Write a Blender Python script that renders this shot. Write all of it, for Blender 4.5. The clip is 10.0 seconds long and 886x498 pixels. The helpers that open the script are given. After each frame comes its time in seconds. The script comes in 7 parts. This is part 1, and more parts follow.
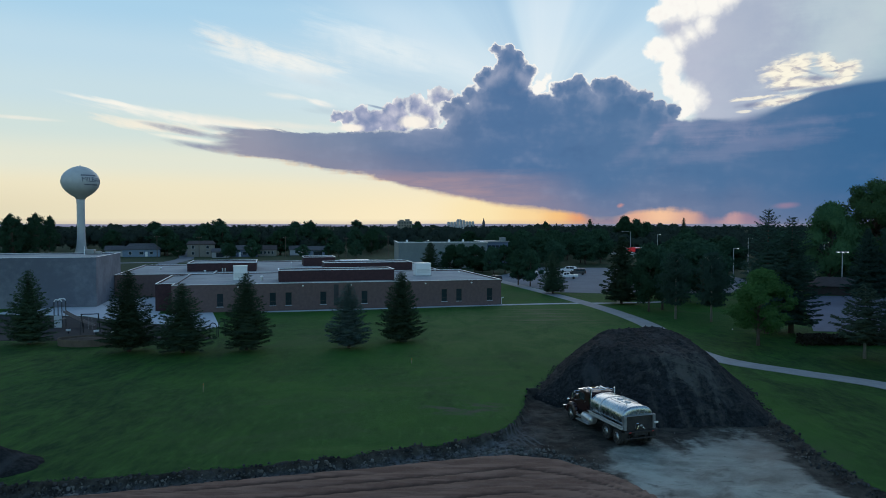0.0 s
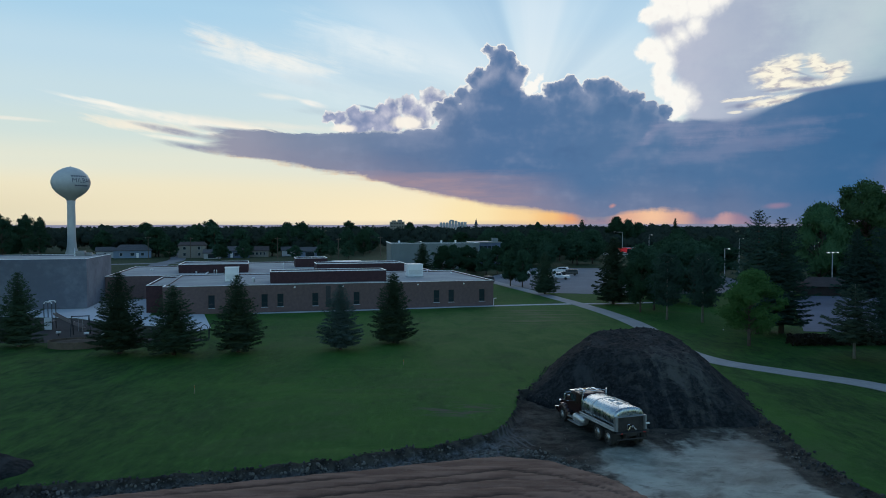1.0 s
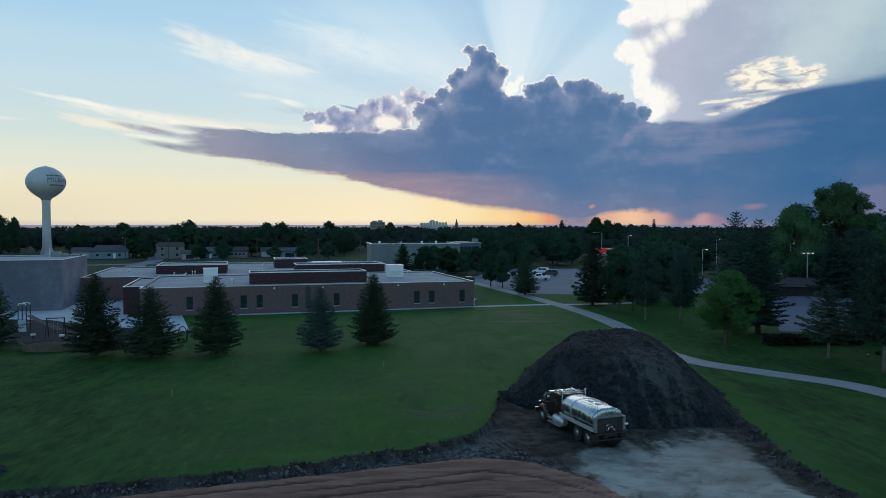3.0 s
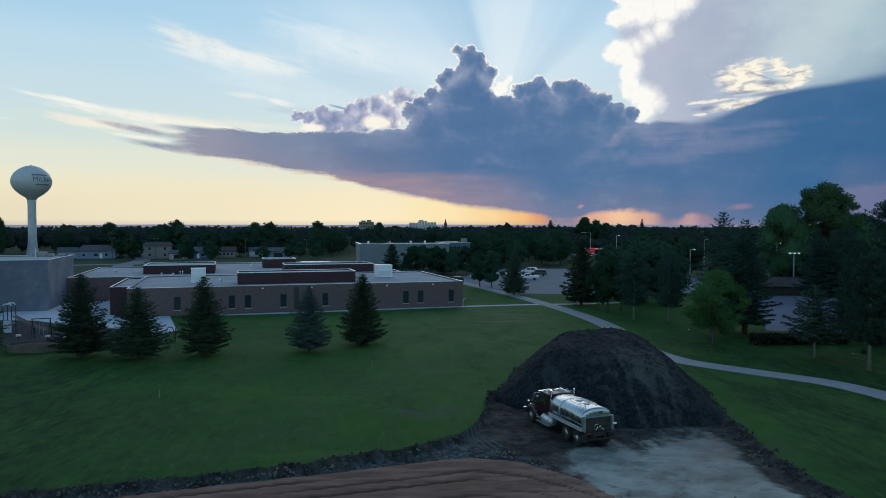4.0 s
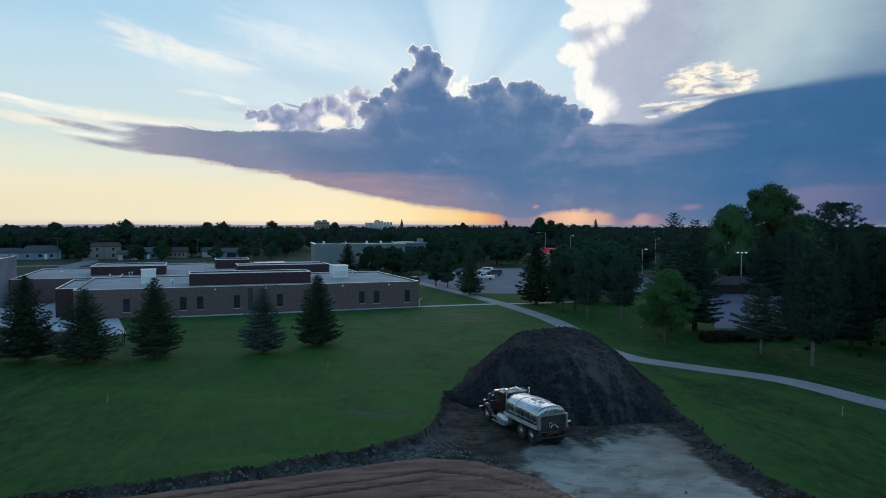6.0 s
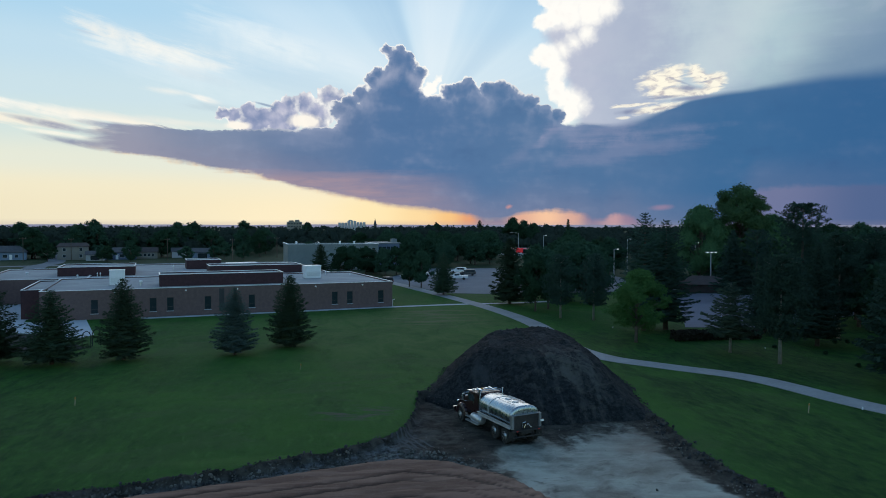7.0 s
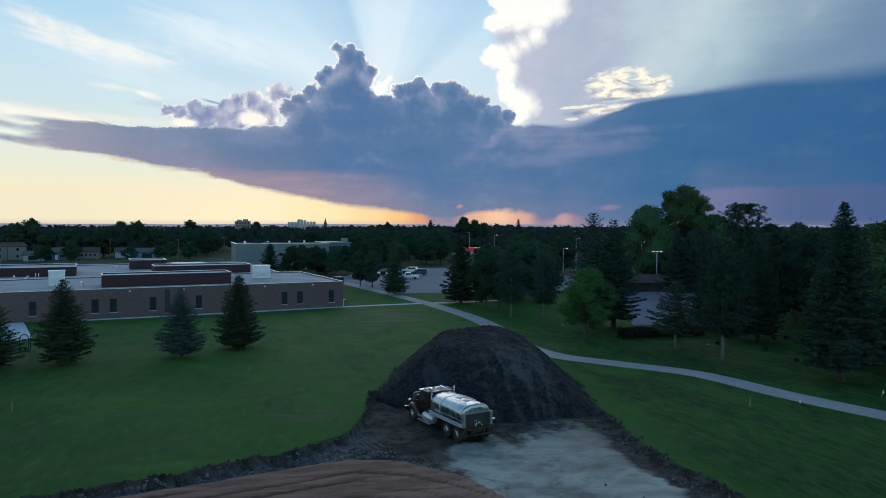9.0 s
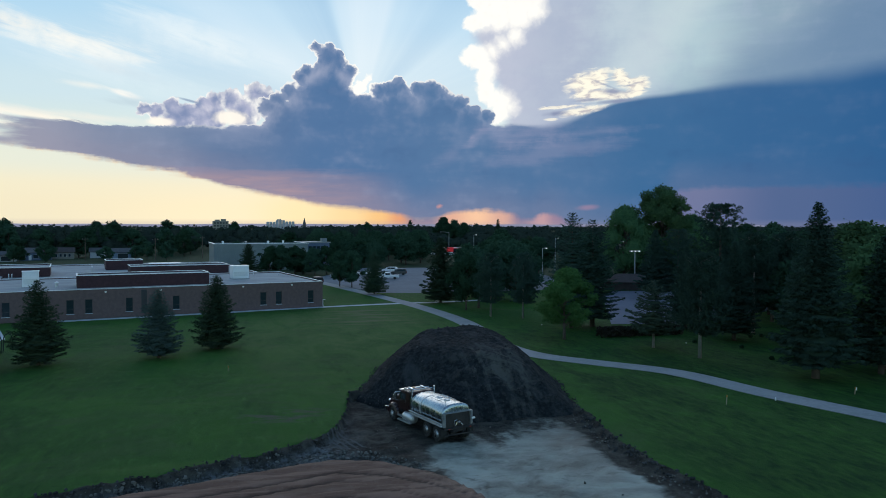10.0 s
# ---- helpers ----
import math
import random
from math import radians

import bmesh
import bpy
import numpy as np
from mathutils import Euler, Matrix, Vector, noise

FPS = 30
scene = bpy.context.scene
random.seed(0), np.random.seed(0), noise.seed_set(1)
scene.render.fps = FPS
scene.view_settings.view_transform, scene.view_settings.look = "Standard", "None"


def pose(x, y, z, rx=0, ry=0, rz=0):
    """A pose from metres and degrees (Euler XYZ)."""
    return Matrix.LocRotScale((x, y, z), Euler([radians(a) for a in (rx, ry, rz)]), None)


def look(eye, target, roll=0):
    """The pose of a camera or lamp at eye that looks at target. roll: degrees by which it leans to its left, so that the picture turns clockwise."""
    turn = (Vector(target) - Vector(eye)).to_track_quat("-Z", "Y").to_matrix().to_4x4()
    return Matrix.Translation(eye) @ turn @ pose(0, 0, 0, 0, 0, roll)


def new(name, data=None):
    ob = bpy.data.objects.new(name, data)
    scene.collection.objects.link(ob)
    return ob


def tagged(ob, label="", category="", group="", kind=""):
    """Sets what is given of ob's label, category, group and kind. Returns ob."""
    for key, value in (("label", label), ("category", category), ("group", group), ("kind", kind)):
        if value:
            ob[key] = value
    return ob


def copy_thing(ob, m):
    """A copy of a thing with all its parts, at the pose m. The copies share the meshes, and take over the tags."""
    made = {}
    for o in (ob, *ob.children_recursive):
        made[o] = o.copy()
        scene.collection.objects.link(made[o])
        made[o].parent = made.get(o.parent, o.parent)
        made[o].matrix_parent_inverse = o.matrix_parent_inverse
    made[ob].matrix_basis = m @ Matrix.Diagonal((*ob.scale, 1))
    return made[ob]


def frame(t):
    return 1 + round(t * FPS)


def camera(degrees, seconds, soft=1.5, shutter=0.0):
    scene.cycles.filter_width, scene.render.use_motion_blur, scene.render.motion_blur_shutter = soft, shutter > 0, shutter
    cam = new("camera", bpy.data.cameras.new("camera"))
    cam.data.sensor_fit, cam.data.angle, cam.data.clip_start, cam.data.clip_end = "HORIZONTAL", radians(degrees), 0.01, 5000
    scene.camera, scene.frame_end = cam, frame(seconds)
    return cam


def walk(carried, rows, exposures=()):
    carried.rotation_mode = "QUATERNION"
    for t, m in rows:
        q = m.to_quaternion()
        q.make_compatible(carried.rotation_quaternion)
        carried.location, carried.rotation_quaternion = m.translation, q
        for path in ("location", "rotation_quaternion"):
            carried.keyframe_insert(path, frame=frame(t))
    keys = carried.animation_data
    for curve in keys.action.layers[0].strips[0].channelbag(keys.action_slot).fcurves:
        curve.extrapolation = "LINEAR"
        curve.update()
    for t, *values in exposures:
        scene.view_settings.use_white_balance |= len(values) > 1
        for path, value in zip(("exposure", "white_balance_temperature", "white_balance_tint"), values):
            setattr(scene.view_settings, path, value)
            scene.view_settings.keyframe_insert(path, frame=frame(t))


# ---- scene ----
# A drone hovers 14 m over a torn-up sports field and turns slowly to its right.
cam = camera(62.69, 10.0, 0.9)
ROWS = [
    (0.0, 0.0, -0.0, 14.0, -0.0, -1.937, 0.002),
    (0.5, 0.037, -0.001, 14.044, -0.201, -1.921, 0.054),
    (1.0, 0.059, -0.001, 14.08, -0.594, -1.895, 0.069),
    (1.5, 0.076, -0.001, 14.113, -0.893, -1.897, 0.046),
    (2.0, 0.089, -0.005, 14.139, -1.282, -1.869, 0.034),
    (3.5, 0.09, -0.003, 14.188, -2.533, -1.878, -0.002),
    (4.0, 0.089, -0.006, 14.193, -2.99, -1.882, -0.01),
    (4.5, 0.095, -0.007, 14.195, -3.7, -1.88, -0.006),
    (5.0, 0.102, -0.004, 14.199, -4.56, -1.879, -0.026),
    (5.5, 0.111, 0.001, 14.204, -5.45, -1.883, -0.028),
    (7.0, 0.119, 0.021, 14.229, -8.523, -1.88, -0.047),
    (7.5, 0.118, 0.024, 14.23, -9.498, -1.884, -0.067),
    (8.0, 0.112, 0.023, 14.223, -10.444, -1.883, -0.088),
    (8.5, 0.105, 0.021, 14.214, -11.394, -1.897, -0.093),
    (9.0, 0.092, 0.019, 14.212, -12.374, -1.909, -0.103),
    (9.5, 0.077, 0.015, 14.209, -13.336, -1.911, -0.089),
    (10.0, 0.06, 0.008, 14.203, -13.981, -1.914, -0.093),
]
walk(cam, [(t, pose(x, y, z, 90 + pitch, roll, yaw)) for t, x, y, z, yaw, pitch, roll in ROWS], [(0.0, -0.05), (5.5, -0.02), (10.0, 0.06)])

# ---- sky and light ----
def lin(r, g, b):
    """Linear colour from 0..255 values."""
    return tuple((c / 255 / 12.92 if c / 255 <= 0.04045 else ((c / 255 + 0.055) / 1.055) ** 2.4) for c in (r, g, b))


class Nodes:
    """Short hand for building node trees."""

    def __init__(self, tree):
        self.tree = tree
        tree.nodes.clear()

    def add(self, kind, **props):
        node = self.tree.nodes.new(kind)
        for key, value in props.items():
            setattr(node, key, value)
        return node

    def put(self, socket, value):
        if isinstance(value, bpy.types.NodeSocket):
            self.tree.links.new(value, socket)
        elif isinstance(value, tuple) and len(value) == 3 and socket.type == "RGBA":
            socket.default_value = (*value, 1)
        else:
            socket.default_value = value

    def math(self, op, a, b=0.0, c=0.0):
        node = self.add("ShaderNodeMath", operation=op)
        for i, v in enumerate((a, b, c)):
            self.put(node.inputs[i], v)
        return node.outputs[0]

    def sum(self, a, b):
        return self.math("ADD", a, b)

    def sub(self, a, b):
        return self.math("SUBTRACT", a, b)

    def mul(self, a, b):
        return self.math("MULTIPLY", a, b)

    def step(self, a, lo, hi):
        """A smooth step from 0 at lo to 1 at hi."""
        node = self.add("ShaderNodeMapRange", interpolation_type="SMOOTHSTEP")
        self.put(node.inputs[0], a), self.put(node.inputs[1], lo), self.put(node.inputs[2], hi)
        return node.outputs[0]

    def vec(self, x, y, z=0.0):
        node = self.add("ShaderNodeCombineXYZ")
        for i, v in enumerate((x, y, z)):
            self.put(node.inputs[i], v)
        return node.outputs[0]

    def scaled(self, v, s):
        node = self.add("ShaderNodeVectorMath", operation="MULTIPLY")
        self.put(node.inputs[0], v), self.put(node.inputs[1], s)
        return node.outputs[0]

    def noise(self, v, scale, detail=4.0, rough=0.55, distort=0.0):
        node = self.add("ShaderNodeTexNoise")
        self.put(node.inputs["Vector"], v)
        for key, value in (("Scale", scale), ("Detail", detail), ("Roughness", rough), ("Distortion", distort)):
            node.inputs[key].default_value = value
        return node.outputs["Fac"]

    def voronoi(self, v, scale, feature="SMOOTH_F1"):
        node = self.add("ShaderNodeTexVoronoi", feature=feature, voronoi_dimensions="2D")
        self.put(node.inputs["Vector"], v)
        node.inputs["Scale"].default_value = scale
        return node.outputs["Distance"]

    def ramp(self, fac, stops, mode="EASE"):
        node = self.add("ShaderNodeValToRGB")
        self.put(node.inputs[0], fac)
        els = node.color_ramp.elements
        node.color_ramp.interpolation = mode
        els.remove(els[1])
        for k, (at, col) in enumerate(stops):
            e = els[0] if k == 0 else els.new(at)
            e.position, e.color = at, (*col, 1)
        return node.outputs[0]

    def curve(self, fac, pts):
        """A curve of (x, y) in 0..1."""
        node = self.add("ShaderNodeFloatCurve")
        self.put(node.inputs["Value"], fac)
        c = node.mapping.curves[0]
        while len(c.points) < len(pts):
            c.points.new(0.5, 0.5)
        for p, (x, y) in zip(c.points, pts):
            p.location, p.handle_type = (x, y), "AUTO_CLAMPED"
        node.mapping.update()
        return node.outputs[0]

    def mix(self, fac, a, b, kind="MIX"):
        node = self.add("ShaderNodeMix", data_type="RGBA", blend_type=kind)
        self.put(node.inputs[0], fac), self.put(node.inputs[6], a), self.put(node.inputs[7], b)
        return node.outputs[2]


SUN_AZ, SUN_EL = 7.6, 8.6  # degrees to the right of ahead, and up


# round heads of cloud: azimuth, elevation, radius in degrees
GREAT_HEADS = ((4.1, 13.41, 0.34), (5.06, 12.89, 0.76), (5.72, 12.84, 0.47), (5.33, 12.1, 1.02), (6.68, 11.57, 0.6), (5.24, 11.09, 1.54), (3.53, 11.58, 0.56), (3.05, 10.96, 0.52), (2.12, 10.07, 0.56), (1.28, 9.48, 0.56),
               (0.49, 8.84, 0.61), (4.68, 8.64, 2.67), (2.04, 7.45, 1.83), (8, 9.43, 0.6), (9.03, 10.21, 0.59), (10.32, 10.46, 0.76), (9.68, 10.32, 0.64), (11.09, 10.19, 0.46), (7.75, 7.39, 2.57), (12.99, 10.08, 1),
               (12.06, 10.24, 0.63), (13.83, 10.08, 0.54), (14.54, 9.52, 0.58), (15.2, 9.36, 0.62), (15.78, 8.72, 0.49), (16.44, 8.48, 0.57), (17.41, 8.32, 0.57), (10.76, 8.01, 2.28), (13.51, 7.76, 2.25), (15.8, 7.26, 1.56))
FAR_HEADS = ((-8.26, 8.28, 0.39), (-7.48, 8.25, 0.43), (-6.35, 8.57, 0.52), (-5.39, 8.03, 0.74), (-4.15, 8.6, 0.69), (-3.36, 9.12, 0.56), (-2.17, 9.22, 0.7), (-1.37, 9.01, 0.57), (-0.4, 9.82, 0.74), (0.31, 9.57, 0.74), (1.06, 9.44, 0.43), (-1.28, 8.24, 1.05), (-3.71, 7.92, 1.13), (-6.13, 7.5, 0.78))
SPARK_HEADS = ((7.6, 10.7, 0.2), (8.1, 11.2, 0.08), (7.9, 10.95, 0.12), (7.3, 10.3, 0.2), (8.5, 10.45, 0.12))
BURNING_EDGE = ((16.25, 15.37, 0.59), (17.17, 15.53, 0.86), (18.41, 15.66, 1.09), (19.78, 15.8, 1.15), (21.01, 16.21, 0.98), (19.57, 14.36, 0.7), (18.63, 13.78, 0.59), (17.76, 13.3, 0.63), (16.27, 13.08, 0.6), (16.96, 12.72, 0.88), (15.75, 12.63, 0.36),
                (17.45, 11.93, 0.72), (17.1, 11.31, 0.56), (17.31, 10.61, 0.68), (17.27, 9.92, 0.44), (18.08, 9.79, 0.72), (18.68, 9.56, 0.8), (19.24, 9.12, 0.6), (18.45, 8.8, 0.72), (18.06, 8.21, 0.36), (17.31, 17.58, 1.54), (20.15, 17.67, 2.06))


def make_sky():
    world = bpy.data.worlds.new("evening_sky")
    world.use_nodes = True
    scene.world = world
    n = Nodes(world.node_tree)
    co = n.add("ShaderNodeTexCoord").outputs["Generated"]
    sep = n.add("ShaderNodeSeparateXYZ")
    n.put(sep.inputs[0], co)
    x, y, z = sep.outputs
    az = n.mul(n.math("ARCTAN2", x, y), 57.29578)
    el = n.mul(n.math("ARCSINE", z), 57.29578)
    p = n.vec(az, el)
    az01 = n.math("MULTIPLY_ADD", az, 1 / 90, 40 / 90)  # -40..50 degrees
    el01 = n.math("MULTIPLY", el, 1 / 18)  # 0..18 degrees

    # fields that shape the clouds
    fbm = n.sub(n.noise(p, 0.42, 6.0, 0.6), 0.5)
    fine = n.sub(n.noise(p, 1.7, 5.0, 0.6), 0.5)
    streak = n.sub(n.noise(n.vec(n.mul(az, 0.16), n.mul(el, 1.1)), 1.0, 6.0, 0.6), 0.5)
    wisp = n.sub(n.noise(n.vec(n.math("MULTIPLY_ADD", el, 0.35, n.mul(az, 0.22)), n.math("MULTIPLY_ADD", az, 0.18, n.mul(el, 1.0))), 1.3, 6.0, 0.62), 0.5)

    # clear sky: warm at the horizon, blue above
    low = n.ramp(az01, [(0.0, lin(224, 216, 188)), (0.25, lin(242, 231, 199)), (0.42, lin(254, 238, 200)), (0.48, lin(255, 233, 182)), (0.52, lin(253, 219, 162)), (0.545, lin(248, 198, 134)),
                        (0.562, lin(230, 162, 120)), (0.576, lin(140, 128, 150)), (0.590, lin(138, 126, 150)), (0.604, lin(222, 172, 150)), (0.63, lin(246, 198, 162)), (0.652, lin(216, 170, 154)), (0.668, lin(134, 124, 152)), (0.686, lin(192, 154, 160)), (0.698, lin(148, 128, 152)),
                        (0.714, lin(106, 112, 150)), (0.78, lin(114, 118, 158)), (0.81, lin(110, 118, 154)), (0.88, lin(82, 102, 143)), (1.0, lin(64, 92, 140))])
    high = n.ramp(el01, [(0.0, lin(248, 230, 190)), (0.14, lin(243, 234, 203)), (0.26, lin(230, 233, 216)), (0.38, lin(212, 228, 224)), (0.52, lin(202, 225, 233)),
                         (0.68, lin(192, 221, 237)), (0.86, lin(172, 212, 237)), (1.0, lin(154, 200, 232))])
    sky = n.mix(n.step(el, 0.4, 4.0), low, high)
    sky = n.mix(n.mul(n.step(az, 12.0, 20.0), n.step(el, 8.0, 4.0)), sky, low)
    sky = n.mix(n.mul(n.mul(n.step(az, -10.0, 6.0), n.step(el, 4.5, 1.2)), 0.75), sky, low)
    # the glow round the hidden sun, and its rays
    dx, dy = n.sub(az, SUN_AZ), n.sub(el, SUN_EL)
    r = n.math("SQRT", n.sum(n.mul(dx, dx), n.mul(dy, dy)))
    ang = n.mul(n.math("ARCTAN2", dy, dx), 1 / math.pi)
    glow = n.math("EXPONENT", n.mul(n.mul(r, r), -0.004))
    sky = n.mix(n.mul(n.mul(glow, 0.42), n.step(el, 1.0, 6.0)), sky, lin(235, 244, 250))
    grain = n.noise(n.vec(n.mul(ang, 9.0), 0.0), 3.0, 3.0, 0.6)
    fan = n.ramp(ang, [(0.0, (0.3,) * 3), (0.2, (0.42,) * 3), (0.27, (0.2,) * 3), (0.335, (0.34,) * 3), (0.385, (0.5,) * 3), (0.43, (0.88,) * 3), (0.515, (0.95,) * 3),
                       (0.565, (0.72,) * 3), (0.61, (0.10,) * 3), (0.68, (0.2,) * 3), (0.76, (0.5,) * 3), (0.83, (0.78,) * 3), (0.885, (0.4,) * 3), (0.93, (0.25,) * 3), (1.0, (0.45,) * 3)])
    ray = n.math("MULTIPLY_ADD", n.sub(grain, 0.5), 0.22, fan)
    ray = n.math("MULTIPLY", n.sub(ray, 0.42), n.mul(n.mul(n.step(r, 0.8, 3.5), n.step(dy, -1.0, 1.5)), n.step(r, 26.0, 6.0)))
    sky = n.mix(n.math("MAXIMUM", n.mul(ray, 0.75), 0.0), sky, lin(240, 248, 252))
    sky = n.mix(n.math("MAXIMUM", n.mul(ray, -0.9), 0.0), sky, lin(118, 172, 214))

    def blob(a0, e0, ra, re, turn, rough, soft, field):
        """An oval of cloud with torn edges."""
        c, s = math.cos(radians(turn)), math.sin(radians(turn))
        ax, ex = n.sub(az, a0), n.sub(el, e0)
        u = n.mul(n.sum(n.mul(ax, c), n.mul(ex, s)), 1 / ra)
        v = n.mul(n.sub(n.mul(ex, c), n.mul(ax, s)), 1 / re)
        d = n.math("SQRT", n.sum(n.mul(u, u), n.mul(v, v)))
        return n.step(n.math("MULTIPLY_ADD", field, rough, d), 1.0, 1.0 - soft)

    # thin high streaks
    for a0, e0, ra, re, turn, rough, soft, amount, col in (
            (-13.2, 12.6, 6.4, 1.4, -13, 2.6, 1.0, 1.0, (255, 249, 238)), (-16.2, 13.4, 2.0, 0.5, -8, 2.6, 0.9, 0.6, (255, 246, 232)), (-17.5, 13.3, 1.2, 0.18, -10, 2.5, 1.0, 0.45, (206, 204, 212)),
            (-19.6, 7.8, 8.5, 0.6, -7, 2.0, 1.0, 0.95, (255, 250, 238)), (-24.0, 8.55, 4.5, 0.26, -8, 1.8, 0.9, 0.85, (255, 251, 240)), (-14.5, 7.35, 5.0, 0.3, -5, 2.2, 0.9, 0.9, (255, 248, 232)),
            (-9.6, 9.3, 1.5, 0.32, -14, 1.8, 0.9, 0.9, (252, 248, 240)), (-12.0, 9.7, 2.4, 0.3, -4, 2.0, 1.0, 0.6, (250, 246, 236)), (-30.0, 7.2, 3.4, 0.18, -1, 1.2, 0.9, 0.6, (252, 244, 230)),
            (-14.0, 7.6, 9.0, 0.5, -3, 1.8, 1.0, 0.7, (246, 240, 228)), (-21.5, 7.1, 6.0, 0.5, -4, 3.0, 0.8, 0.8, (255, 244, 224)),
            (-9.8, 10.9, 4.0, 0.7, -12, 2.4, 1.0, 0.4, (168, 190, 208)), (-9.0, 8.7, 2.6, 0.5, -3, 2.0, 1.0, 0.4, (176, 194, 208)),
            (-19.6, 6.88, 3.5, 0.34, -9, 1.6, 0.8, 0.95, (150, 156, 178)), (-18.0, 5.72, 3.2, 0.36, -9, 1.6, 0.8, 0.95, (142, 150, 174)), (-15.4, 7.05, 3.4, 0.34, -4, 1.6, 0.8, 0.9, (140, 150, 176)),
            (-19.4, 6.32, 3.4, 0.22, -6, 1.6, 0.9, 0.95, (255, 250, 234)), (-16.4, 6.7, 1.8, 0.18, -8, 1.6, 0.9, 0.9, (255, 250, 236)),
            (-15.5, 5.4, 3.0, 0.13, -9, 2.4, 0.9, 0.7, (186, 180, 186)), (-5.0, 13.5, 8.0, 2.0, -16, 1.6, 1.0, 0.7, (238, 246, 248)), (-11.0, 11.4, 9.0, 2.2, -14, 1.4, 1.0, 0.55, (232, 244, 248))):
        sky = n.mix(n.mul(n.mul(blob(a0, e0, ra, re, turn, rough, soft, wisp), amount), n.step(n.sum(fbm, wisp), -0.42, 0.1)), sky, lin(*col))

    # a wandering of the coordinates, so that no head is a plain circle
    def wander(v, scale, amount, detail):
        tex = n.add("ShaderNodeTexNoise", noise_dimensions="2D")
        n.put(tex.inputs["Vector"], v)
        tex.inputs["Scale"].default_value, tex.inputs["Detail"].default_value = scale, detail
        off = n.add("ShaderNodeVectorMath", operation="SUBTRACT")
        n.put(off.inputs[0], tex.outputs["Color"]), n.put(off.inputs[1], (0.5, 0.5, 0.5))
        to = n.add("ShaderNodeVectorMath", operation="MULTIPLY_ADD")
        n.put(to.inputs[0], off.outputs[0]), n.put(to.inputs[1], (amount, amount, 0.0)), n.put(to.inputs[2], v)
        return to.outputs[0]

    def heads(spec, v, k):
        """How deep inside a union of round cloud heads (azimuth, elevation, radius)."""
        out = None
        for a0, e0, r0 in spec:
            d = n.add("ShaderNodeVectorMath", operation="DISTANCE")
            n.put(d.inputs[0], v), n.put(d.inputs[1], (a0, e0, 0.0))
            q = n.sub(r0, d.outputs["Value"])
            out = q if out is None else n.math("SMOOTH_MAX", out, q, k)
        return out

    loose = wander(wander(p, 1.1, 0.5, 2.0), 3.4, 0.2, 3.0)
    knob = n.sub(0.40, n.voronoi(loose, 1.5))
    knob2 = n.sub(0.40, n.voronoi(loose, 3.8))
    crumb = n.math("MULTIPLY_ADD", knob, 0.26, n.math("MULTIPLY_ADD", knob2, 0.15, n.math("MULTIPLY_ADD", fine, 0.14, 0.19)))

    # the tall veil of cloud with a burning white edge
    edge = n.math("MULTIPLY_ADD", n.curve(el01, [(0.0, 0.42), (0.44, 0.41), (0.527, 0.40), (0.614, 0.385), (0.70, 0.37), (0.751, 0.36), (0.80, 0.352), (0.86, 0.385), (0.93, 0.42), (1.0, 0.44)]), 45.0, 0.6)
    inside = n.sub(n.math("MULTIPLY_ADD", fbm, 1.2, az), edge)
    veil = n.mul(n.mul(n.step(inside, -0.7, 0.7), n.step(az, 75.0, 50.0)), n.step(el, 5.0, 7.4))
    veilcol = n.ramp(n.math("MULTIPLY_ADD", n.sub(az, 18.0), 1 / 30, n.math("MULTIPLY_ADD", fbm, 0.10, n.mul(streak, 0.10))), [(0.0, lin(188, 194, 212)), (0.18, lin(174, 185, 205)), (0.34, lin(182, 200, 212)), (0.5, lin(174, 199, 208)), (0.66, lin(142, 167, 185)), (0.85, lin(112, 140, 168)), (1.0, lin(96, 128, 162))])
    veilcol = n.mix(n.mul(n.step(n.sum(fbm, n.mul(streak, 0.6)), -0.1, 0.45), 0.3), veilcol, lin(204, 214, 224))
    veilcol = n.mix(n.mul(n.step(fbm, 0.1, -0.4), 0.5), veilcol, lin(160, 174, 200))
    pale = n.mul(n.step(n.math("ABSOLUTE", n.math("MULTIPLY_ADD", el, -0.75, n.math("MULTIPLY_ADD", streak, 2.0, n.sub(az, 20.0)))), 3.4, 0.2), n.mul(n.step(az, 22.0, 27.0), 0.45))
    veilcol = n.mix(pale, veilcol, lin(206, 220, 224))
    veilcol = n.mix(n.mul(n.step(n.math("MULTIPLY_ADD", n.sub(az, 30.0), 0.45, n.math("MULTIPLY_ADD", streak, 1.5, n.sub(10.2, el))), -0.8, 3.0), 0.65), veilcol, lin(104, 134, 166))
    high_end = n.step(el, 22.0, 16.0)
    sky = n.mix(n.mul(veil, high_end), sky, veilcol)
    white = lin(255, 253, 247)
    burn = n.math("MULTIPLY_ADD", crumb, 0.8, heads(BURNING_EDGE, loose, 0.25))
    lit = n.step(burn, n.math("MULTIPLY_ADD", veil, -0.22, -0.10), n.math("MULTIPLY_ADD", veil, 0.55, 0.26))
    sky = n.mix(n.mul(lit, high_end), sky, n.mix(n.mul(n.step(n.sum(fbm, knob), 0.05, 0.5), 0.16), white, lin(236, 226, 226)))

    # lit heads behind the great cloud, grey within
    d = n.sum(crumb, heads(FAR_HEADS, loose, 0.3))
    grey = n.mix(n.step(n.sum(fbm, n.mul(knob, 0.5)), -0.25, 0.3), lin(126, 142, 178), lin(178, 182, 206))
    edge_in = n.math("MULTIPLY_ADD", n.step(az, -4.5, -0.5), 0.5, 0.30)
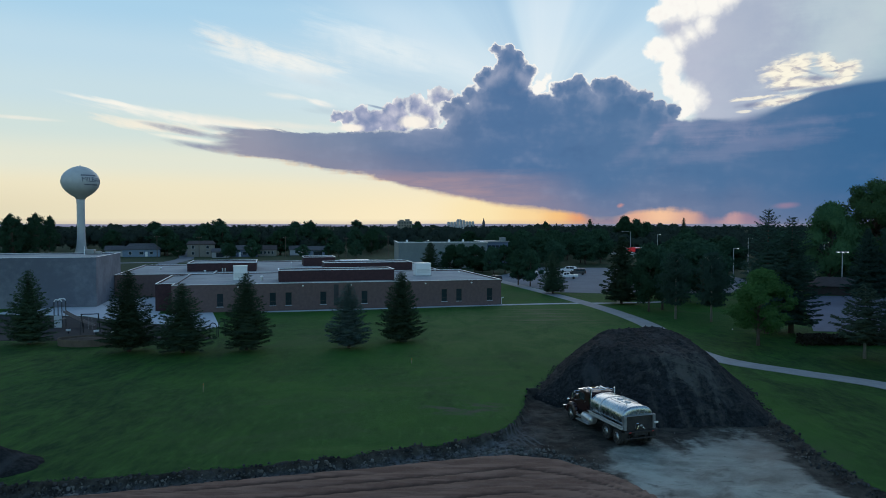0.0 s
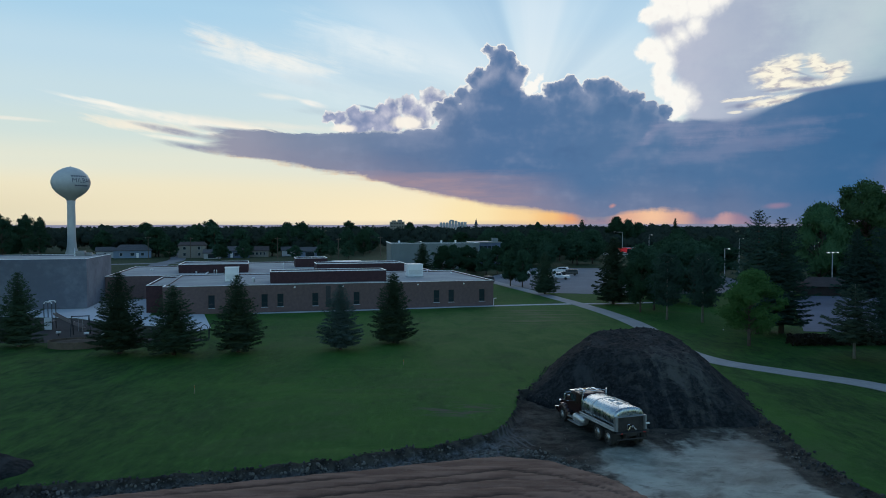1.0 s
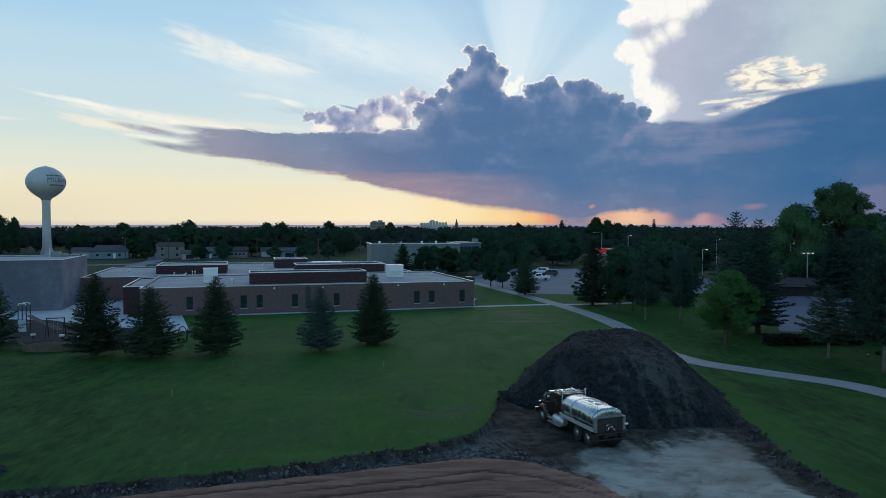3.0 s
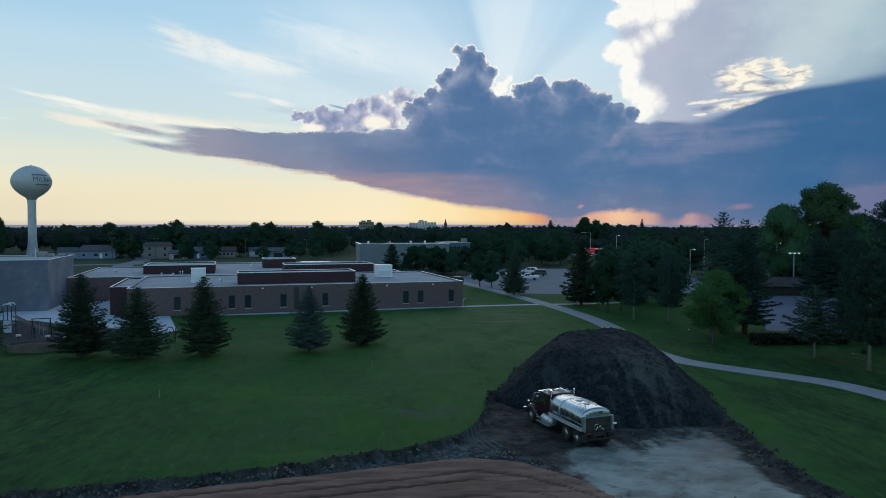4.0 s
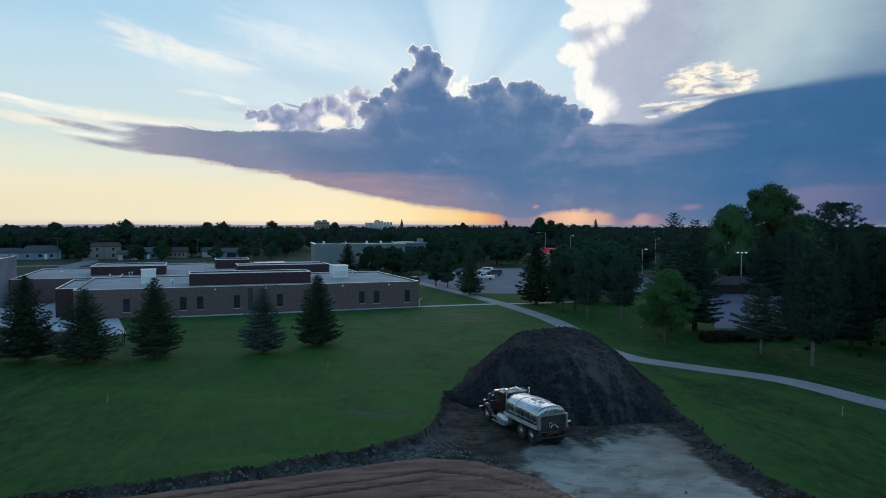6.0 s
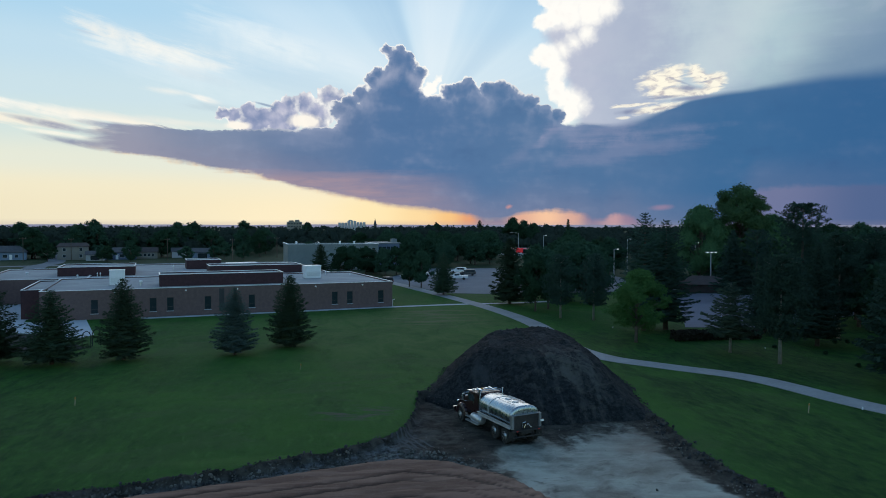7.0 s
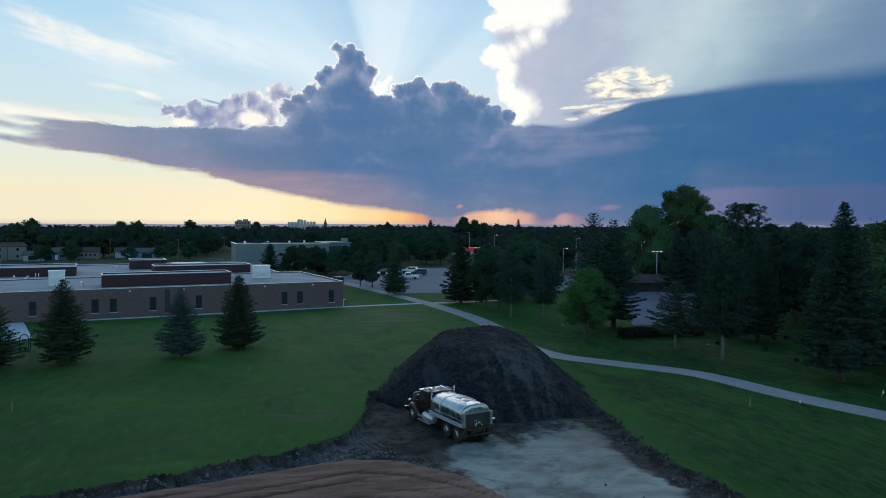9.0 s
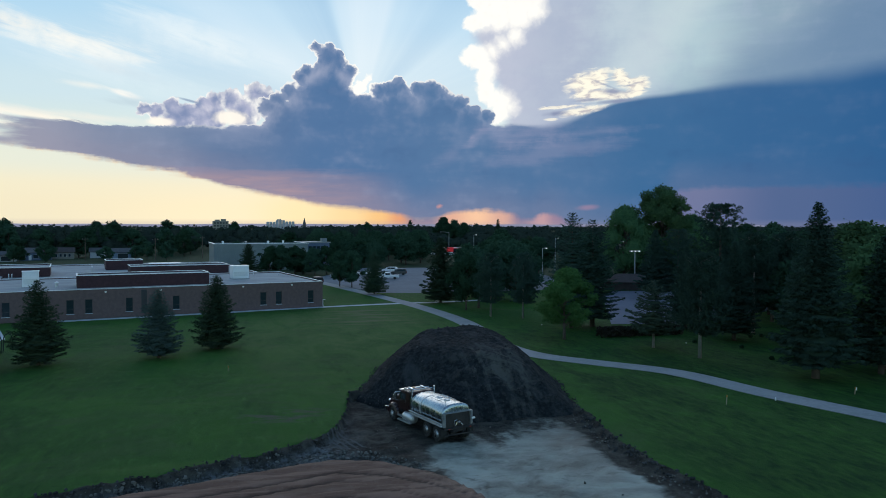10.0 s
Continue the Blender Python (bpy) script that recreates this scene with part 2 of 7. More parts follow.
    grey = n.mix(n.mul(n.step(n.math("MULTIPLY_ADD", fine, 0.7, n.mul(fbm, 0.8)), 0.0, 0.4), 0.45), grey, lin(234, 230, 234))
    grey = n.mix(n.mul(n.step(d, edge_in, 0.06), n.math("MULTIPLY_ADD", n.step(n.sum(fbm, fine), -0.2, 0.2), 0.6, 0.4)), grey, white)
    sky = n.mix(n.step(d, 0.0, 0.12), sky, grey)
    for a0, e0, ra, re in ((-2.2, 7.95, 1.3, 0.55), (-7.2, 7.45, 1.0, 0.34)):
        sky = n.mix(n.mul(blob(a0, e0, ra, re, 0, 1.3, 0.7, n.mul(crumb, -1.0)), 0.95), sky, lin(255, 248, 236))
    sky = n.mix(n.mul(blob(-5.1, 9.05, 1.2, 0.13, -12, 1.2, 0.9, wisp), 0.8), sky, lin(136, 156, 184))
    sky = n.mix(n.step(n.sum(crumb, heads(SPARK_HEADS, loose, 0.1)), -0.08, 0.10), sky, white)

    # the great dark cloud: a long shelf with heads piled on it
    top = n.mul(n.curve(az01, [(a / 90 + 40 / 90, e / 18) for a, e in (
        (-40, 6.0), (-24, 6.5), (-18, 6.75), (-15.5, 7.25), (-13.5, 7.3), (-10.8, 6.95), (-6.0, 7.15), (-2.6, 7.3), (-0.5, 7.5), (4.0, 7.7), (17.0, 7.9), (18.3, 7.75),
        (19.5, 8.0), (21.3, 7.95), (23.0, 8.25), (24.9, 8.75), (26.8, 9.3), (30.1, 9.85), (34.4, 10.4), (38, 10.8), (50, 12.0))]), 18.0)
    bottom = n.math("MULTIPLY_ADD", n.curve(az01, [(a / 90 + 40 / 90, (e + 0.9) / 18) for a, e in (
        (-40, 6.4), (-24, 6.6), (-20.5, 6.0), (-18.3, 5.6), (-14.9, 5.0), (-12.5, 4.65), (-9.2, 4.05), (-5.0, 3.4), (-2.8, 2.75), (0.66, 2.1), (5.45, 1.2), (8.2, 0.9), (10.4, 0.65), (12.3, 0.2), (15.0, 0.88),
        (17.0, 0.95), (19.4, 0.72), (20.6, 0.3), (22.0, 0.75), (24.5, -0.2), (29.0, -0.3), (31.0, 1.4), (32.2, 2.5), (41, 2.6), (50, 2.5))]), 18.0, -0.9)
    calm = n.ramp(az01, [(0.30, (0.0,) * 3), (0.38, (0.2,) * 3), (0.43, (1.0,) * 3), (0.63, (1.0,) * 3), (0.68, (0.12,) * 3), (1.0, (0.04,) * 3)])
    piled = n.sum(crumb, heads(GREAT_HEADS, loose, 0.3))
    flat = n.sub(n.math("MULTIPLY_ADD", n.math("MULTIPLY_ADD", wisp, n.step(az, 18.0, 0.0), n.math("MULTIPLY_ADD", streak, n.step(az, 27.0, 20.0), n.mul(n.sub(n.noise(n.vec(n.mul(az, 0.3), 3.0), 1.0, 2.0), 0.5), n.step(az, 20.0, 27.0)))), n.math("MULTIPLY_ADD", n.step(az, -2.0, -14.0), 0.5, 0.5), n.math("MULTIPLY_ADD", crumb, n.mul(n.mul(n.step(az, -12.0, -6.0), n.step(az, 22.0, 16.0)), 0.8), top)), el)
    depth = n.math("SMOOTH_MAX", piled, flat, 0.12)
    soft = n.ramp(az01, [(0.18, (0.7,) * 3), (0.28, (0.28,) * 3), (0.34, (0.11,) * 3), (0.63, (0.09,) * 3), (0.66, (0.45,) * 3), (0.70, (0.9,) * 3), (0.735, (0.45,) * 3), (0.78, (0.5,) * 3), (0.84, (0.9,) * 3), (0.92, (1.8,) * 3)])
    lift = n.sub(n.math("MULTIPLY_ADD", fine, 0.45, n.math("MULTIPLY_ADD", streak, n.math("MULTIPLY_ADD", n.step(az, 4.0, -6.0), 0.7, 0.7), el)), bottom)
    mass = n.mul(n.mul(n.step(depth, 0.0, soft), n.step(lift, -0.12, 0.4)), n.mul(n.step(az, 80.0, 55.0), n.step(n.math("MULTIPLY_ADD", streak, 7.0, az), -18.5, -15.0)))
    across = n.ramp(az01, [(0.15, lin(176, 174, 184)), (0.27, lin(148, 154, 174)), (0.34, lin(122, 138, 166)), (0.42, lin(98, 122, 158)), (0.5, lin(82, 116, 158)), (0.62, lin(84, 118, 158)), (0.7, lin(78, 114, 155)), (0.78, lin(62, 106, 150)), (0.87, lin(55, 100, 146)), (1.0, lin(44, 92, 141))])
    body = n.mix(n.mul(n.step(lift, 3.2, 0.0), n.ramp(az01, [(0.2, (0.15,) * 3), (0.4, (0.3,) * 3), (0.5, (0.5,) * 3), (0.62, (0.2,) * 3), (1.0, (0.0,) * 3)])), across, lin(170, 148, 158))
    rolls = n.sub(n.noise(n.vec(n.mul(az, 0.22), n.mul(el, 0.62)), 1.0, 3.0, 0.5), 0.5)
    lump = n.math("MULTIPLY_ADD", fbm, 0.6, n.math("MULTIPLY_ADD", knob, 0.2, n.mul(rolls, 1.2)))
    body = n.mix(n.mul(n.step(lump, -0.05, 0.6), n.math("MULTIPLY_ADD", n.step(az, 15.0, 26.0), -0.7, 0.9)), body, n.mix(0.40, body, lin(160, 168, 194)))
    body = n.mix(n.step(lump, -0.05, -0.6), body, n.mix(0.35, body, lin(52, 84, 130)))
    for a0, e0, ra, re, turn, amount in ((16.4, 6.6, 1.6, 0.7, 40, 0.3), (16.2, 6.75, 0.6, 0.3, 30, 0.4), (14.5, 5.4, 3.0, 0.9, 30, 0.16), (20.5, 7.2, 4.5, 1.5, 8, 0.3), (25.0, 7.0, 6.0, 0.5, 4, 0.2), (22.0, 5.6, 7.0, 1.2, 10, 0.22)):
        body = n.mix(n.mul(blob(a0, e0, ra, re, turn, 1.6, 1.0, n.sum(fbm, streak)), amount), body, lin(172, 168, 194))
    # pale lilac where the light soaks into the heads, and streaks along the shelf
    soak = n.mul(n.mul(n.step(n.math("MULTIPLY_ADD", piled, -0.5, n.math("MULTIPLY_ADD", fbm, 1.1, n.mul(knob, -0.5))), -0.75, 0.35), n.step(depth, 2.2, 0.1)), calm)
    body = n.mix(n.mul(soak, 0.26), body, lin(178, 184, 208))
    for a0, e0, ra, re, turn, amount in ((4.3, 11.5, 1.6, 0.8, 30, 0.42), (6.2, 11.2, 1.1, 0.7, -40, 0.32), (12.0, 9.2, 1.0, 1.3, 60, 0.2), (0.6, 8.2, 1.6, 1.0, 40, 0.22), (2.5, 9.3, 1.6, 0.9, 40, 0.2)):
        body = n.mix(n.mul(blob(a0, e0, ra, re, turn, 1.1, 1.3, n.mul(n.sum(n.sum(fbm, n.mul(crumb, 0.5)), n.mul(fine, 0.5)), -1.0)), amount), body, lin(206, 206, 222))
    shelf = n.mul(n.mul(n.step(n.sum(el, n.mul(streak, 2.0)), 4.4, 3.6), n.step(az, 12.0, 2.0)), n.step(az, -14.0, -6.0))
    body = n.mix(n.mul(shelf, 0.5), body, n.mix(n.step(streak, -0.15, 0.2), lin(150, 138, 158), lin(196, 158, 156)))
    near = n.math("EXPONENT", n.mul(n.mul(n.sub(az, 7.0), n.sub(az, 7.0)), -0.006))
    thin = n.math("MULTIPLY_ADD", n.step(n.sum(fbm, n.mul(wisp, 0.8)), -0.15, 0.35), 0.26, 0.2)
    rim = n.mul(n.mul(n.step(depth, thin, 0.06), n.math("MAXIMUM", calm, n.mul(n.step(az, -11.0, -7.0), 0.6))), near)
    body = n.mix(n.mul(n.mul(n.step(depth, 0.6, 0.1), calm), n.mul(near, 0.2)), body, lin(214, 216, 230))
    body = n.mix(rim, body, white)
    under = n.mul(n.mul(n.step(lift, 0.4, 0.0), n.step(n.sum(fbm, fine), -0.25, 0.25)), n.ramp(az01, [(0.25, (0.9,) * 3), (0.5, (0.8,) * 3), (0.57, (0.5,) * 3), (0.62, (0.0,) * 3)]))
    body = n.mix(under, body, lin(255, 214, 160))
    sky = n.mix(mass, sky, body)
    # a curled bright puff over the dark band, drawn out in folds
    fold = n.noise(wander(n.vec(n.math("MULTIPLY_ADD", el, 0.5, n.mul(az, 0.55)), n.math("MULTIPLY_ADD", az, -0.25, n.mul(el, 1.5))), 1.2, 0.9, 1.0), 1.9, 3.0, 0.5)
    curl = n.mul(n.sub(n.noise(loose, 0.9, 2.0, 0.5), 0.5), -1.0)
    puff = n.mix(n.mul(n.step(n.math("MULTIPLY_ADD", fine, 0.25, fold), 0.42, 0.70), 0.8), lin(255, 249, 230), lin(178, 172, 182))
    for a0, e0, ra, re, turn, amount in ((25.2, 10.75, 1.75, 0.95, 8, 1.0), (26.1, 11.3, 0.9, 0.5, 20, 0.75), (27.6, 11.0, 1.0, 0.7, -35, 0.95), (28.9, 10.4, 1.0, 0.75, 10, 0.95), (25.6, 9.9, 1.9, 0.5, 4, 0.95), (27.6, 9.75, 2.0, 0.3, 3, 0.9), (23.0, 9.02, 1.7, 0.16, 3, 0.85), (24.9, 8.72, 1.9, 0.32, 9, 0.9), (22.4, 8.12, 0.5, 0.14, 0, 0.7)):
        sky = n.mix(n.mul(blob(a0, e0, ra, re, turn, 0.9, 0.7, n.math("MULTIPLY_ADD", fold, 1.2, n.sum(curl, n.math("MULTIPLY_ADD", crumb, -0.5, -0.68)))), amount), sky, puff)
    for a0, e0, ra, re, turn, amount in ((27.1, 10.05, 1.3, 0.34, -3, 0.85), (25.3, 9.5, 1.7, 0.15, 3, 0.7), (27.4, 9.35, 2.2, 0.22, 4, 0.85), (22.7, 8.55, 1.1, 0.30, 4, 0.9), (26.4, 10.6, 1.5, 0.12, -22, 0.5), (28.3, 10.5, 0.9, 0.09, 12, 0.45)):
        sky = n.mix(n.mul(blob(a0, e0, ra, re, turn, 1.0, 0.9, curl), amount), sky, lin(134, 144, 174))
    sky = n.mix(n.mul(blob(13.7, 1.45, 0.34, 0.24, 20, 1.2, 1.0, fine), 0.6), sky, lin(226, 156, 142))
    sky = n.mix(n.mul(blob(25.2, 1.35, 1.2, 0.3, 3, 1.2, 0.9, fbm), 0.5), sky, lin(172, 136, 158))
    haze = n.step(el, 0.5, 0.0)
    sky = n.mix(n.mul(haze, n.math("MULTIPLY_ADD", n.step(az, 10.0, 30.0), -0.22, 0.35)), sky, lin(176, 160, 168))

    # overhead and behind, the plain evening sky goes on
    nishita = n.add("ShaderNodeTexSky", sky_type="NISHITA", sun_disc=False, sun_elevation=radians(SUN_EL), sun_rotation=radians(SUN_AZ))
    back = n.step(n.math("ABSOLUTE", n.sub(az, 5.0)), 45.0, 100.0)
    away = n.math("MAXIMUM", n.step(el, 17.0, 50.0), back)
    plain = n.mix(1.0, nishita.outputs[0], AWAY, "MULTIPLY")
    sky = n.mix(away, sky, plain)
    bg = n.add("ShaderNodeBackground")
    n.put(bg.inputs[0], sky)
    bg.inputs[1].default_value = 1.0
    n.tree.links.new(bg.outputs[0], n.add("ShaderNodeOutputWorld").inputs[0])


AWAY = (0.185, 0.24, 0.285)
make_sky()
sun = new("sun", bpy.data.lights.new("sun", "SUN"))
sun.data.energy, sun.data.angle, sun.data.color = 0.4, radians(40), (1.0, 0.88, 0.78)
sun.matrix_world = look((0, 0, 60), (-60 * math.sin(radians(SUN_AZ)), -60 * math.cos(radians(SUN_AZ)), 60 - 60 * math.tan(radians(SUN_EL + 8))))

# ---- materials ----
def material(name, col, other=None, rough=0.8, scale=1.0, metal=0.0, bump=0.0, bump_scale=None, vary=0.0, blotch=0.5, specular=0.3, glow=None):
    """A surface of two colours mixed by broad stains and fine grain; vary: spread of brightness from object to object."""
    m = bpy.data.materials.new(name)
    m.use_nodes = True
    n = Nodes(m.node_tree)
    co = n.add("ShaderNodeTexCoord").outputs["Object"]
    other = other or tuple(c * 0.75 for c in col)
    coarse, grain = n.noise(co, scale * 0.35, 4.0, 0.6), n.noise(co, scale * 3.1, 5.0, 0.65)
    fac = n.math("MULTIPLY_ADD", n.sub(coarse, 0.5), blotch * 2, n.math("MULTIPLY_ADD", n.sub(grain, 0.5), 1.0, 0.5))
    c = n.mix(n.step(fac, 0.15, 0.85), col, other)
    if vary:
        rnd = n.add("ShaderNodeObjectInfo").outputs["Random"]
        hsv = n.add("ShaderNodeHueSaturation")
        n.put(hsv.inputs["Value"], n.math("MULTIPLY_ADD", rnd, 2 * vary, 1 - vary))
        n.put(hsv.inputs["Color"], c)
        c = hsv.outputs[0]
    b = n.add("ShaderNodeBsdfPrincipled")
    n.put(b.inputs["Base Color"], c)
    n.put(b.inputs["Roughness"], n.math("MULTIPLY_ADD", n.sub(grain, 0.5), 0.25, rough))
    b.inputs["Metallic"].default_value = metal
    b.inputs["Specular IOR Level"].default_value = specular
    if bump:
        bp = n.add("ShaderNodeBump")
        bp.inputs["Strength"].default_value = 1.0
        bp.inputs["Distance"].default_value = bump
        n.put(bp.inputs["Height"], n.noise(co, bump_scale or scale * 4, 5.0, 0.65))
        n.put(b.inputs["Normal"], bp.outputs[0])
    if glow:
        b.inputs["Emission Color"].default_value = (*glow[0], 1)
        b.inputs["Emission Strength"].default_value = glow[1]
    n.tree.links.new(b.outputs[0], n.add("ShaderNodeOutputMaterial").inputs[0])
    return m


def leaf_material(name, col, other, through_light=0.25, scale=0.6, round_light="crown"):
    """Foliage: colour varies from leaf to leaf and from tree to tree."""
    m = bpy.data.materials.new(name)
    m.use_nodes = True
    n = Nodes(m.node_tree)
    island = n.add("ShaderNodeNewGeometry").outputs["Random Per Island"]
    rnd = n.add("ShaderNodeObjectInfo").outputs["Random"]
    co = n.add("ShaderNodeTexCoord").outputs["Object"]
    c = n.mix(n.math("MULTIPLY_ADD", island, 0.6, n.mul(n.noise(co, scale, 3.0), 0.4)), col, other)
    hsv = n.add("ShaderNodeHueSaturation")
    n.put(hsv.inputs["Value"], n.math("MULTIPLY_ADD", rnd, 0.5, 0.75))
    n.put(hsv.inputs["Hue"], n.math("MULTIPLY_ADD", rnd, 0.03, 0.485))
    n.put(hsv.inputs["Color"], c)
    d, t = n.add("ShaderNodeBsdfPrincipled"), n.add("ShaderNodeBsdfTranslucent")
    d.inputs["Roughness"].default_value = 0.65
    d.inputs["Specular IOR Level"].default_value = 0.2
    if round_light:
        d.inputs["Specular IOR Level"].default_value = 0.0
        sep = n.add("ShaderNodeSeparateXYZ")
        n.put(sep.inputs[0], co)
        k = 0.0 if round_light == "woods" else 0.22
        out = n.add("ShaderNodeVectorTransform", vector_type="VECTOR", convert_from="OBJECT", convert_to="WORLD")
        n.put(out.inputs[0], n.vec(n.mul(sep.outputs[0], k), n.mul(sep.outputs[1], k), 0.75))
        both = n.add("ShaderNodeVectorMath", operation="MULTIPLY_ADD")
        n.put(both.inputs[0], n.add("ShaderNodeNewGeometry").outputs["Normal"]), n.put(both.inputs[1], (1.15, 1.15, 1.15)), n.put(both.inputs[2], out.outputs[0])
        unit = n.add("ShaderNodeVectorMath", operation="NORMALIZE")
        n.put(unit.inputs[0], both.outputs[0])
        n.put(d.inputs["Normal"], unit.outputs[0])
    n.put(d.inputs["Base Color"], hsv.outputs[0]), n.put(t.inputs[0], hsv.outputs[0])
    mx = n.add("ShaderNodeMixShader")
    mx.inputs[0].default_value = through_light
    n.tree.links.new(d.outputs[0], mx.inputs[1]), n.tree.links.new(t.outputs[0], mx.inputs[2])
    n.tree.links.new(mx.outputs[0], n.add("ShaderNodeOutputMaterial").inputs[0])
    return m


def ground_material():
    """Mown grass, black topsoil, red-brown subsoil and grey wet clay, by the ground's own soil marks."""
    m = bpy.data.materials.new("ground")
    m.use_nodes = True
    n = Nodes(m.node_tree)
    co = n.add("ShaderNodeTexCoord").outputs["Object"]

    def mark(name):
        return n.add("ShaderNodeAttribute", attribute_name=name).outputs["Fac"]

    big, mid, fine = n.noise(co, 0.045, 4.0, 0.6), n.noise(co, 0.35, 5.0, 0.65), n.noise(co, 3.5, 5.0, 0.7)
    mow = n.noise(n.scaled(co, (0.05, 0.35, 1.0)), 1.0, 4.0, 0.6)
    g = n.mix(n.step(big, 0.3, 0.7), (0.023, 0.086, 0.013), (0.038, 0.120, 0.018))
    g = n.mix(n.mul(n.step(mow, 0.52, 0.72), 0.45), g, (0.070, 0.128, 0.028))
    g = n.mix(n.mul(n.step(mid, 0.5, 0.75), 0.35), g, (0.015, 0.066, 0.011))
    patch = n.noise(n.scaled(co, (0.22, 0.10, 1.0)), 1.0, 6.0, 0.7, 0.8)
    g = n.mix(n.mul(n.step(patch, 0.50, 0.68), 0.55), g, (0.044, 0.136, 0.014))
    g = n.mix(n.mul(n.step(patch, 0.47, 0.30), 0.6), g, (0.012, 0.054, 0.011))
    blades = n.noise(n.scaled(co, (1.6, 0.5, 1.0)), 1.0, 6.0, 0.75)
    g = n.mix(n.mul(n.step(blades, 0.52, 0.70), 0.75), g, (0.060, 0.155, 0.028))
    g = n.mix(n.mul(n.step(blades, 0.46, 0.28), 0.7), g, (0.012, 0.050, 0.010))
    g = n.mix(n.mul(n.step(fine, 0.45, 0.8), 0.4), g, (0.048, 0.138, 0.024))
    worn = n.noise(n.scaled(co, (0.075, 0.11, 1.0)), 1.0, 5.0, 0.65, 1.2)
    g = n.mix(n.mul(n.step(worn, 0.50, 0.66), 0.5), g, (0.054, 0.092, 0.032))
    g = n.mix(n.mul(n.step(worn, 0.45, 0.30), 0.5), g, (0.020, 0.098, 0.008))
    tuft = n.noise(n.scaled(co, (0.7, 0.9, 1.0)), 1.0, 3.0, 0.6)
    g = n.mix(n.mul(n.step(tuft, 0.66, 0.74), 0.55), g, (0.010, 0.036, 0.010))
    g = n.mix(n.mul(mark("thin"), n.math("MULTIPLY_ADD", n.step(patch, 0.40, 0.62), 0.55, 0.1)), g, (0.078, 0.130, 0.038))
    g = n.mix(n.mul(mark("dry"), n.step(n.noise(n.scaled(co, (0.10, 0.55, 1.0)), 1.0, 5.0, 0.65), 0.46, 0.66)), g, (0.115, 0.130, 0.060))
    g = n.mix(n.mul(mark("bare"), n.step(n.noise(n.scaled(co, (0.4, 0.9, 1.0)), 1.0, 5.0, 0.7, 0.6), 0.45, 0.62)), g, (0.075, 0.085, 0.058))
    # Darker grass colour over the side lawns, at left standing in for shade.
    g = n.mix(n.mul(mark("painted_dim"), n.math("MULTIPLY_ADD", n.step(patch, 0.62, 0.40), 0.6, 0.25)), g, n.mix(n.step(blades, 0.35, 0.65), (0.006, 0.036, 0.008), (0.028, 0.088, 0.014)))
    g = n.mix(n.mul(mark("rough"), 0.85), g, n.mix(mid, (0.016, 0.026, 0.014), (0.040, 0.056, 0.030)))
    s = n.mix(n.step(n.noise(co, 0.8, 6.0, 0.7), 0.35, 0.7), (0.016, 0.015, 0.013), (0.080, 0.074, 0.062))
    s = n.mix(n.step(fine, 0.6, 0.8), s, (0.12, 0.112, 0.095))
    crumbs = n.math("MULTIPLY_ADD", n.noise(co, 1.3, 6.0, 0.7), 0.6, n.mul(n.noise(co, 5.0, 4.0, 0.7), 0.4))
    s = n.mix(n.mul(mark("bank"), n.step(crumbs, 0.40, 0.62)), s, (0.150, 0.158, 0.165))
    where = n.add("ShaderNodeSeparateXYZ")
    n.put(where.inputs[0], co)
    px, py = n.sub(where.outputs[0], 5.0), n.sub(where.outputs[1], 49.3)
    across, along = n.math("MULTIPLY_ADD", px, 0.92, n.mul(py, 0.4)), n.math("MULTIPLY_ADD", px, 0.4, n.mul(py, -0.92))
    tread = n.mul(n.step(n.math("ABSOLUTE", across), 1.1, 0.8), n.step(n.math("ABSOLUTE", along), 2.8, 1.9))
    tread = n.mul(tread, n.step(n.math("SINE", n.mul(n.math("MULTIPLY_ADD", mid, 0.5, across), 14.0)), 0.0, 0.9))
    s = n.mix(n.mul(tread, 0.75), s, (0.105, 0.108, 0.110))
    tracks = n.noise(n.scaled(co, (0.16, 1.5, 1.0)), 1.0, 4.0, 0.55, 0.6)
    red = n.mix(n.step(tracks, 0.42, 0.62), (0.19, 0.102, 0.074), (0.28, 0.160, 0.118))
    red = n.mix(n.mul(n.step(fine, 0.5, 0.8), 0.5), red, (0.31, 0.20, 0.155))
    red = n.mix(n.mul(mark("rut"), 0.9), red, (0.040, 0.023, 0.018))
    clay = n.mix(n.step(n.math("MULTIPLY_ADD", n.noise(n.scaled(co, (0.12, 0.16, 1.0)), 1.0, 6.0, 0.62, 0.5), 0.75, n.mul(mid, 0.25)), 0.36, 0.62), (0.115, 0.112, 0.096), (0.40, 0.415, 0.365))
    clay = n.mix(n.mul(n.step(n.noise(n.scaled(co, (0.5, 1.1, 1.0)), 1.0, 6.0, 0.7, 0.8), 0.54, 0.68), 0.6), clay, (0.075, 0.070, 0.058))
    clay = n.mix(n.mul(n.step(fine, 0.55, 0.75), 0.4), clay, (0.36, 0.36, 0.32))
    dust = n.step(n.noise(n.scaled(co, (0.2, 0.2, 1.0)), 1.0, 5.0, 0.65, 0.6), 0.42, 0.62)
    clay = n.mix(n.mul(mark("brown"), n.math("MULTIPLY_ADD", dust, 0.6, 0.3)), clay, (0.20, 0.165, 0.135))
    k = n.step(n.sum(mark("soil"), n.mul(n.sub(fine, 0.5), 0.7)), 0.4, 0.6)
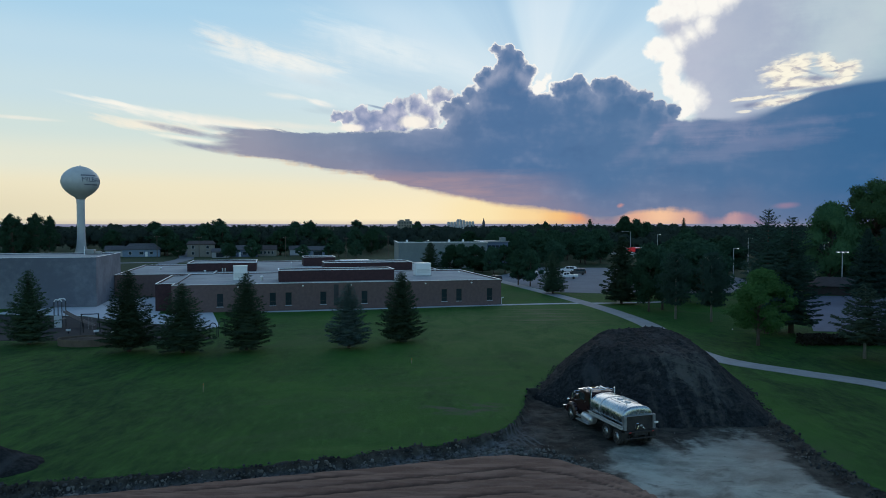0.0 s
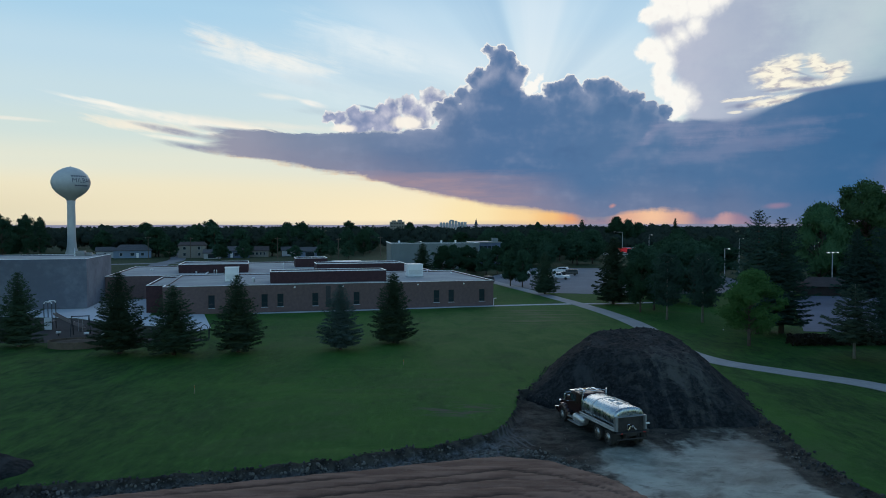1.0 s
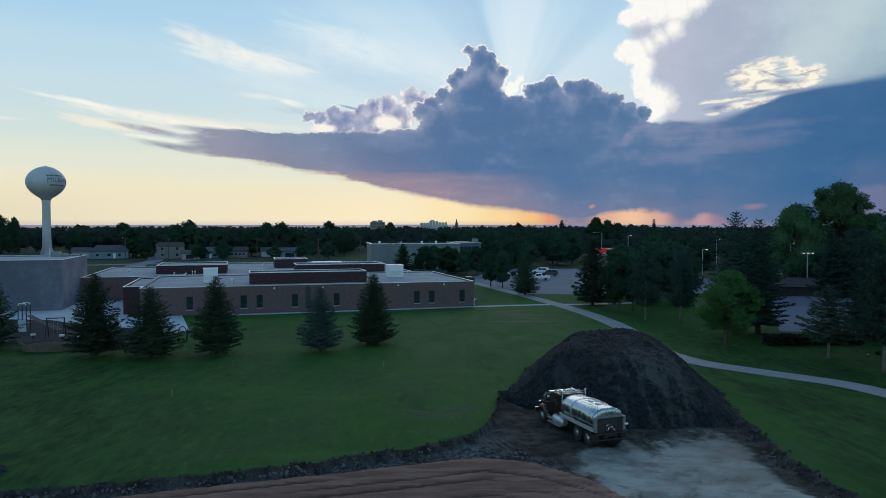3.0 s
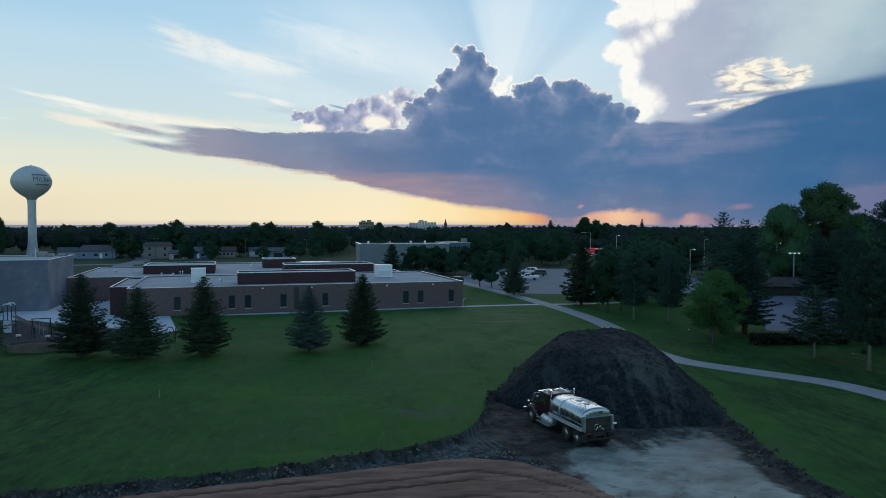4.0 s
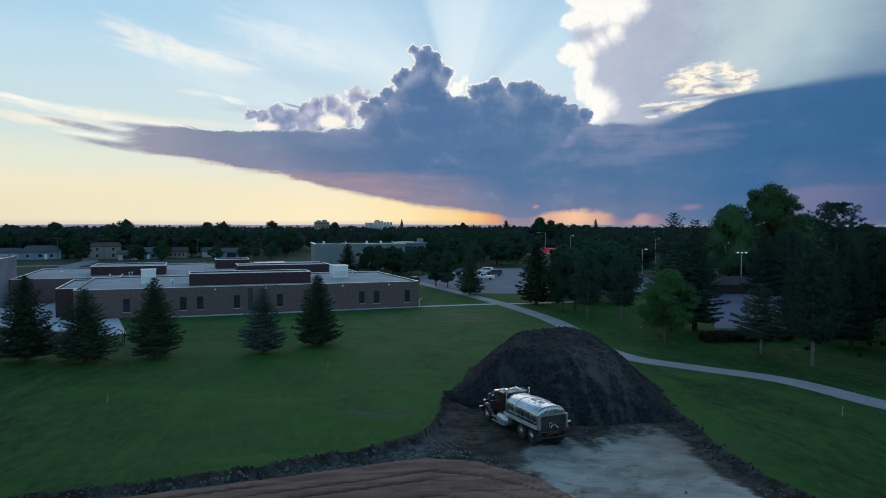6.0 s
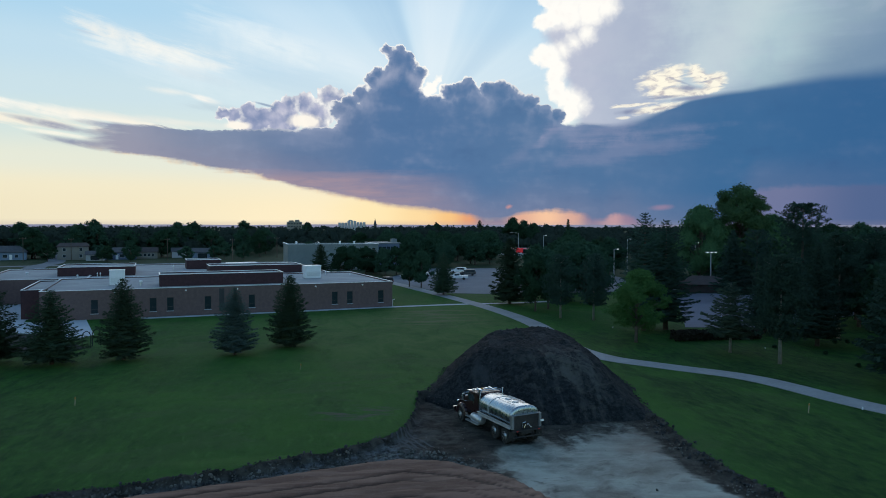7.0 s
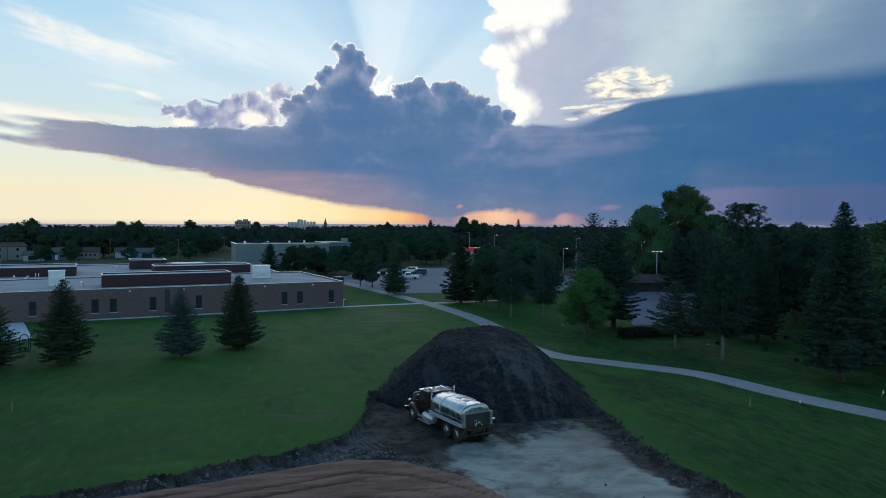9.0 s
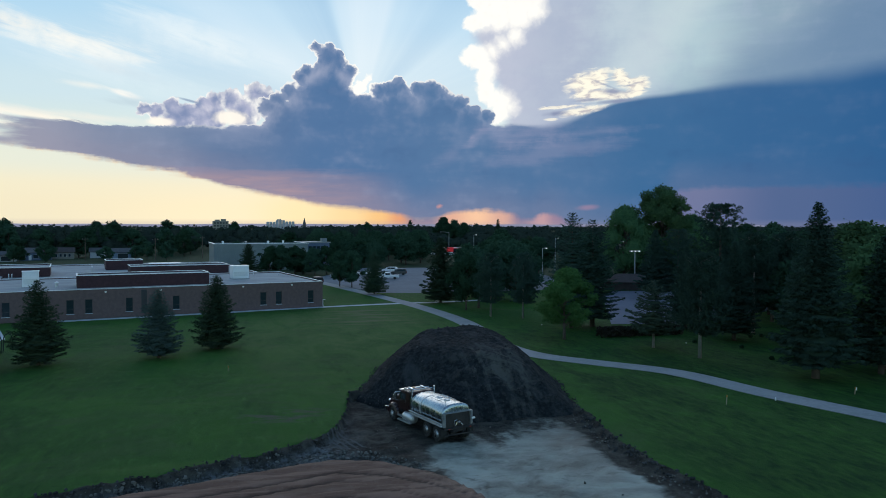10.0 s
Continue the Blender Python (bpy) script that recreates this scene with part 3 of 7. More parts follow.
    s = n.mix(n.step(n.sum(mark("clay"), n.math("MULTIPLY_ADD", n.sub(mid, 0.5), 1.3, n.mul(n.sub(n.noise(co, 0.16, 5.0, 0.65, 0.6), 0.5), 2.2))), 0.30, 0.75), s, clay)
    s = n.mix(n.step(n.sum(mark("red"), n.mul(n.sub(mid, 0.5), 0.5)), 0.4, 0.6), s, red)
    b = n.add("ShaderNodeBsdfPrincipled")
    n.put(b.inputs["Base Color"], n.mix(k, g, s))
    n.put(b.inputs["Roughness"], n.math("MULTIPLY_ADD", mark("clay"), -0.35, 0.92))
    b.inputs["Specular IOR Level"].default_value = 0.15
    bp = n.add("ShaderNodeBump")
    bp.inputs["Distance"].default_value = 0.06
    n.put(bp.inputs["Height"], n.sum(fine, n.mul(n.noise(co, 14.0, 4.0, 0.7), 0.6)))
    n.put(b.inputs["Normal"], bp.outputs[0])
    n.tree.links.new(b.outputs[0], n.add("ShaderNodeOutputMaterial").inputs[0])
    return m


GROUND = ground_material()
def soil_material():
    """Tipped black topsoil with paler dry runs down the face."""
    m = bpy.data.materials.new("black_topsoil")
    m.use_nodes = True
    n = Nodes(m.node_tree)
    co = n.add("ShaderNodeTexCoord").outputs["Object"]
    run = n.noise(n.scaled(co, (0.9, 0.16, 0.16)), 1.0, 5.0, 0.6, 0.4)
    blot, fine = n.noise(co, 0.35, 5.0, 0.65), n.noise(co, 3.2, 6.0, 0.7)
    c = n.mix(n.step(fine, 0.35, 0.7), (0.010, 0.0120, 0.0135), (0.033, 0.0375, 0.041))
    c = n.mix(n.mul(n.step(run, 0.52, 0.7), 0.55), c, (0.058, 0.064, 0.068))
    sep = n.add("ShaderNodeSeparateXYZ")
    n.put(sep.inputs[0], co)
    dx, dy = n.sub(sep.outputs[0], 1.5), n.sum(sep.outputs[1], 8.5)
    spill = n.math("EXPONENT", n.mul(n.sum(n.mul(dx, dx), n.mul(n.mul(dy, dy), 0.6)), -0.06))
    c = n.mix(n.mul(n.mul(spill, 0.6), n.step(n.math("MULTIPLY_ADD", run, 0.4, n.mul(n.noise(co, 0.8, 6.0, 0.7, 0.5), 0.6)), 0.46, 0.60)), c, (0.13, 0.126, 0.112))
    c = n.mix(n.mul(n.step(blot, 0.55, 0.75), 0.5), c, (0.038, 0.043, 0.047))
    c = n.mix(n.mul(n.step(fine, 0.66, 0.8), n.step(blot, 0.45, 0.6)), c, (0.10, 0.10, 0.095))
    b = n.add("ShaderNodeBsdfPrincipled")
    n.put(b.inputs["Base Color"], c)
    b.inputs["Roughness"].default_value, b.inputs["Specular IOR Level"].default_value = 0.95, 0.1
    bp = n.add("ShaderNodeBump")
    bp.inputs["Distance"].default_value = 0.16
    n.put(bp.inputs["Height"], n.math("MULTIPLY_ADD", n.noise(co, 1.6, 6.0, 0.7), 1.0, n.mul(fine, 0.5)))
    n.put(b.inputs["Normal"], bp.outputs[0])
    n.tree.links.new(b.outputs[0], n.add("ShaderNodeOutputMaterial").inputs[0])
    return m


SOIL = soil_material()
CLOD = material("soil_clods", (0.02, 0.021, 0.023), (0.085, 0.085, 0.088), 0.95, 2.0, bump=0.05, blotch=0.8, specular=0.1)
CONCRETE = material("path_concrete", (0.24, 0.245, 0.255), (0.33, 0.335, 0.345), 0.85, 0.8, bump=0.004)
ASPHALT = material("worn_asphalt", (0.130, 0.145, 0.172), (0.182, 0.20, 0.23), 0.9, 0.3)
PLAYPAD = material("playground_chips", (0.013, 0.014, 0.018), (0.025, 0.025, 0.030), 0.95, 1.5)
SLAB = material("pale_concrete", (0.42, 0.45, 0.50), (0.50, 0.53, 0.57), 0.85, 0.4)
BRICK = material("brown_brick", (0.126, 0.083, 0.080), (0.176, 0.119, 0.112), 0.9, 6.0, bump=0.01, bump_scale=9)
DARKBRICK = material("dark_brick", (0.045, 0.022, 0.026), (0.075, 0.036, 0.040), 0.85, 5.0, bump=0.01, bump_scale=9)
GYMWALL = material("pale_block_wall", (0.118, 0.128, 0.160), (0.190, 0.203, 0.240), 0.9, 0.35, blotch=0.9)
ROOFING = material("pale_roof_gravel", (0.31, 0.31, 0.32), (0.42, 0.42, 0.42), 0.95, 0.5, blotch=0.8)
FLASHING = material("pale_metal_flashing", (0.78, 0.78, 0.80), (0.86, 0.86, 0.87), 0.35, 2.0)
GLASS = material("dark_window_glass", (0.02, 0.03, 0.036), (0.03, 0.042, 0.05), 0.12, 1.0, specular=0.45)
FRAME = material("window_frame", (0.05, 0.05, 0.055), rough=0.5)
WHITE = material("white_paint", (0.70, 0.71, 0.72), (0.80, 0.80, 0.80), 0.5, 1.0)
TANKWHITE = material("tower_paint", (0.50, 0.49, 0.50), (0.60, 0.59, 0.59), 0.5, 0.15)
BARK = material("bark", (0.07, 0.055, 0.045), (0.13, 0.105, 0.085), 0.95, 3.0, bump=0.03)
PALEBARK = material("pale_bark", (0.20, 0.185, 0.165), (0.30, 0.28, 0.25), 0.95, 3.0, bump=0.03)
NEEDLE = leaf_material("spruce_needles", (0.031, 0.055, 0.034), (0.067, 0.101, 0.06), 0.12)
DARKNEEDLE = leaf_material("dark_needles", (0.027, 0.052, 0.041), (0.055, 0.092, 0.069), 0.1)
PINENEEDLE = leaf_material("pine_needles", (0.044, 0.067, 0.048), (0.087, 0.117, 0.081), 0.12)
BLUENEEDLE = leaf_material("blue_spruce_needles", (0.046, 0.076, 0.067), (0.098, 0.138, 0.121), 0.12)
LEAF = leaf_material("dark_leaves", (0.025, 0.055, 0.034), (0.050, 0.100, 0.058), 0.18)
BRIGHTLEAF = leaf_material("young_leaves", (0.052, 0.132, 0.044), (0.098, 0.210, 0.068), 0.3)
# Leaf colour lifted a little to stand in for distance haze.
HAZEDLEAF = leaf_material("far_woods", (0.029, 0.041, 0.034), (0.042, 0.056, 0.044), 0.1, 0.02, "woods")
# Blue colour and glow stand in for distance haze on the hills.
HAZEHILL = material("far_hills_haze_glow", (0.16, 0.17, 0.24), (0.20, 0.20, 0.27), 1.0, scale=0.01, glow=((0.24, 0.22, 0.28), 0.8))
MAROON = material("maroon_cab_paint", (0.020, 0.005, 0.007), (0.028, 0.008, 0.009), 0.3, 1.0, specular=0.6)
STEEL = material("polished_tank_steel", (0.32, 0.37, 0.41), (0.43, 0.48, 0.51), 0.27, 0.8, metal=1.0, bump=0.0012, bump_scale=1.2)
CHROME = material("chrome", (0.75, 0.76, 0.77), (0.66, 0.67, 0.68), 0.15, 1.0, metal=1.0)
ALU = material("dull_aluminium", (0.52, 0.54, 0.56), (0.62, 0.63, 0.64), 0.42, 1.5, metal=0.8)
RUBBER = material("tyre_rubber", (0.018, 0.018, 0.018), (0.04, 0.038, 0.035), 0.9, 4.0, bump=0.01)
IRON = material("black_chassis", (0.02, 0.02, 0.022), (0.05, 0.045, 0.042), 0.7, 3.0)
AMBER = material("amber_marker", (0.5, 0.22, 0.03), rough=0.4)
REDLENS = material("red_lens", (0.45, 0.03, 0.03), rough=0.35)
LATH = material("pale_lath", (0.34, 0.26, 0.18), (0.42, 0.33, 0.24), 0.9, 3.0)
WOOD = material("weathered_wood", (0.09, 0.07, 0.055), (0.15, 0.115, 0.09), 0.9, 3.0, bump=0.01)
MULCH = material("bark_mulch", (0.045, 0.034, 0.028), (0.085, 0.062, 0.05), 0.95, 4.0, bump=0.05)
POST = material("galvanised_post", (0.34, 0.35, 0.36), (0.44, 0.45, 0.46), 0.5, 2.0, metal=0.4)
DARKSTEEL = material("dark_painted_steel", (0.02, 0.022, 0.028), (0.035, 0.037, 0.042), 0.5, 2.0)
PLASTIC = material("slide_plastic", (0.16, 0.13, 0.125), (0.21, 0.17, 0.165), 0.5, 2.0)
CARWHITE = material("white_car_paint", (0.70, 0.70, 0.71), (0.75, 0.75, 0.75), 0.3, 1.0, specular=0.5)
CARDARK = material("dark_car_paint", (0.02, 0.021, 0.025), (0.03, 0.03, 0.034), 0.3, 1.0, specular=0.5)
CARGREY = material("silver_car_paint", (0.36, 0.37, 0.39), (0.42, 0.43, 0.44), 0.35, 1.0, metal=0.4)
SIDING = {"blue": material("blue_siding", (0.15, 0.21, 0.30), (0.19, 0.25, 0.34), 0.7, 2.0), "tan": material("tan_siding", (0.21, 0.19, 0.17), (0.26, 0.24, 0.21), 0.7, 2.0),
          "white": material("white_siding", (0.36, 0.37, 0.40), (0.42, 0.43, 0.45), 0.7, 2.0), "deep": material("deep_blue_siding", (0.09, 0.13, 0.21), (0.12, 0.16, 0.25), 0.7, 2.0)}
SHINGLE = material("grey_shingles", (0.07, 0.07, 0.08), (0.11, 0.11, 0.12), 0.9, 2.5, bump=0.02)
BROWNROOF = material("brown_shingles", (0.055, 0.042, 0.042), (0.085, 0.066, 0.064), 0.9, 2.5, bump=0.02)
PANEL = material("grey_metal_cladding", (0.17, 0.20, 0.21), (0.22, 0.25, 0.26), 0.6, 0.8)
REDSIGN = material("red_canopy", (0.55, 0.03, 0.04), (0.62, 0.05, 0.05), 0.5, 1.0, glow=((0.9, 0.03, 0.04), 0.18))
LAMPGLASS = material("lit_lamp_glass", (0.8, 0.8, 0.78), rough=0.4, glow=((1.0, 0.95, 0.85), 0.5))
LETTER = material("dark_blue_lettering", (0.09, 0.10, 0.16), rough=0.6)
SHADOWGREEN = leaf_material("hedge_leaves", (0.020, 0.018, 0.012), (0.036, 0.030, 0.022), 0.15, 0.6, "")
SILO = material("silo_concrete", (0.40, 0.40, 0.42), (0.48, 0.48, 0.50), 0.8, 0.1)
PALELOT = material("pale_lot", (0.11, 0.125, 0.175), (0.155, 0.17, 0.225), 0.9, 0.3)
MIDLEAF = leaf_material("green_leaves", (0.050, 0.105, 0.050), (0.092, 0.168, 0.074), 0.2)
DULLALU = material("grey_aluminium_frame", (0.20, 0.21, 0.22), (0.28, 0.29, 0.30), 0.5, 1.5, metal=0.6)
RUBBLE = material("pale_rubble", (0.055, 0.054, 0.05), (0.18, 0.175, 0.162), 0.95, 1.5, blotch=0.8, specular=0.1)

# ---- helpers for meshes ----
def box(bm, x0, x1, y0, y1, z0, z1, bevel=0.0):
    r = bmesh.ops.create_cube(bm, size=1.0, matrix=Matrix.Translation(((x0 + x1) / 2, (y0 + y1) / 2, (z0 + z1) / 2)) @ Matrix.Diagonal((x1 - x0, y1 - y0, z1 - z0, 1)))
    if bevel:
        edges = list({e for v in r["verts"] for e in v.link_edges})
        bmesh.ops.bevel(bm, geom=edges, offset=bevel, segments=2, profile=0.6, affect="EDGES")


def rod(bm, a, b, r0, r1=None, sides=10):
    """A tapered round bar from a to b."""
    a, b = Vector(a), Vector(b)
    d = b - a
    m = Matrix.Translation((a + b) / 2) @ d.to_track_quat("Z", "Y").to_matrix().to_4x4()
    bmesh.ops.create_cone(bm, cap_ends=True, segments=sides, radius1=r0, radius2=r0 if r1 is None else r1, depth=d.length, matrix=m)


def lathe(bm, profile, sides=32, centre=(0, 0, 0), axis="Z"):
    """A body turned from (radius, height) pairs."""
    rings = []
    for r, h in profile:
        ring = []
        for i in range(sides):
            a = 2 * math.pi * i / sides
            c, s = r * math.cos(a), r * math.sin(a)
            co = {"Z": (c, s, h), "X": (h, c, s), "Y": (c, h, s)}[axis]
            ring.append(bm.verts.new(Vector(centre) + Vector(co)))
        rings.append(ring)
    for q, w in zip(rings, rings[1:]):
        for i in range(sides):
            bm.faces.new((q[i], q[(i + 1) % sides], w[(i + 1) % sides], w[i]))
    bm.faces.new(rings[0]), bm.faces.new(rings[-1])
    bmesh.ops.recalc_face_normals(bm, faces=bm.faces)


def tube(bm, pts, r, sides=8):
    """A pipe along points."""
    for a, b in zip(pts, pts[1:]):
        rod(bm, a, b, r, r, sides)


def mesh_of(name, bm, mat, smooth=False):
    me = bpy.data.meshes.new(name)
    bm.to_mesh(me)
    bm.free()
    me.materials.append(mat)
    if smooth:
        me.shade_smooth()
    return me


def part(name, bm, mat, parent, label="", smooth=False):
    ob = new(name, mesh_of(name, bm, mat, smooth))
    ob.parent = parent
    return tagged(ob, label)


def raw(name, verts, faces, mat, parent=None, smooth=False):
    me = bpy.data.meshes.new(name)
    me.from_pydata(verts, [], faces)
    me.materials.append(mat)
    if smooth:
        me.shade_smooth()
    ob = new(name, me)
    ob.parent = parent
    return ob


def thing(name, m, label, category, group="", kind=""):
    ob = tagged(new(name), label, category, group, kind)
    ob.empty_display_size = 0.5
    ob.matrix_world = m
    return ob


def B():
    return bmesh.new()


def lattice(ix, iy, seed):
    h = (ix * 374761393 + iy * 668265263 + seed * 974634777) & 0xFFFFFFFF
    h = ((h ^ (h >> 13)) * 1274126177) & 0xFFFFFFFF
    return ((h ^ (h >> 16)) & 0xFFFF) / 65535.0


def value_noise(x, y, seed=0, octaves=4):
    """Smooth noise in about -0.5..0.5 over arrays."""
    x, y = np.asarray(x, float), np.asarray(y, float)
    out, amp, tot = 0.0, 1.0, 0.0
    for o in range(octaves):
        fx, fy = np.floor(x), np.floor(y)
        u, v = x - fx, y - fy
        u, v = u * u * (3 - 2 * u), v * v * (3 - 2 * v)
        i, j = fx.astype(np.int64), fy.astype(np.int64)
        a, b = lattice(i, j, seed + o), lattice(i + 1, j, seed + o)
        c, d = lattice(i, j + 1, seed + o), lattice(i + 1, j + 1, seed + o)
        out = out + amp * ((a * (1 - u) + b * u) * (1 - v) + (c * (1 - u) + d * u) * v - 0.5)
        tot += amp
        x, y, amp = x * 2.03 + 7.7, y * 2.03 + 3.1, amp * 0.5
    return out / tot


def smooth(a, lo, hi):
    t = np.clip((np.asarray(a, float) - lo) / (hi - lo), 0, 1)
    return t * t * (3 - 2 * t)


# ---- the ground ----
PIT = 0.5  # depth of the stripped site below the lawn


def edge_y(x):
    """Far edge of the stripped site, left of the mound."""
    return np.interp(x, [-80, -40, -24, -17, -9.4, -4.7, 0, 3.2, 4.9, 6.2, 7.2, 12, 30], [32.2, 35.4, 38.1, 40.1, 41.8, 43.8, 45.8, 48.1, 50.5, 55.5, 61, 63, 63])


def edge_x(y):
    """Right edge of the stripped site."""
    return np.interp(y, [0, 20, 33, 38, 43.5, 50, 56.5, 62], [25.5, 24.3, 23.7, 23.0, 23.0, 23.6, 24.4, 24.6])


def site(x, y):
    """How far inside the stripped site a place lies, in metres."""
    w = 0.9 * value_noise(x * 0.5, y * 0.5, 5, 3)
    return np.minimum(edge_y(x) - y, edge_x(y) - x) + w


def red_edge(x, y):
    """How far inside the reddish subsoil a place lies."""
    far = np.interp(x, [-80, -22, -16, -9, -2, 4, 7, 9, 10.4, 11.6, 13], [31, 37.3, 39.2, 41.2, 43.2, 44.9, 44.0, 42.0, 40.2, 36.8, 20])
    return far - y + 0.5 * value_noise(x * 0.4, y * 0.4, 9, 3)


def ruts(x, y):
    """Distance across the tyre tracks, which sweep round to the right."""
    far = np.interp(x, [-80, -22, -16, -9, -2, 4, 7, 9, 10.4, 11.6, 13], [31, 37.3, 39.2, 41.2, 43.2, 44.9, 44.0, 42.0, 40.2, 36.8, 20])
    return far - y + 0.9 * value_noise(x * 0.09, y * 0.25, 52, 2)


def ground_height(x, y):
    d = site(x, y)
    cut = smooth(d, -0.1, 0.9)
    rough = value_noise(x * 0.9, y * 0.9, 2, 4) * 0.35 + value_noise(x * 3.0, y * 3.0, 4, 2) * 0.12
    lip = np.exp(-((d - 0.1) / 0.55) ** 2) * (0.06 + 0.75 * value_noise(x * 1.1, y * 1.1, 21, 3)) * (1 - 0.55 * smooth(x, 15, 20))
    red = smooth(red_edge(x, y), -0.3, 0.8)
    track = -0.09 * smooth(np.sin(2 * math.pi * ruts(x, y) / 1.25), 0.2, 0.95)
    cut = cut * (1 - 0.45 * smooth(x, 14, 20))
    z = -PIT * cut + cut * rough * (1 - 0.85 * red) + np.maximum(lip, 0) + cut * red * (0.38 + track)
    return z


def steps_out(lo, hi, fine, far, grow=1.12):
    mid = np.arange(lo, hi, fine)
    out, s = [hi], fine
    while out[-1] < far:
        s *= grow
        out.append(out[-1] + s)
    left, s = [lo], fine
    while left[-1] > -far:
        s *= grow
        left.append(left[-1] - s)
    return np.array(left[:0:-1] + list(mid) + out)


BARE = (1.8, 55.0)  # a worn patch in the lawn


def make_ground():
    gx, gy = steps_out(-34, 34, 0.28, 4700), steps_out(26, 66, 0.28, 4700)
    X, Y = np.meshgrid(gx, gy)
    x, y = X.ravel(), Y.ravel()
    near = (np.abs(x) < 140) & (y > -80) & (y < 75)
    z = np.zeros_like(x)
    z[near] = ground_height(x[near], y[near])
    w, h = len(gx), len(gy)
    a = (np.arange(h - 1)[:, None] * w + np.arange(w - 1)[None, :]).ravel()
    faces = np.stack([a, a + 1, a + w + 1, a + w], 1)
    me = bpy.data.meshes.new("ground")
    me.vertices.add(len(x)), me.loops.add(faces.size), me.polygons.add(len(faces))
    me.vertices.foreach_set("co", np.stack([x, y, z], 1).ravel())
    me.loops.foreach_set("vertex_index", faces.ravel())
    me.polygons.foreach_set("loop_start", np.arange(0, faces.size, 4))
    d = np.where(near, site(x, y), -9)
    marks = {"soil": smooth(d, -0.7, 0.5), "red": smooth(red_edge(x, y), -0.4, 0.4) * smooth(d, 0, 1),
             "clay": smooth(x, 6.5, 11.5) * smooth(51.5 - y, -0.5, 8.0) * smooth(edge_x(y) - x, 1.0, 3.2),
             # Last mark dims both side lawns; at left it paints shade near the spruces.
             "thin": smooth(np.hypot((x - 9) / 20, (y - 99) / 30), 1.1, 0.4), "rough": smooth(y, 168, 200), "bare": smooth(np.hypot((x - BARE[0]) / 4.0, (y - BARE[1]) / 2.6), 1.2, 0.3), "painted_dim": np.maximum(1.2 * smooth(x - 23 - 0.08 * (y - 40), 0, 5) * smooth(y, 110, 85), 1.3 * smooth(-x - 0.25 * (y - 40), 2, 26) * smooth(y, 104, 90)),
             "brown": smooth(x, 15.5, 20.5) * smooth(y, 36, 42), "bank": smooth(d, 0.35, 0.9) * smooth(red_edge(x, y), 0.3, -0.3) * smooth(x, 7.5, 3.5),
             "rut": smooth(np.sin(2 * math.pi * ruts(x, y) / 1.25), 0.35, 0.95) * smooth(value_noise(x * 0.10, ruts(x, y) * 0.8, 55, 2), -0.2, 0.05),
             "dry": smooth(np.hypot((x - 16) / 12, (y - 112) / 13), 1.15, 0.5)}
    for key, val in marks.items():
        me.attributes.new(key, "FLOAT", "POINT").data.foreach_set("value", val.astype(np.float32))
    me.update(calc_edges=True)
    me.shade_smooth()
    me.materials.append(GROUND)
    tagged(new("ground", me), "green mown lawn torn open to dark soil at the building site", "ground", kind="structure")


make_ground()


def heap_height(x, y):
    """The great heap: steep tipped sides, cut straight where the trucks stand, and a blunt top."""
    sides = [(y - 50.9), (x - 14.7) * 0.75 + (y - 51.3) * 0.66, (x - 6.9) * 0.95 - (y - 59.5) * 0.32, (24.4 - x) * 0.97 + (y - 52) * 0.22, 27.2 - x, 77 - y]
    k = 1.3
    d = -np.log(sum(np.exp(-k * s) for s in sides)) / k + 0.75 * value_noise(x * 0.28, y * 0.28, 41, 3)
    r = 1 - d / 9.0
    z = -np.log(np.exp(-2.4 * 0.86 * np.maximum(d, 0)) + np.exp(-2.4 * 4.33)) / 2.4 + 0.0002
    body = smooth(d, 0, 2.5)
    return z + body * (0.45 * value_noise(x * 0.33, y * 0.33, 43, 4) + 0.42 * value_noise(x * 1.2, y * 0.9, 46, 5) + 0.22 * value_noise(x * 3.1, y * 2.6, 48, 2)), r


def pile_height(x, y):
    r = np.hypot((x + 26.3) / 2.9, (y - 41.6) / 2.2) * (1 + 0.3 * value_noise(x * 0.6, y * 0.6, 60, 3))
    side = np.clip(1 - r, 0, 1)
    return 1.4 * side ** 1.05 + side * 0.4 * value_noise(x * 1.6, y * 1.6, 66, 3), r


def make_mound(name, label, height, x0, x1, y0, y1, base, cell):
    gx, gy = np.arange(x0, x1, cell), np.arange(y0, y1, cell)
    X, Y = np.meshgrid(gx, gy)
    Z, R = height(X, Y)
    Z = Z + base - 0.3 * (R > 1)
    keep, w = R < 1.05, len(gx)
    cx, cy = (x0 + x1) / 2, (y0 + y1) / 2
    faces = [(j * w + i, j * w + i + 1, (j + 1) * w + i + 1, (j + 1) * w + i) for j in range(len(gy) - 1) for i in range(w - 1)
             if keep[j, i] or keep[j, i + 1] or keep[j + 1, i] or keep[j + 1, i + 1]]
    ob = raw(name, np.stack([X - cx, Y - cy, Z], -1).reshape(-1, 3).tolist(), faces, SOIL, smooth=True)
    bm = B()
    bm.from_mesh(ob.data)
    bmesh.ops.delete(bm, geom=[v for v in bm.verts if not v.link_faces], context="VERTS")
    bm.to_mesh(ob.data)
    bm.free()
    ob.location = (cx, cy, 0)
    return tagged(ob, label, "soil heap")


make_mound("soil_mound", "large tipped heap of black topsoil beside the lawn", heap_height, 4.5, 29.5, 48, 79, -0.35, 0.17)
make_mound("earth_mound", "small heap of black soil at the lawn edge", pile_height, -30.5, -22.5, 38.5, 44.5, 0.0, 0.14)


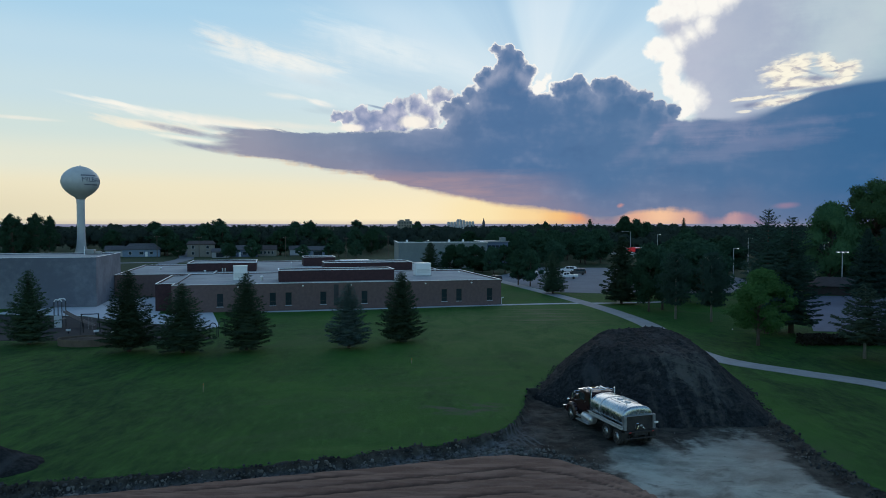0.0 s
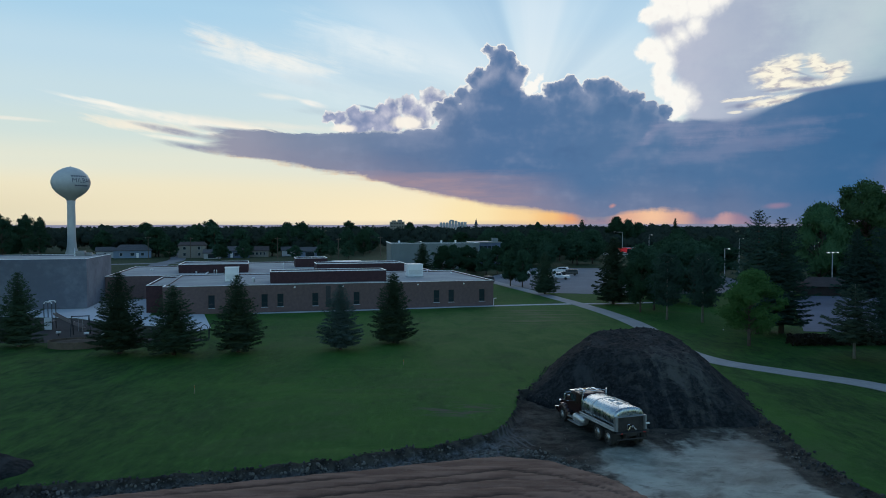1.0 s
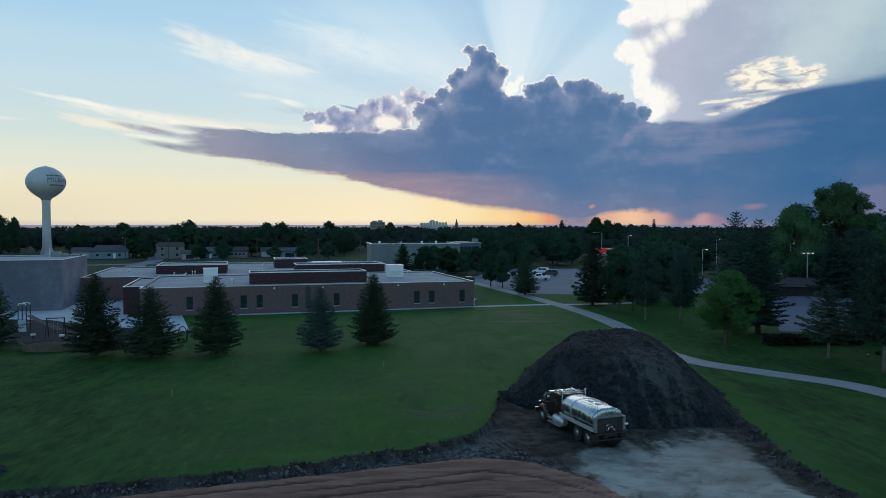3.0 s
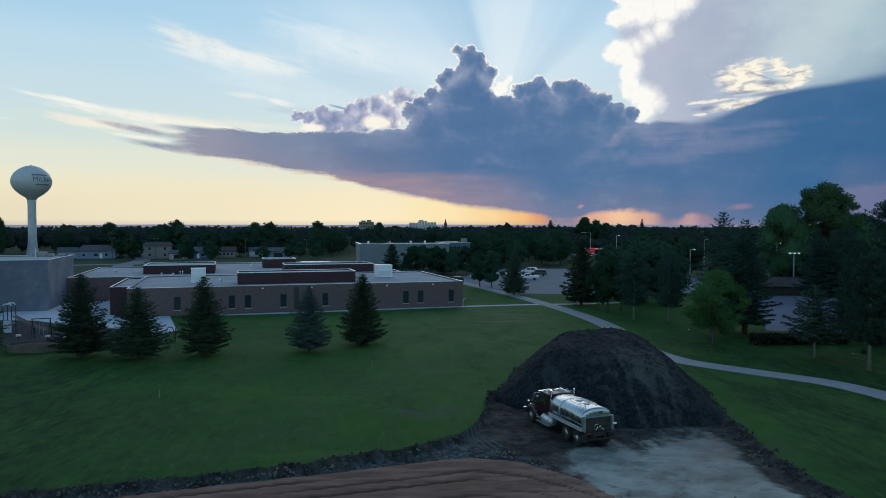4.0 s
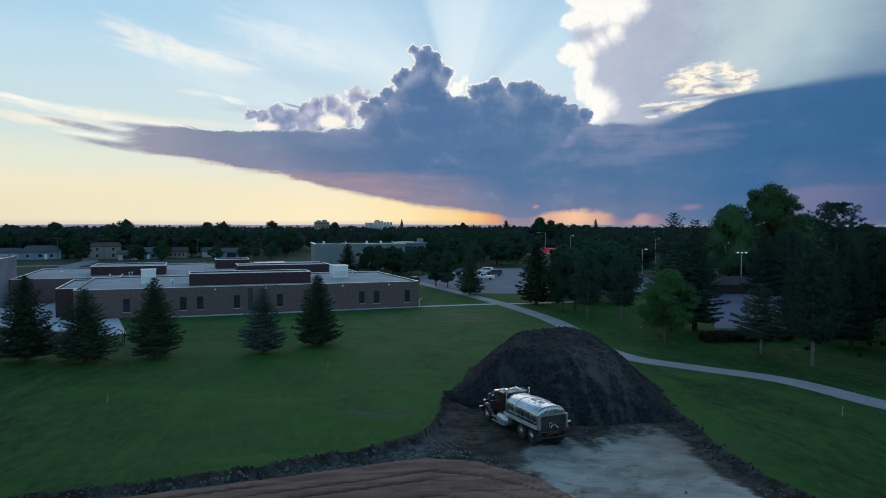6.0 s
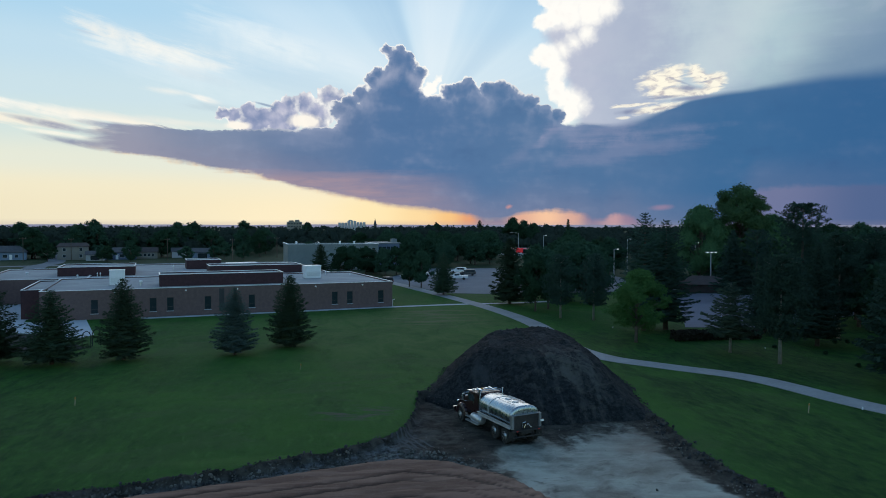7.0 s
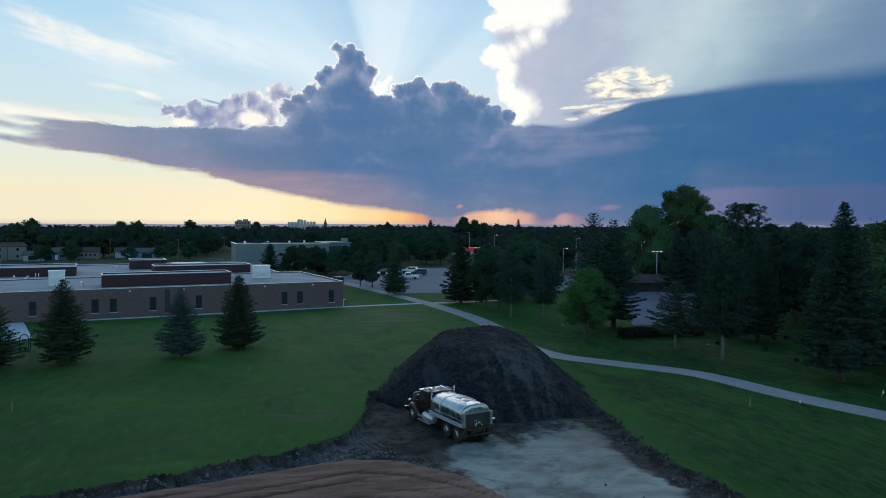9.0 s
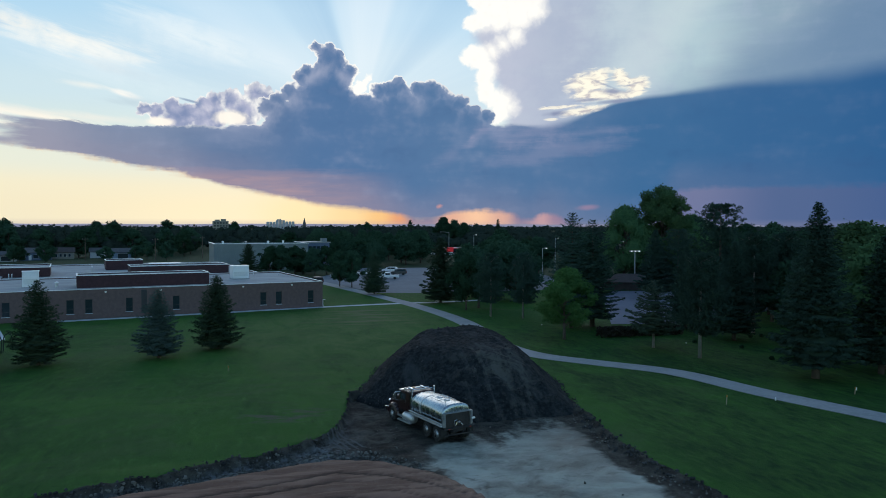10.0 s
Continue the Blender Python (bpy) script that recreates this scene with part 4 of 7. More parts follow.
def strip(name, pts, width, mat, label, category, z=0.03, thick=0.12, closed_ends=True):
    """A paved way along a smooth line through pts."""
    p = [Vector((x, y, 0)) for x, y in pts]
    line = []
    for i in range(len(p) - 1):
        a, b, c, d = p[max(i - 1, 0)], p[i], p[i + 1], p[min(i + 2, len(p) - 1)]
        for k in range(8):
            t = k / 8
            line.append(0.5 * ((2 * b) + (c - a) * t + (2 * a - 5 * b + 4 * c - d) * t * t + (3 * b - a - 3 * c + d) * t ** 3))
    line.append(p[-1])
    verts, faces = [], []
    for i, q in enumerate(line):
        d = (line[min(i + 1, len(line) - 1)] - line[max(i - 1, 0)]).normalized()
        s = Vector((-d.y, d.x, 0)) * (width / 2)
        verts += [q + s + Vector((0, 0, z)), q - s + Vector((0, 0, z)), q + s - Vector((0, 0, thick)), q - s - Vector((0, 0, thick))]
        if i:
            k = 4 * i
            faces += [(k - 4, k - 3, k + 1, k), (k - 2, k - 4, k, k + 2), (k - 3, k - 1, k + 3, k + 1)]
    ob = raw(name, [tuple(v) for v in verts], faces, mat)
    return tagged(ob, label, category, kind="structure")


def pad(name, corners, mat, label, category, z=0.03, thick=0.15):
    bm = B()
    top = [bm.verts.new((x, y, z)) for x, y in corners]
    low = [bm.verts.new((x, y, z - thick)) for x, y in corners]
    bm.faces.new(top)
    for i in range(len(top)):
        j = (i + 1) % len(top)
        bm.faces.new((top[j], top[i], low[i], low[j]))
    bmesh.ops.recalc_face_normals(bm, faces=bm.faces)
    ob = new(name, mesh_of(name, bm, mat))
    return tagged(ob, label, category, kind="structure")


strip("pavement", [(8, 205), (13.5, 182), (19, 158), (24.3, 134), (27.4, 116), (28.6, 100), (27.5, 83.4), (28.9, 74.5), (33.5, 68.4), (38.6, 62.2), (41.3, 52.5), (44.4, 44.2), (47, 36), (52, 20)], 2.7, CONCRETE,
      "pale grey concrete footpath curving across the lawn", "footpath", 0.04)
strip("pavement", [(-29, 115.9), (-10, 120.6), (10.2, 126.0), (23.5, 128.6), (31, 129), (40, 131)], 1.5, SLAB, "pale grey concrete walk along the school wall", "footpath", 0.032)
pad("parking_lot", [(23, 150), (36, 146), (75, 150), (80, 232), (30, 236), (12, 190)], ASPHALT, "worn grey asphalt parking lot", "parking lot", 0.025)

# ---- the school ----
TURN = 13.4
SCHOOL = pose(10.16, 126.55, 0, 0, 0, TURN)  # right front corner of the brick wing; x along the front, y back


def wing(name, x0, x1, y0, y1, h, mat, label, holes=(), rim=0.16, thick=0.3, rims=None):
    """A flat-roofed block: four walls with window openings in the front, a roof, a parapet with pale flashing."""
    ob = thing(name, SCHOOL, label, "school building", kind="structure")
    bm = B()
    xs = sorted({x0, x1, *[a for a, *_ in holes], *[b for _, b, *_ in holes]})
    for a, b in zip(xs, xs[1:]):
        hit = [q for q in holes if q[0] <= a and b <= q[1]]
        if hit:
            box(bm, a, b, y0, y0 + thick, 0, hit[0][2]), box(bm, a, b, y0, y0 + thick, hit[0][3], h)
        else:
            box(bm, a, b, y0, y0 + thick, 0, h)
    part("wall", bm, mat, ob)
    for nm, q in (("wall", (x0, x0 + thick, y0 + thick, y1 - thick)), ("wall", (x1 - thick, x1, y0 + thick, y1 - thick)), ("wall", (x0, x1, y1 - thick, y1))):
        bm = B()
        box(bm, *q, 0, h)
        part(nm, bm, mat, ob)
    bm = B()
    box(bm, x0 + thick, x1 - thick, y0 + thick, y1 - thick, h - 0.5, h - rim)
    part("roof", bm, ROOFING, ob, "pale gravel roof")
    edges = {"front": (x0 - 0.06, x1 + 0.06, y0 - 0.06, y0 + 0.16), "back": (x0 - 0.06, x1 + 0.06, y1 - 0.16, y1 + 0.06), "west": (x0 - 0.06, x0 + 0.16, y0 + 0.16, y1 - 0.16), "east": (x1 - 0.16, x1 + 0.06, y0 + 0.16, y1 - 0.16)}
    for q in (edges[k] for k in edges) if rims is None else [edges.get(k, k) for k in rims]:
        bm = B()
        box(bm, *q, h, h + 0.07, 0.02)
        part("flashing", bm, FLASHING, ob, "pale metal flashing")
    for a, b, lo, hi in holes:
        w = part("window", (lambda m: (box(m, a, b, y0 + 0.14, y0 + 0.2, lo, lo + 0.08), box(m, a, b, y0 + 0.14, y0 + 0.2, hi - 0.08, hi), box(m, a, a + 0.07, y0 + 0.14, y0 + 0.2, lo + 0.08, hi - 0.08),
                                       box(m, b - 0.07, b, y0 + 0.14, y0 + 0.2, lo + 0.08, hi - 0.08), box(m, a + 0.07, b - 0.07, y0 + 0.14, y0 + 0.2, lo + 0.62, lo + 0.68), m)[-1])(B()), FRAME, ob, "tall narrow dark window")
        for q, z0, z1 in (("pane", lo + 0.08, lo + 0.62), ("pane", lo + 0.68, hi - 0.08)):
            bm = B()
            box(bm, a + 0.07, b - 0.07, y0 + 0.16, y0 + 0.175, z0, z1)
            part(q, bm, GLASS, w)
        bm = B()
        box(bm, a - 0.05, b + 0.05, y0 - 0.05, y0 + 0.14, lo - 0.08, lo)
        part("sill", bm, SLAB, w)
    return ob


SEAM = (-54.62, -53.98, 3.82, 23.68, 4.4, 4.42)
WINDOWS = [(x, x + 1.0, 0.85, 2.95) for x in (-47.5, -39.3, -36.8, -31.2, -24.4, -10.7, -8.1, -2.6)]
wing("school_wing", -54.3, 0, 0, 28.5, 4.4, BRICK, "single-storey brown brick school wing with narrow windows", WINDOWS,
     rims=("front", "back", "east", (-54.36, -54.14, 0.16, 3.5), (-54.36, -54.14, 24.06, 28.34)))
bay = wing("school_bay", -57.2, -54.3, 3.5, 24, 4.4, DARKBRICK, "dark brick bay at the end of the school wing", rims=("front", "back", "west"))
bm = B()
box(bm, *SEAM)
part("roof_seam", bm, ROOFING, bay, "pale gravel roof")
wing("school_wing_rear", -67.9, -50, 27.6, 62, 4.4, BRICK, "rear brick wing of the school with a flat roof")
wing("school_wing_middle", -50, -4, 28.8, 76, 4.3, BRICK, "middle brick wing of the school with a flat roof")
wing("gymnasium", -110, -68, 13.2, 34, 8.4, GYMWALL, "tall pale block gymnasium with a flat roof", thick=0.4)
for nm, x0, x1, y0, y1, lo, hi in (("clerestory", -37.8, -18.0, 5.2, 11.5, 4.2, 6.15), ("clerestory", -55.8, -42, 37, 50, 4.2, 5.95), ("clerestory", -28.0, -9.2, 34.2, 42, 4.1, 5.85), ("clerestory", -31.5, -24, 54, 62, 4.1, 6.2)):
    ob = thing(nm, SCHOOL, "dark brick clerestory box with pale coping on the roof", "roof structure", "clerestories on the roof", "structure")
    bm = B()
    for q in ((x0, x1, y0, y0 + 0.25), (x0, x1, y1 - 0.25, y1), (x0, x0 + 0.25, y0 + 0.25, y1 - 0.25), (x1 - 0.25, x1, y0 + 0.25, y1 - 0.25)):
        box(bm, *q, lo, hi)
    part("wall", bm, DARKBRICK, ob)
    bm = B()
    box(bm, x0 + 0.25, x1 - 0.25, y0 + 0.25, y1 - 0.25, hi - 0.5, hi - 0.15)
    part("roof", bm, ROOFING, ob, "pale gravel roof")
    bm = B()
    for q in ((x0 - 0.06, x1 + 0.06, y0 - 0.06, y0 + 0.16), (x0 - 0.06, x1 + 0.06, y1 - 0.16, y1 + 0.06), (x0 - 0.06, x0 + 0.16, y0 + 0.16, y1 - 0.16), (x1 - 0.16, x1 + 0.06, y0 + 0.16, y1 - 0.16)):
        box(bm, *q, hi, hi + 0.09, 0.02)
    part("coping", bm, FLASHING, ob, "pale metal coping")

# ---- trees ----
def quads_mesh(name, centres, us, vs, mat, lumps=None):
    """Many small leaf faces, from centres and two half axes each, round a denser inside of lumps."""
    c, u, v = (np.asarray(a, float) for a in (centres, us, vs))
    co = np.stack([c - u, c - v * 0.9 + u * 0.1, c + u, c + v], 1).reshape(-1, 3)
    n = len(c)
    index, start = np.arange(4 * n), np.arange(0, 4 * n, 4)
    if lumps:
        index, start = np.append(index, lumps[1].ravel() + 4 * n), np.append(start, 4 * n + np.arange(0, lumps[1].size, 3))
        co = np.concatenate([co, lumps[0]])
    me = bpy.data.meshes.new(name)
    me.vertices.add(len(co)), me.loops.add(len(index)), me.polygons.add(len(start))
    me.vertices.foreach_set("co", co.ravel())
    me.loops.foreach_set("vertex_index", index)
    me.polygons.foreach_set("loop_start", start)
    me.update(calc_edges=True)
    me.shade_smooth()
    me.materials.append(mat)
    return me


def rounded_lumps(centres, radii, seed, squash=0.8, fine=2):
    """Vertices and faces of uneven rounded lumps of foliage."""
    rng = np.random.default_rng(seed)
    ico = B()
    bmesh.ops.create_icosphere(ico, subdivisions=fine, radius=1.0)
    base = np.array([v.co[:] for v in ico.verts])
    tri = np.array([[v.index for v in f.verts] for f in ico.faces])
    ico.free()
    n, m = len(radii), len(base)
    v = np.asarray(centres)[:, None] + base[None] * rng.uniform(0.78, 1.16, (n, m, 1)) * np.asarray(radii)[:, None, None] * np.array([1.0, 1.0, squash])
    return v.reshape(-1, 3), (tri[None] + (np.arange(n) * m)[:, None, None]).reshape(-1, 3)


def spruce_meshes(seed, h, r, mat, bark=BARK, bare=0.09, whorl=0.32, dense=1.0, fine=0.09, full=0.74, core=0.5):
    """Trunk and crown of a spruce: whorls of drooping boughs hung with sprays of needles."""
    rng = np.random.default_rng(seed)
    bm = B()
    rod(bm, (0, 0, -0.2), (0, 0, h * 0.98), 0.022 * h, 0.012, 9)
    cs, us, vs, mid, wide = [], [], [], [], []
    z = h * bare
    while z < h * 0.985:
        f = (z / h - bare) / (1 - bare)
        reach = r * ((1 - f) ** full) * (0.72 + 0.28 * min(1, f / 0.12)) * rng.uniform(0.86, 1.06) + 0.10
        nb = max(5, int((6 + 7 * (1 - f)) * dense))
        a0 = rng.random() * 6.28
        for k in range(nb):
            a = a0 + 6.283 * k / nb + rng.normal(0, 0.16)
            L = reach * rng.uniform(0.74, 1.12)
            droop = rng.uniform(-0.02, 0.22) * (1 - f) - 0.35 * f
            d = np.array([math.cos(a), math.sin(a), 0.0])
            side = np.array([-d[1], d[0], 0.0])
            m = max(4, int(L / fine))
            t = (np.arange(m) + rng.random(m)) / m
            t = 0.15 + 0.85 * t
            base = d[None] * (t * L)[:, None]
            base[:, 2] = z - droop * L * t + 0.16 * L * t ** 2 - 0.05
            for sgn in (-1, 1, 0):
                spread = 0.30 * L * (1.05 - t) * sgn * rng.uniform(0.5, 1.2, m) + rng.normal(0, 0.04, m)
                c = base + side[None] * spread[:, None]
                c[:, 2] += rng.normal(-0.05, 0.05, m) - abs(sgn) * 0.07
                ln = rng.uniform(1.1, 2.1, m) * fine * (0.7 + 0.5 * (1 - f))
                u = d[None] * rng.uniform(0.6, 1.0, m)[:, None] + side[None] * (sgn * rng.uniform(0.2, 0.8, m))[:, None]
                u[:, 2] -= rng.uniform(-0.1, 0.55, m)
                u /= np.linalg.norm(u, axis=1)[:, None]
                w = np.cross(u, rng.normal(0, 1, (m, 3)) * 0.5 + np.array([0, 0, 1.0]))
                w /= np.linalg.norm(w, axis=1)[:, None] + 1e-6
                cs.append(c), us.append(u * ln[:, None]), vs.append(w * (ln * rng.uniform(0.28, 0.5, m))[:, None])
        mid.append((0, 0, z + 0.05)), wide.append(reach * core * (1 - 0.55 * f))
        z += whorl * rng.uniform(0.7, 1.2) * (1.15 - 0.45 * f)
    lumps = rounded_lumps(mid, wide, seed, 0.28)
    return mesh_of("trunk", bm, bark, True), quads_mesh("crown", np.concatenate(cs), np.concatenate(us), np.concatenate(vs), mat, lumps)


def pine_meshes(seed, h, r, mat, bark=BARK, bare=0.12, top=0.5, open_top=0.7, size=0.15):
    """Trunk and crown of a pine: ascending limbs that carry tufts of needles, with sky between them near the top; top: how blunt the crown ends."""
    rng = np.random.default_rng(seed)
    bm = B()
    rod(bm, (0, 0, -0.2), (0, 0, h * 0.97), 0.02 * h, 0.03, 9)
    cs, us, vs = [], [], []
    z = h * bare
    while z < h * 0.985:
        f = (z / h - bare) / (1 - bare)
        reach = r * min(1.0, 0.55 + 2.2 * f) * max(0.02, 1 - f ** (1.2 + 2.2 * top)) ** (0.85 - 0.35 * top) + 0.25
        rise = 0.05 + 0.65 * f
        for k in range(int(6 + 4 * (1 - f))):
            a, L = rng.uniform(0, 6.283), reach * rng.uniform(0.6, 1.12)
            d = np.array([math.cos(a), math.sin(a), 0.0])
            tip = d * L + np.array([0, 0, min(z + rise * L, h) - z])
            if f > 0.82:
                rod(bm, (0, 0, z), tuple(tip * 0.9 + np.array([0, 0, z])), 0.035, 0.012, 5)
            for q in np.arange(0.16 if f < open_top else 0.35, 1.02, 0.13):
                c0 = tip * q + np.array([0, 0, z]) + rng.normal(0, 0.10, 3) + np.array([-d[1], d[0], 0]) * rng.normal(0, 0.16 * L * (1.1 - q * 0.6))
                n = 16
                dd = rng.normal(0, 1, (n, 3)) + np.array([0, 0, 0.45]) + d * 0.4
                dd /= np.linalg.norm(dd, axis=1)[:, None]
                w = np.cross(dd, rng.normal(0, 1, (n, 3)))
                w /= np.linalg.norm(w, axis=1)[:, None] + 1e-6
                ln = size * rng.uniform(0.7, 1.5, n)
                cs.append(c0 + dd * (ln * 1.0)[:, None]), us.append(dd * ln[:, None]), vs.append(w * (ln * 0.28)[:, None])
        z += 0.36 * rng.uniform(0.7, 1.25) * (1.0 if f < open_top else 1.25)
    return mesh_of("trunk", bm, bark, True), quads_mesh("crown", np.concatenate(cs), np.concatenate(us), np.concatenate(vs), mat)


def broadleaf_meshes(seed, h, r, mat, bark=BARK, leaves=8000, size=0.19, low=0.2, lobes=24, peak=0.0, lobe=(0.13, 0.32), loose=0.2, taper=0.76, core=0.72):
    """Trunk with limbs, and a crown of leaves clumped into uneven lobes; peak: how far the top stands to one side."""
    rng = np.random.default_rng(seed)
    bm = B()
    fork = h * (low + 0.06)
    rod(bm, (0, 0, -0.2), (0, 0, fork), 0.022 * h, 0.017 * h, 9)
    rod(bm, (0, 0, fork - 0.1), (peak * r * 0.7, rng.normal(0, 0.3), h * 0.82), 0.016 * h, 0.02, 8)
    cen, rad = [], []
    for k in range(lobes):
        f = ((k + rng.uniform(0, 1)) / lobes) ** 0.85
        zz = h * (low + 0.10 + (0.82 - low) * f)
        wide = r * (math.sin(math.pi * min(1, 0.20 + taper * f)) ** 0.8) * rng.uniform(0.7, 1.15)
        a = k * 2.4 + rng.normal(0, 0.5)
        q = rng.uniform(*lobe)
        off = max(0.0, wide - r * q * 0.8) * rng.uniform(0.5, 1.0)
        c = np.array([off * math.cos(a) + peak * r * f * 0.8, off * math.sin(a), zz])
        cen.append(c), rad.append(r * q)
        rod(bm, (peak * r * f * 0.4, 0, max(fork * 0.8, zz - h * 0.2)), tuple(c), 0.007 * h, 0.012, 5)
    cen, rad = np.array(cen), np.array(rad)
    top = int(np.argmax(cen[:, 2]))
    cen[top] = (peak * r, 0, h - rad[top] * 0.85)
    which = rng.choice(lobes, leaves, p=rad ** 2 / (rad ** 2).sum())
    d = rng.normal(0, 1, (leaves, 3))
    d /= np.linalg.norm(d, axis=1)[:, None]
    shell = rng.uniform(0.25, 1.0, leaves) ** 0.5 * (1 + 3.5 * loose * value_noise(d[:, 0] * 2.2 + which * 3.7, d[:, 1] * 2.2 + d[:, 2] * 2.9, seed, 2)) + np.abs(rng.normal(0, loose, leaves))
    c = cen[which] + d * (rad[which] * shell)[:, None] * np.array([1.1, 1.1, 0.8])
    c[:, 2] = np.maximum(c[:, 2], h * low * 0.7)
    u = rng.normal(0, 1, (leaves, 3))
    u[:, 2] -= 0.4
    u /= np.linalg.norm(u, axis=1)[:, None]
    w = np.cross(u, d * 0.8 + rng.normal(0, 0.6, (leaves, 3)))
    w /= np.linalg.norm(w, axis=1)[:, None] + 1e-6
    s = size * rng.uniform(0.55, 1.45, leaves)
    return mesh_of("trunk", bm, bark, True), quads_mesh("crown", c, u * s[:, None], w * (s * 0.7)[:, None], mat, rounded_lumps(cen, rad * core, seed, 0.8, 1 if leaves < 6000 else 2))


KINDS = {}


def tree(kind, x, y, h, turn, label, group="", lean=0.0, wide=1.0):
    """A tree of a kind already grown, scaled to the height h."""
    trunk, crown, h0 = KINDS[kind]
    ob = thing({"spruce": "spruce_tree", "pine": "pine_tree"}.get(kind.split("_")[0], "tree"), pose(x, y, 0, lean, 0, turn), label, "tree", group)
    s = h / h0
    ob.scale = (s * wide, s * wide, s)
    for nm, me in (("trunk", trunk), ("crown", crown)):
        new(nm, me).parent = ob
    return ob


for k, args in {"spruce_a": (1, 8.6, 3.15, NEEDLE), "spruce_b": (2, 8.6, 3.2, NEEDLE), "spruce_c": (3, 8.6, 3.0, BLUENEEDLE), "spruce_d": (5, 8.6, 3.2, NEEDLE), "spruce_f": (6, 8.6, 3.1, NEEDLE, BARK, 0.07, 0.28, 1.1, 0.085, 0.66)}.items():
    KINDS[k] = (*spruce_meshes(*args), 8.6)
KINDS["pine_e"] = (*spruce_meshes(15, 16.5, 4.6, DARKNEEDLE, BARK, 0.10, 0.38, 1.1, 0.125, 0.85), 16.5)
KINDS["pine_f"] = (*spruce_meshes(17, 16.0, 4.7, DARKNEEDLE, BARK, 0.10, 0.55, 0.8, 0.12, 0.62, 0.4), 16.0)
KINDS["pine_d"] = (*pine_meshes(18, 17.0, 4.3, DARKNEEDLE, BARK, 0.12, 0.75, 0.78), 17.0)
KINDS["spruce_e"] = (*spruce_meshes(16, 8.0, 3.6, PINENEEDLE, PALEBARK, 0.26, 0.5, 0.9, 0.11, 0.7, 0.4), 8.0)
KINDS["pine_c"] = (*pine_meshes(13, 13.0, 4.0, DARKNEEDLE, PALEBARK, 0.24, 0.35, 0.9, 0.16), 13.0)
KINDS["far_conifer"] = (*spruce_meshes(19, 8.6, 3.2, NEEDLE, BARK, 0.08, 0.4, 0.8, 0.16), 8.6)
for k, args in {"leafy_a": (21, 9.0, 4.0, LEAF, BARK, 8000, 0.18, 0.10, 26, 0.15), "leafy_b": (22, 9.0, 3.5, LEAF, BARK, 8000, 0.18, 0.12, 26, -0.12), "leafy_c": (23, 9.0, 4.4, LEAF, BARK, 8500, 0.18, 0.10, 28, 0.1),
                "young_a": (27, 8.6, 4.0, BRIGHTLEAF, BARK, 16000, 0.105, 0.16, 30, 0.1, (0.12, 0.25), 0.18, 0.74, 0.62), "green_a": (26, 9.0, 4.4, MIDLEAF, BARK, 14000, 0.12, 0.10, 36, 0.0, (0.15, 0.28), 0.16)}.items():
    KINDS[k] = (*broadleaf_meshes(*args), args[1])
for k, seed in (("far_a", 61), ("far_b", 62), ("far_c", 63)):
    KINDS[k] = (*broadleaf_meshes(seed, 16.0, 6.2, LEAF, BARK, 5000, 0.36, 0.08, 34, 0.05, (0.2, 0.36), 0.14), 16.0)
for k, seed in (("town_a", 71), ("town_b", 72)):
    KINDS[k] = (*broadleaf_meshes(seed, 9.0, 4.0, LEAF, BARK, 2600, 0.27, 0.10, 24, 0.1), 9.0)
KINDS["airy_a"] = (*broadleaf_meshes(81, 16.0, 5.6, LEAF, BARK, 6500, 0.25, 0.1, 34, 0.1, (0.11, 0.22), 0.32, 0.7, 0.4), 16.0)
KINDS["great_a"] = (*broadleaf_meshes(34, 22.0, 8.2, MIDLEAF, BARK, 32000, 0.18, 0.2, 50, 0.05, (0.12, 0.22), 0.17, 0.60, 0.62), 22.0)

for kind, x, y, h, turn, wide in (("spruce_a", -48.5, 84.8, 8.8, 20, 1.05), ("spruce_b", -34.7, 79.9, 9.05, 100, 1.16), ("spruce_d", -28.4, 78.9, 7.75, 220, 1.28), ("spruce_a", -21.9, 80.6, 8.75, 310, 1.04), ("spruce_c", -10.7, 82.1, 7.5, 60, 1.12), ("spruce_f", -5.0, 86.5, 8.5, 190, 1.0)):
    tree(kind, x, y, h, turn, "blue-green spruce standing on the lawn" if kind == "spruce_c" else "dark green spruce with drooping boughs on the lawn", "spruces on the lawn", wide=wide)
for kind, x, y, h, turn, wide in (("spruce_d", 22.2, 146.8, 8.8, 10, 1.0), ("leafy_a", 19.7, 164, 8.2, 40, 0.9), ("leafy_b", 17.3, 167, 8.4, 90, 0.9), ("far_conifer", 31.5, 128, 12.3, 70, 0.95), ("leafy_b", 33.0, 116.3, 9.4, 200, 0.85),
                                  ("pine_c", 34.4, 107.2, 9.6, 300, 1.0), ("pine_c", 38.5, 104, 9.8, 130, 0.95), ("leafy_b", 36, 119, 10.5, 30, 1.0)):
    tree(kind, x, y, h, turn, "dark leafy tree beside the footpath" if kind[0] == "l" else "dark green conifer beside the footpath", "trees by the footpath", wide=wide)
tree("young_a", 36.4, 83.6, 8.9, 20, "bright green young broadleaf tree on the lawn", "", wide=1.12)
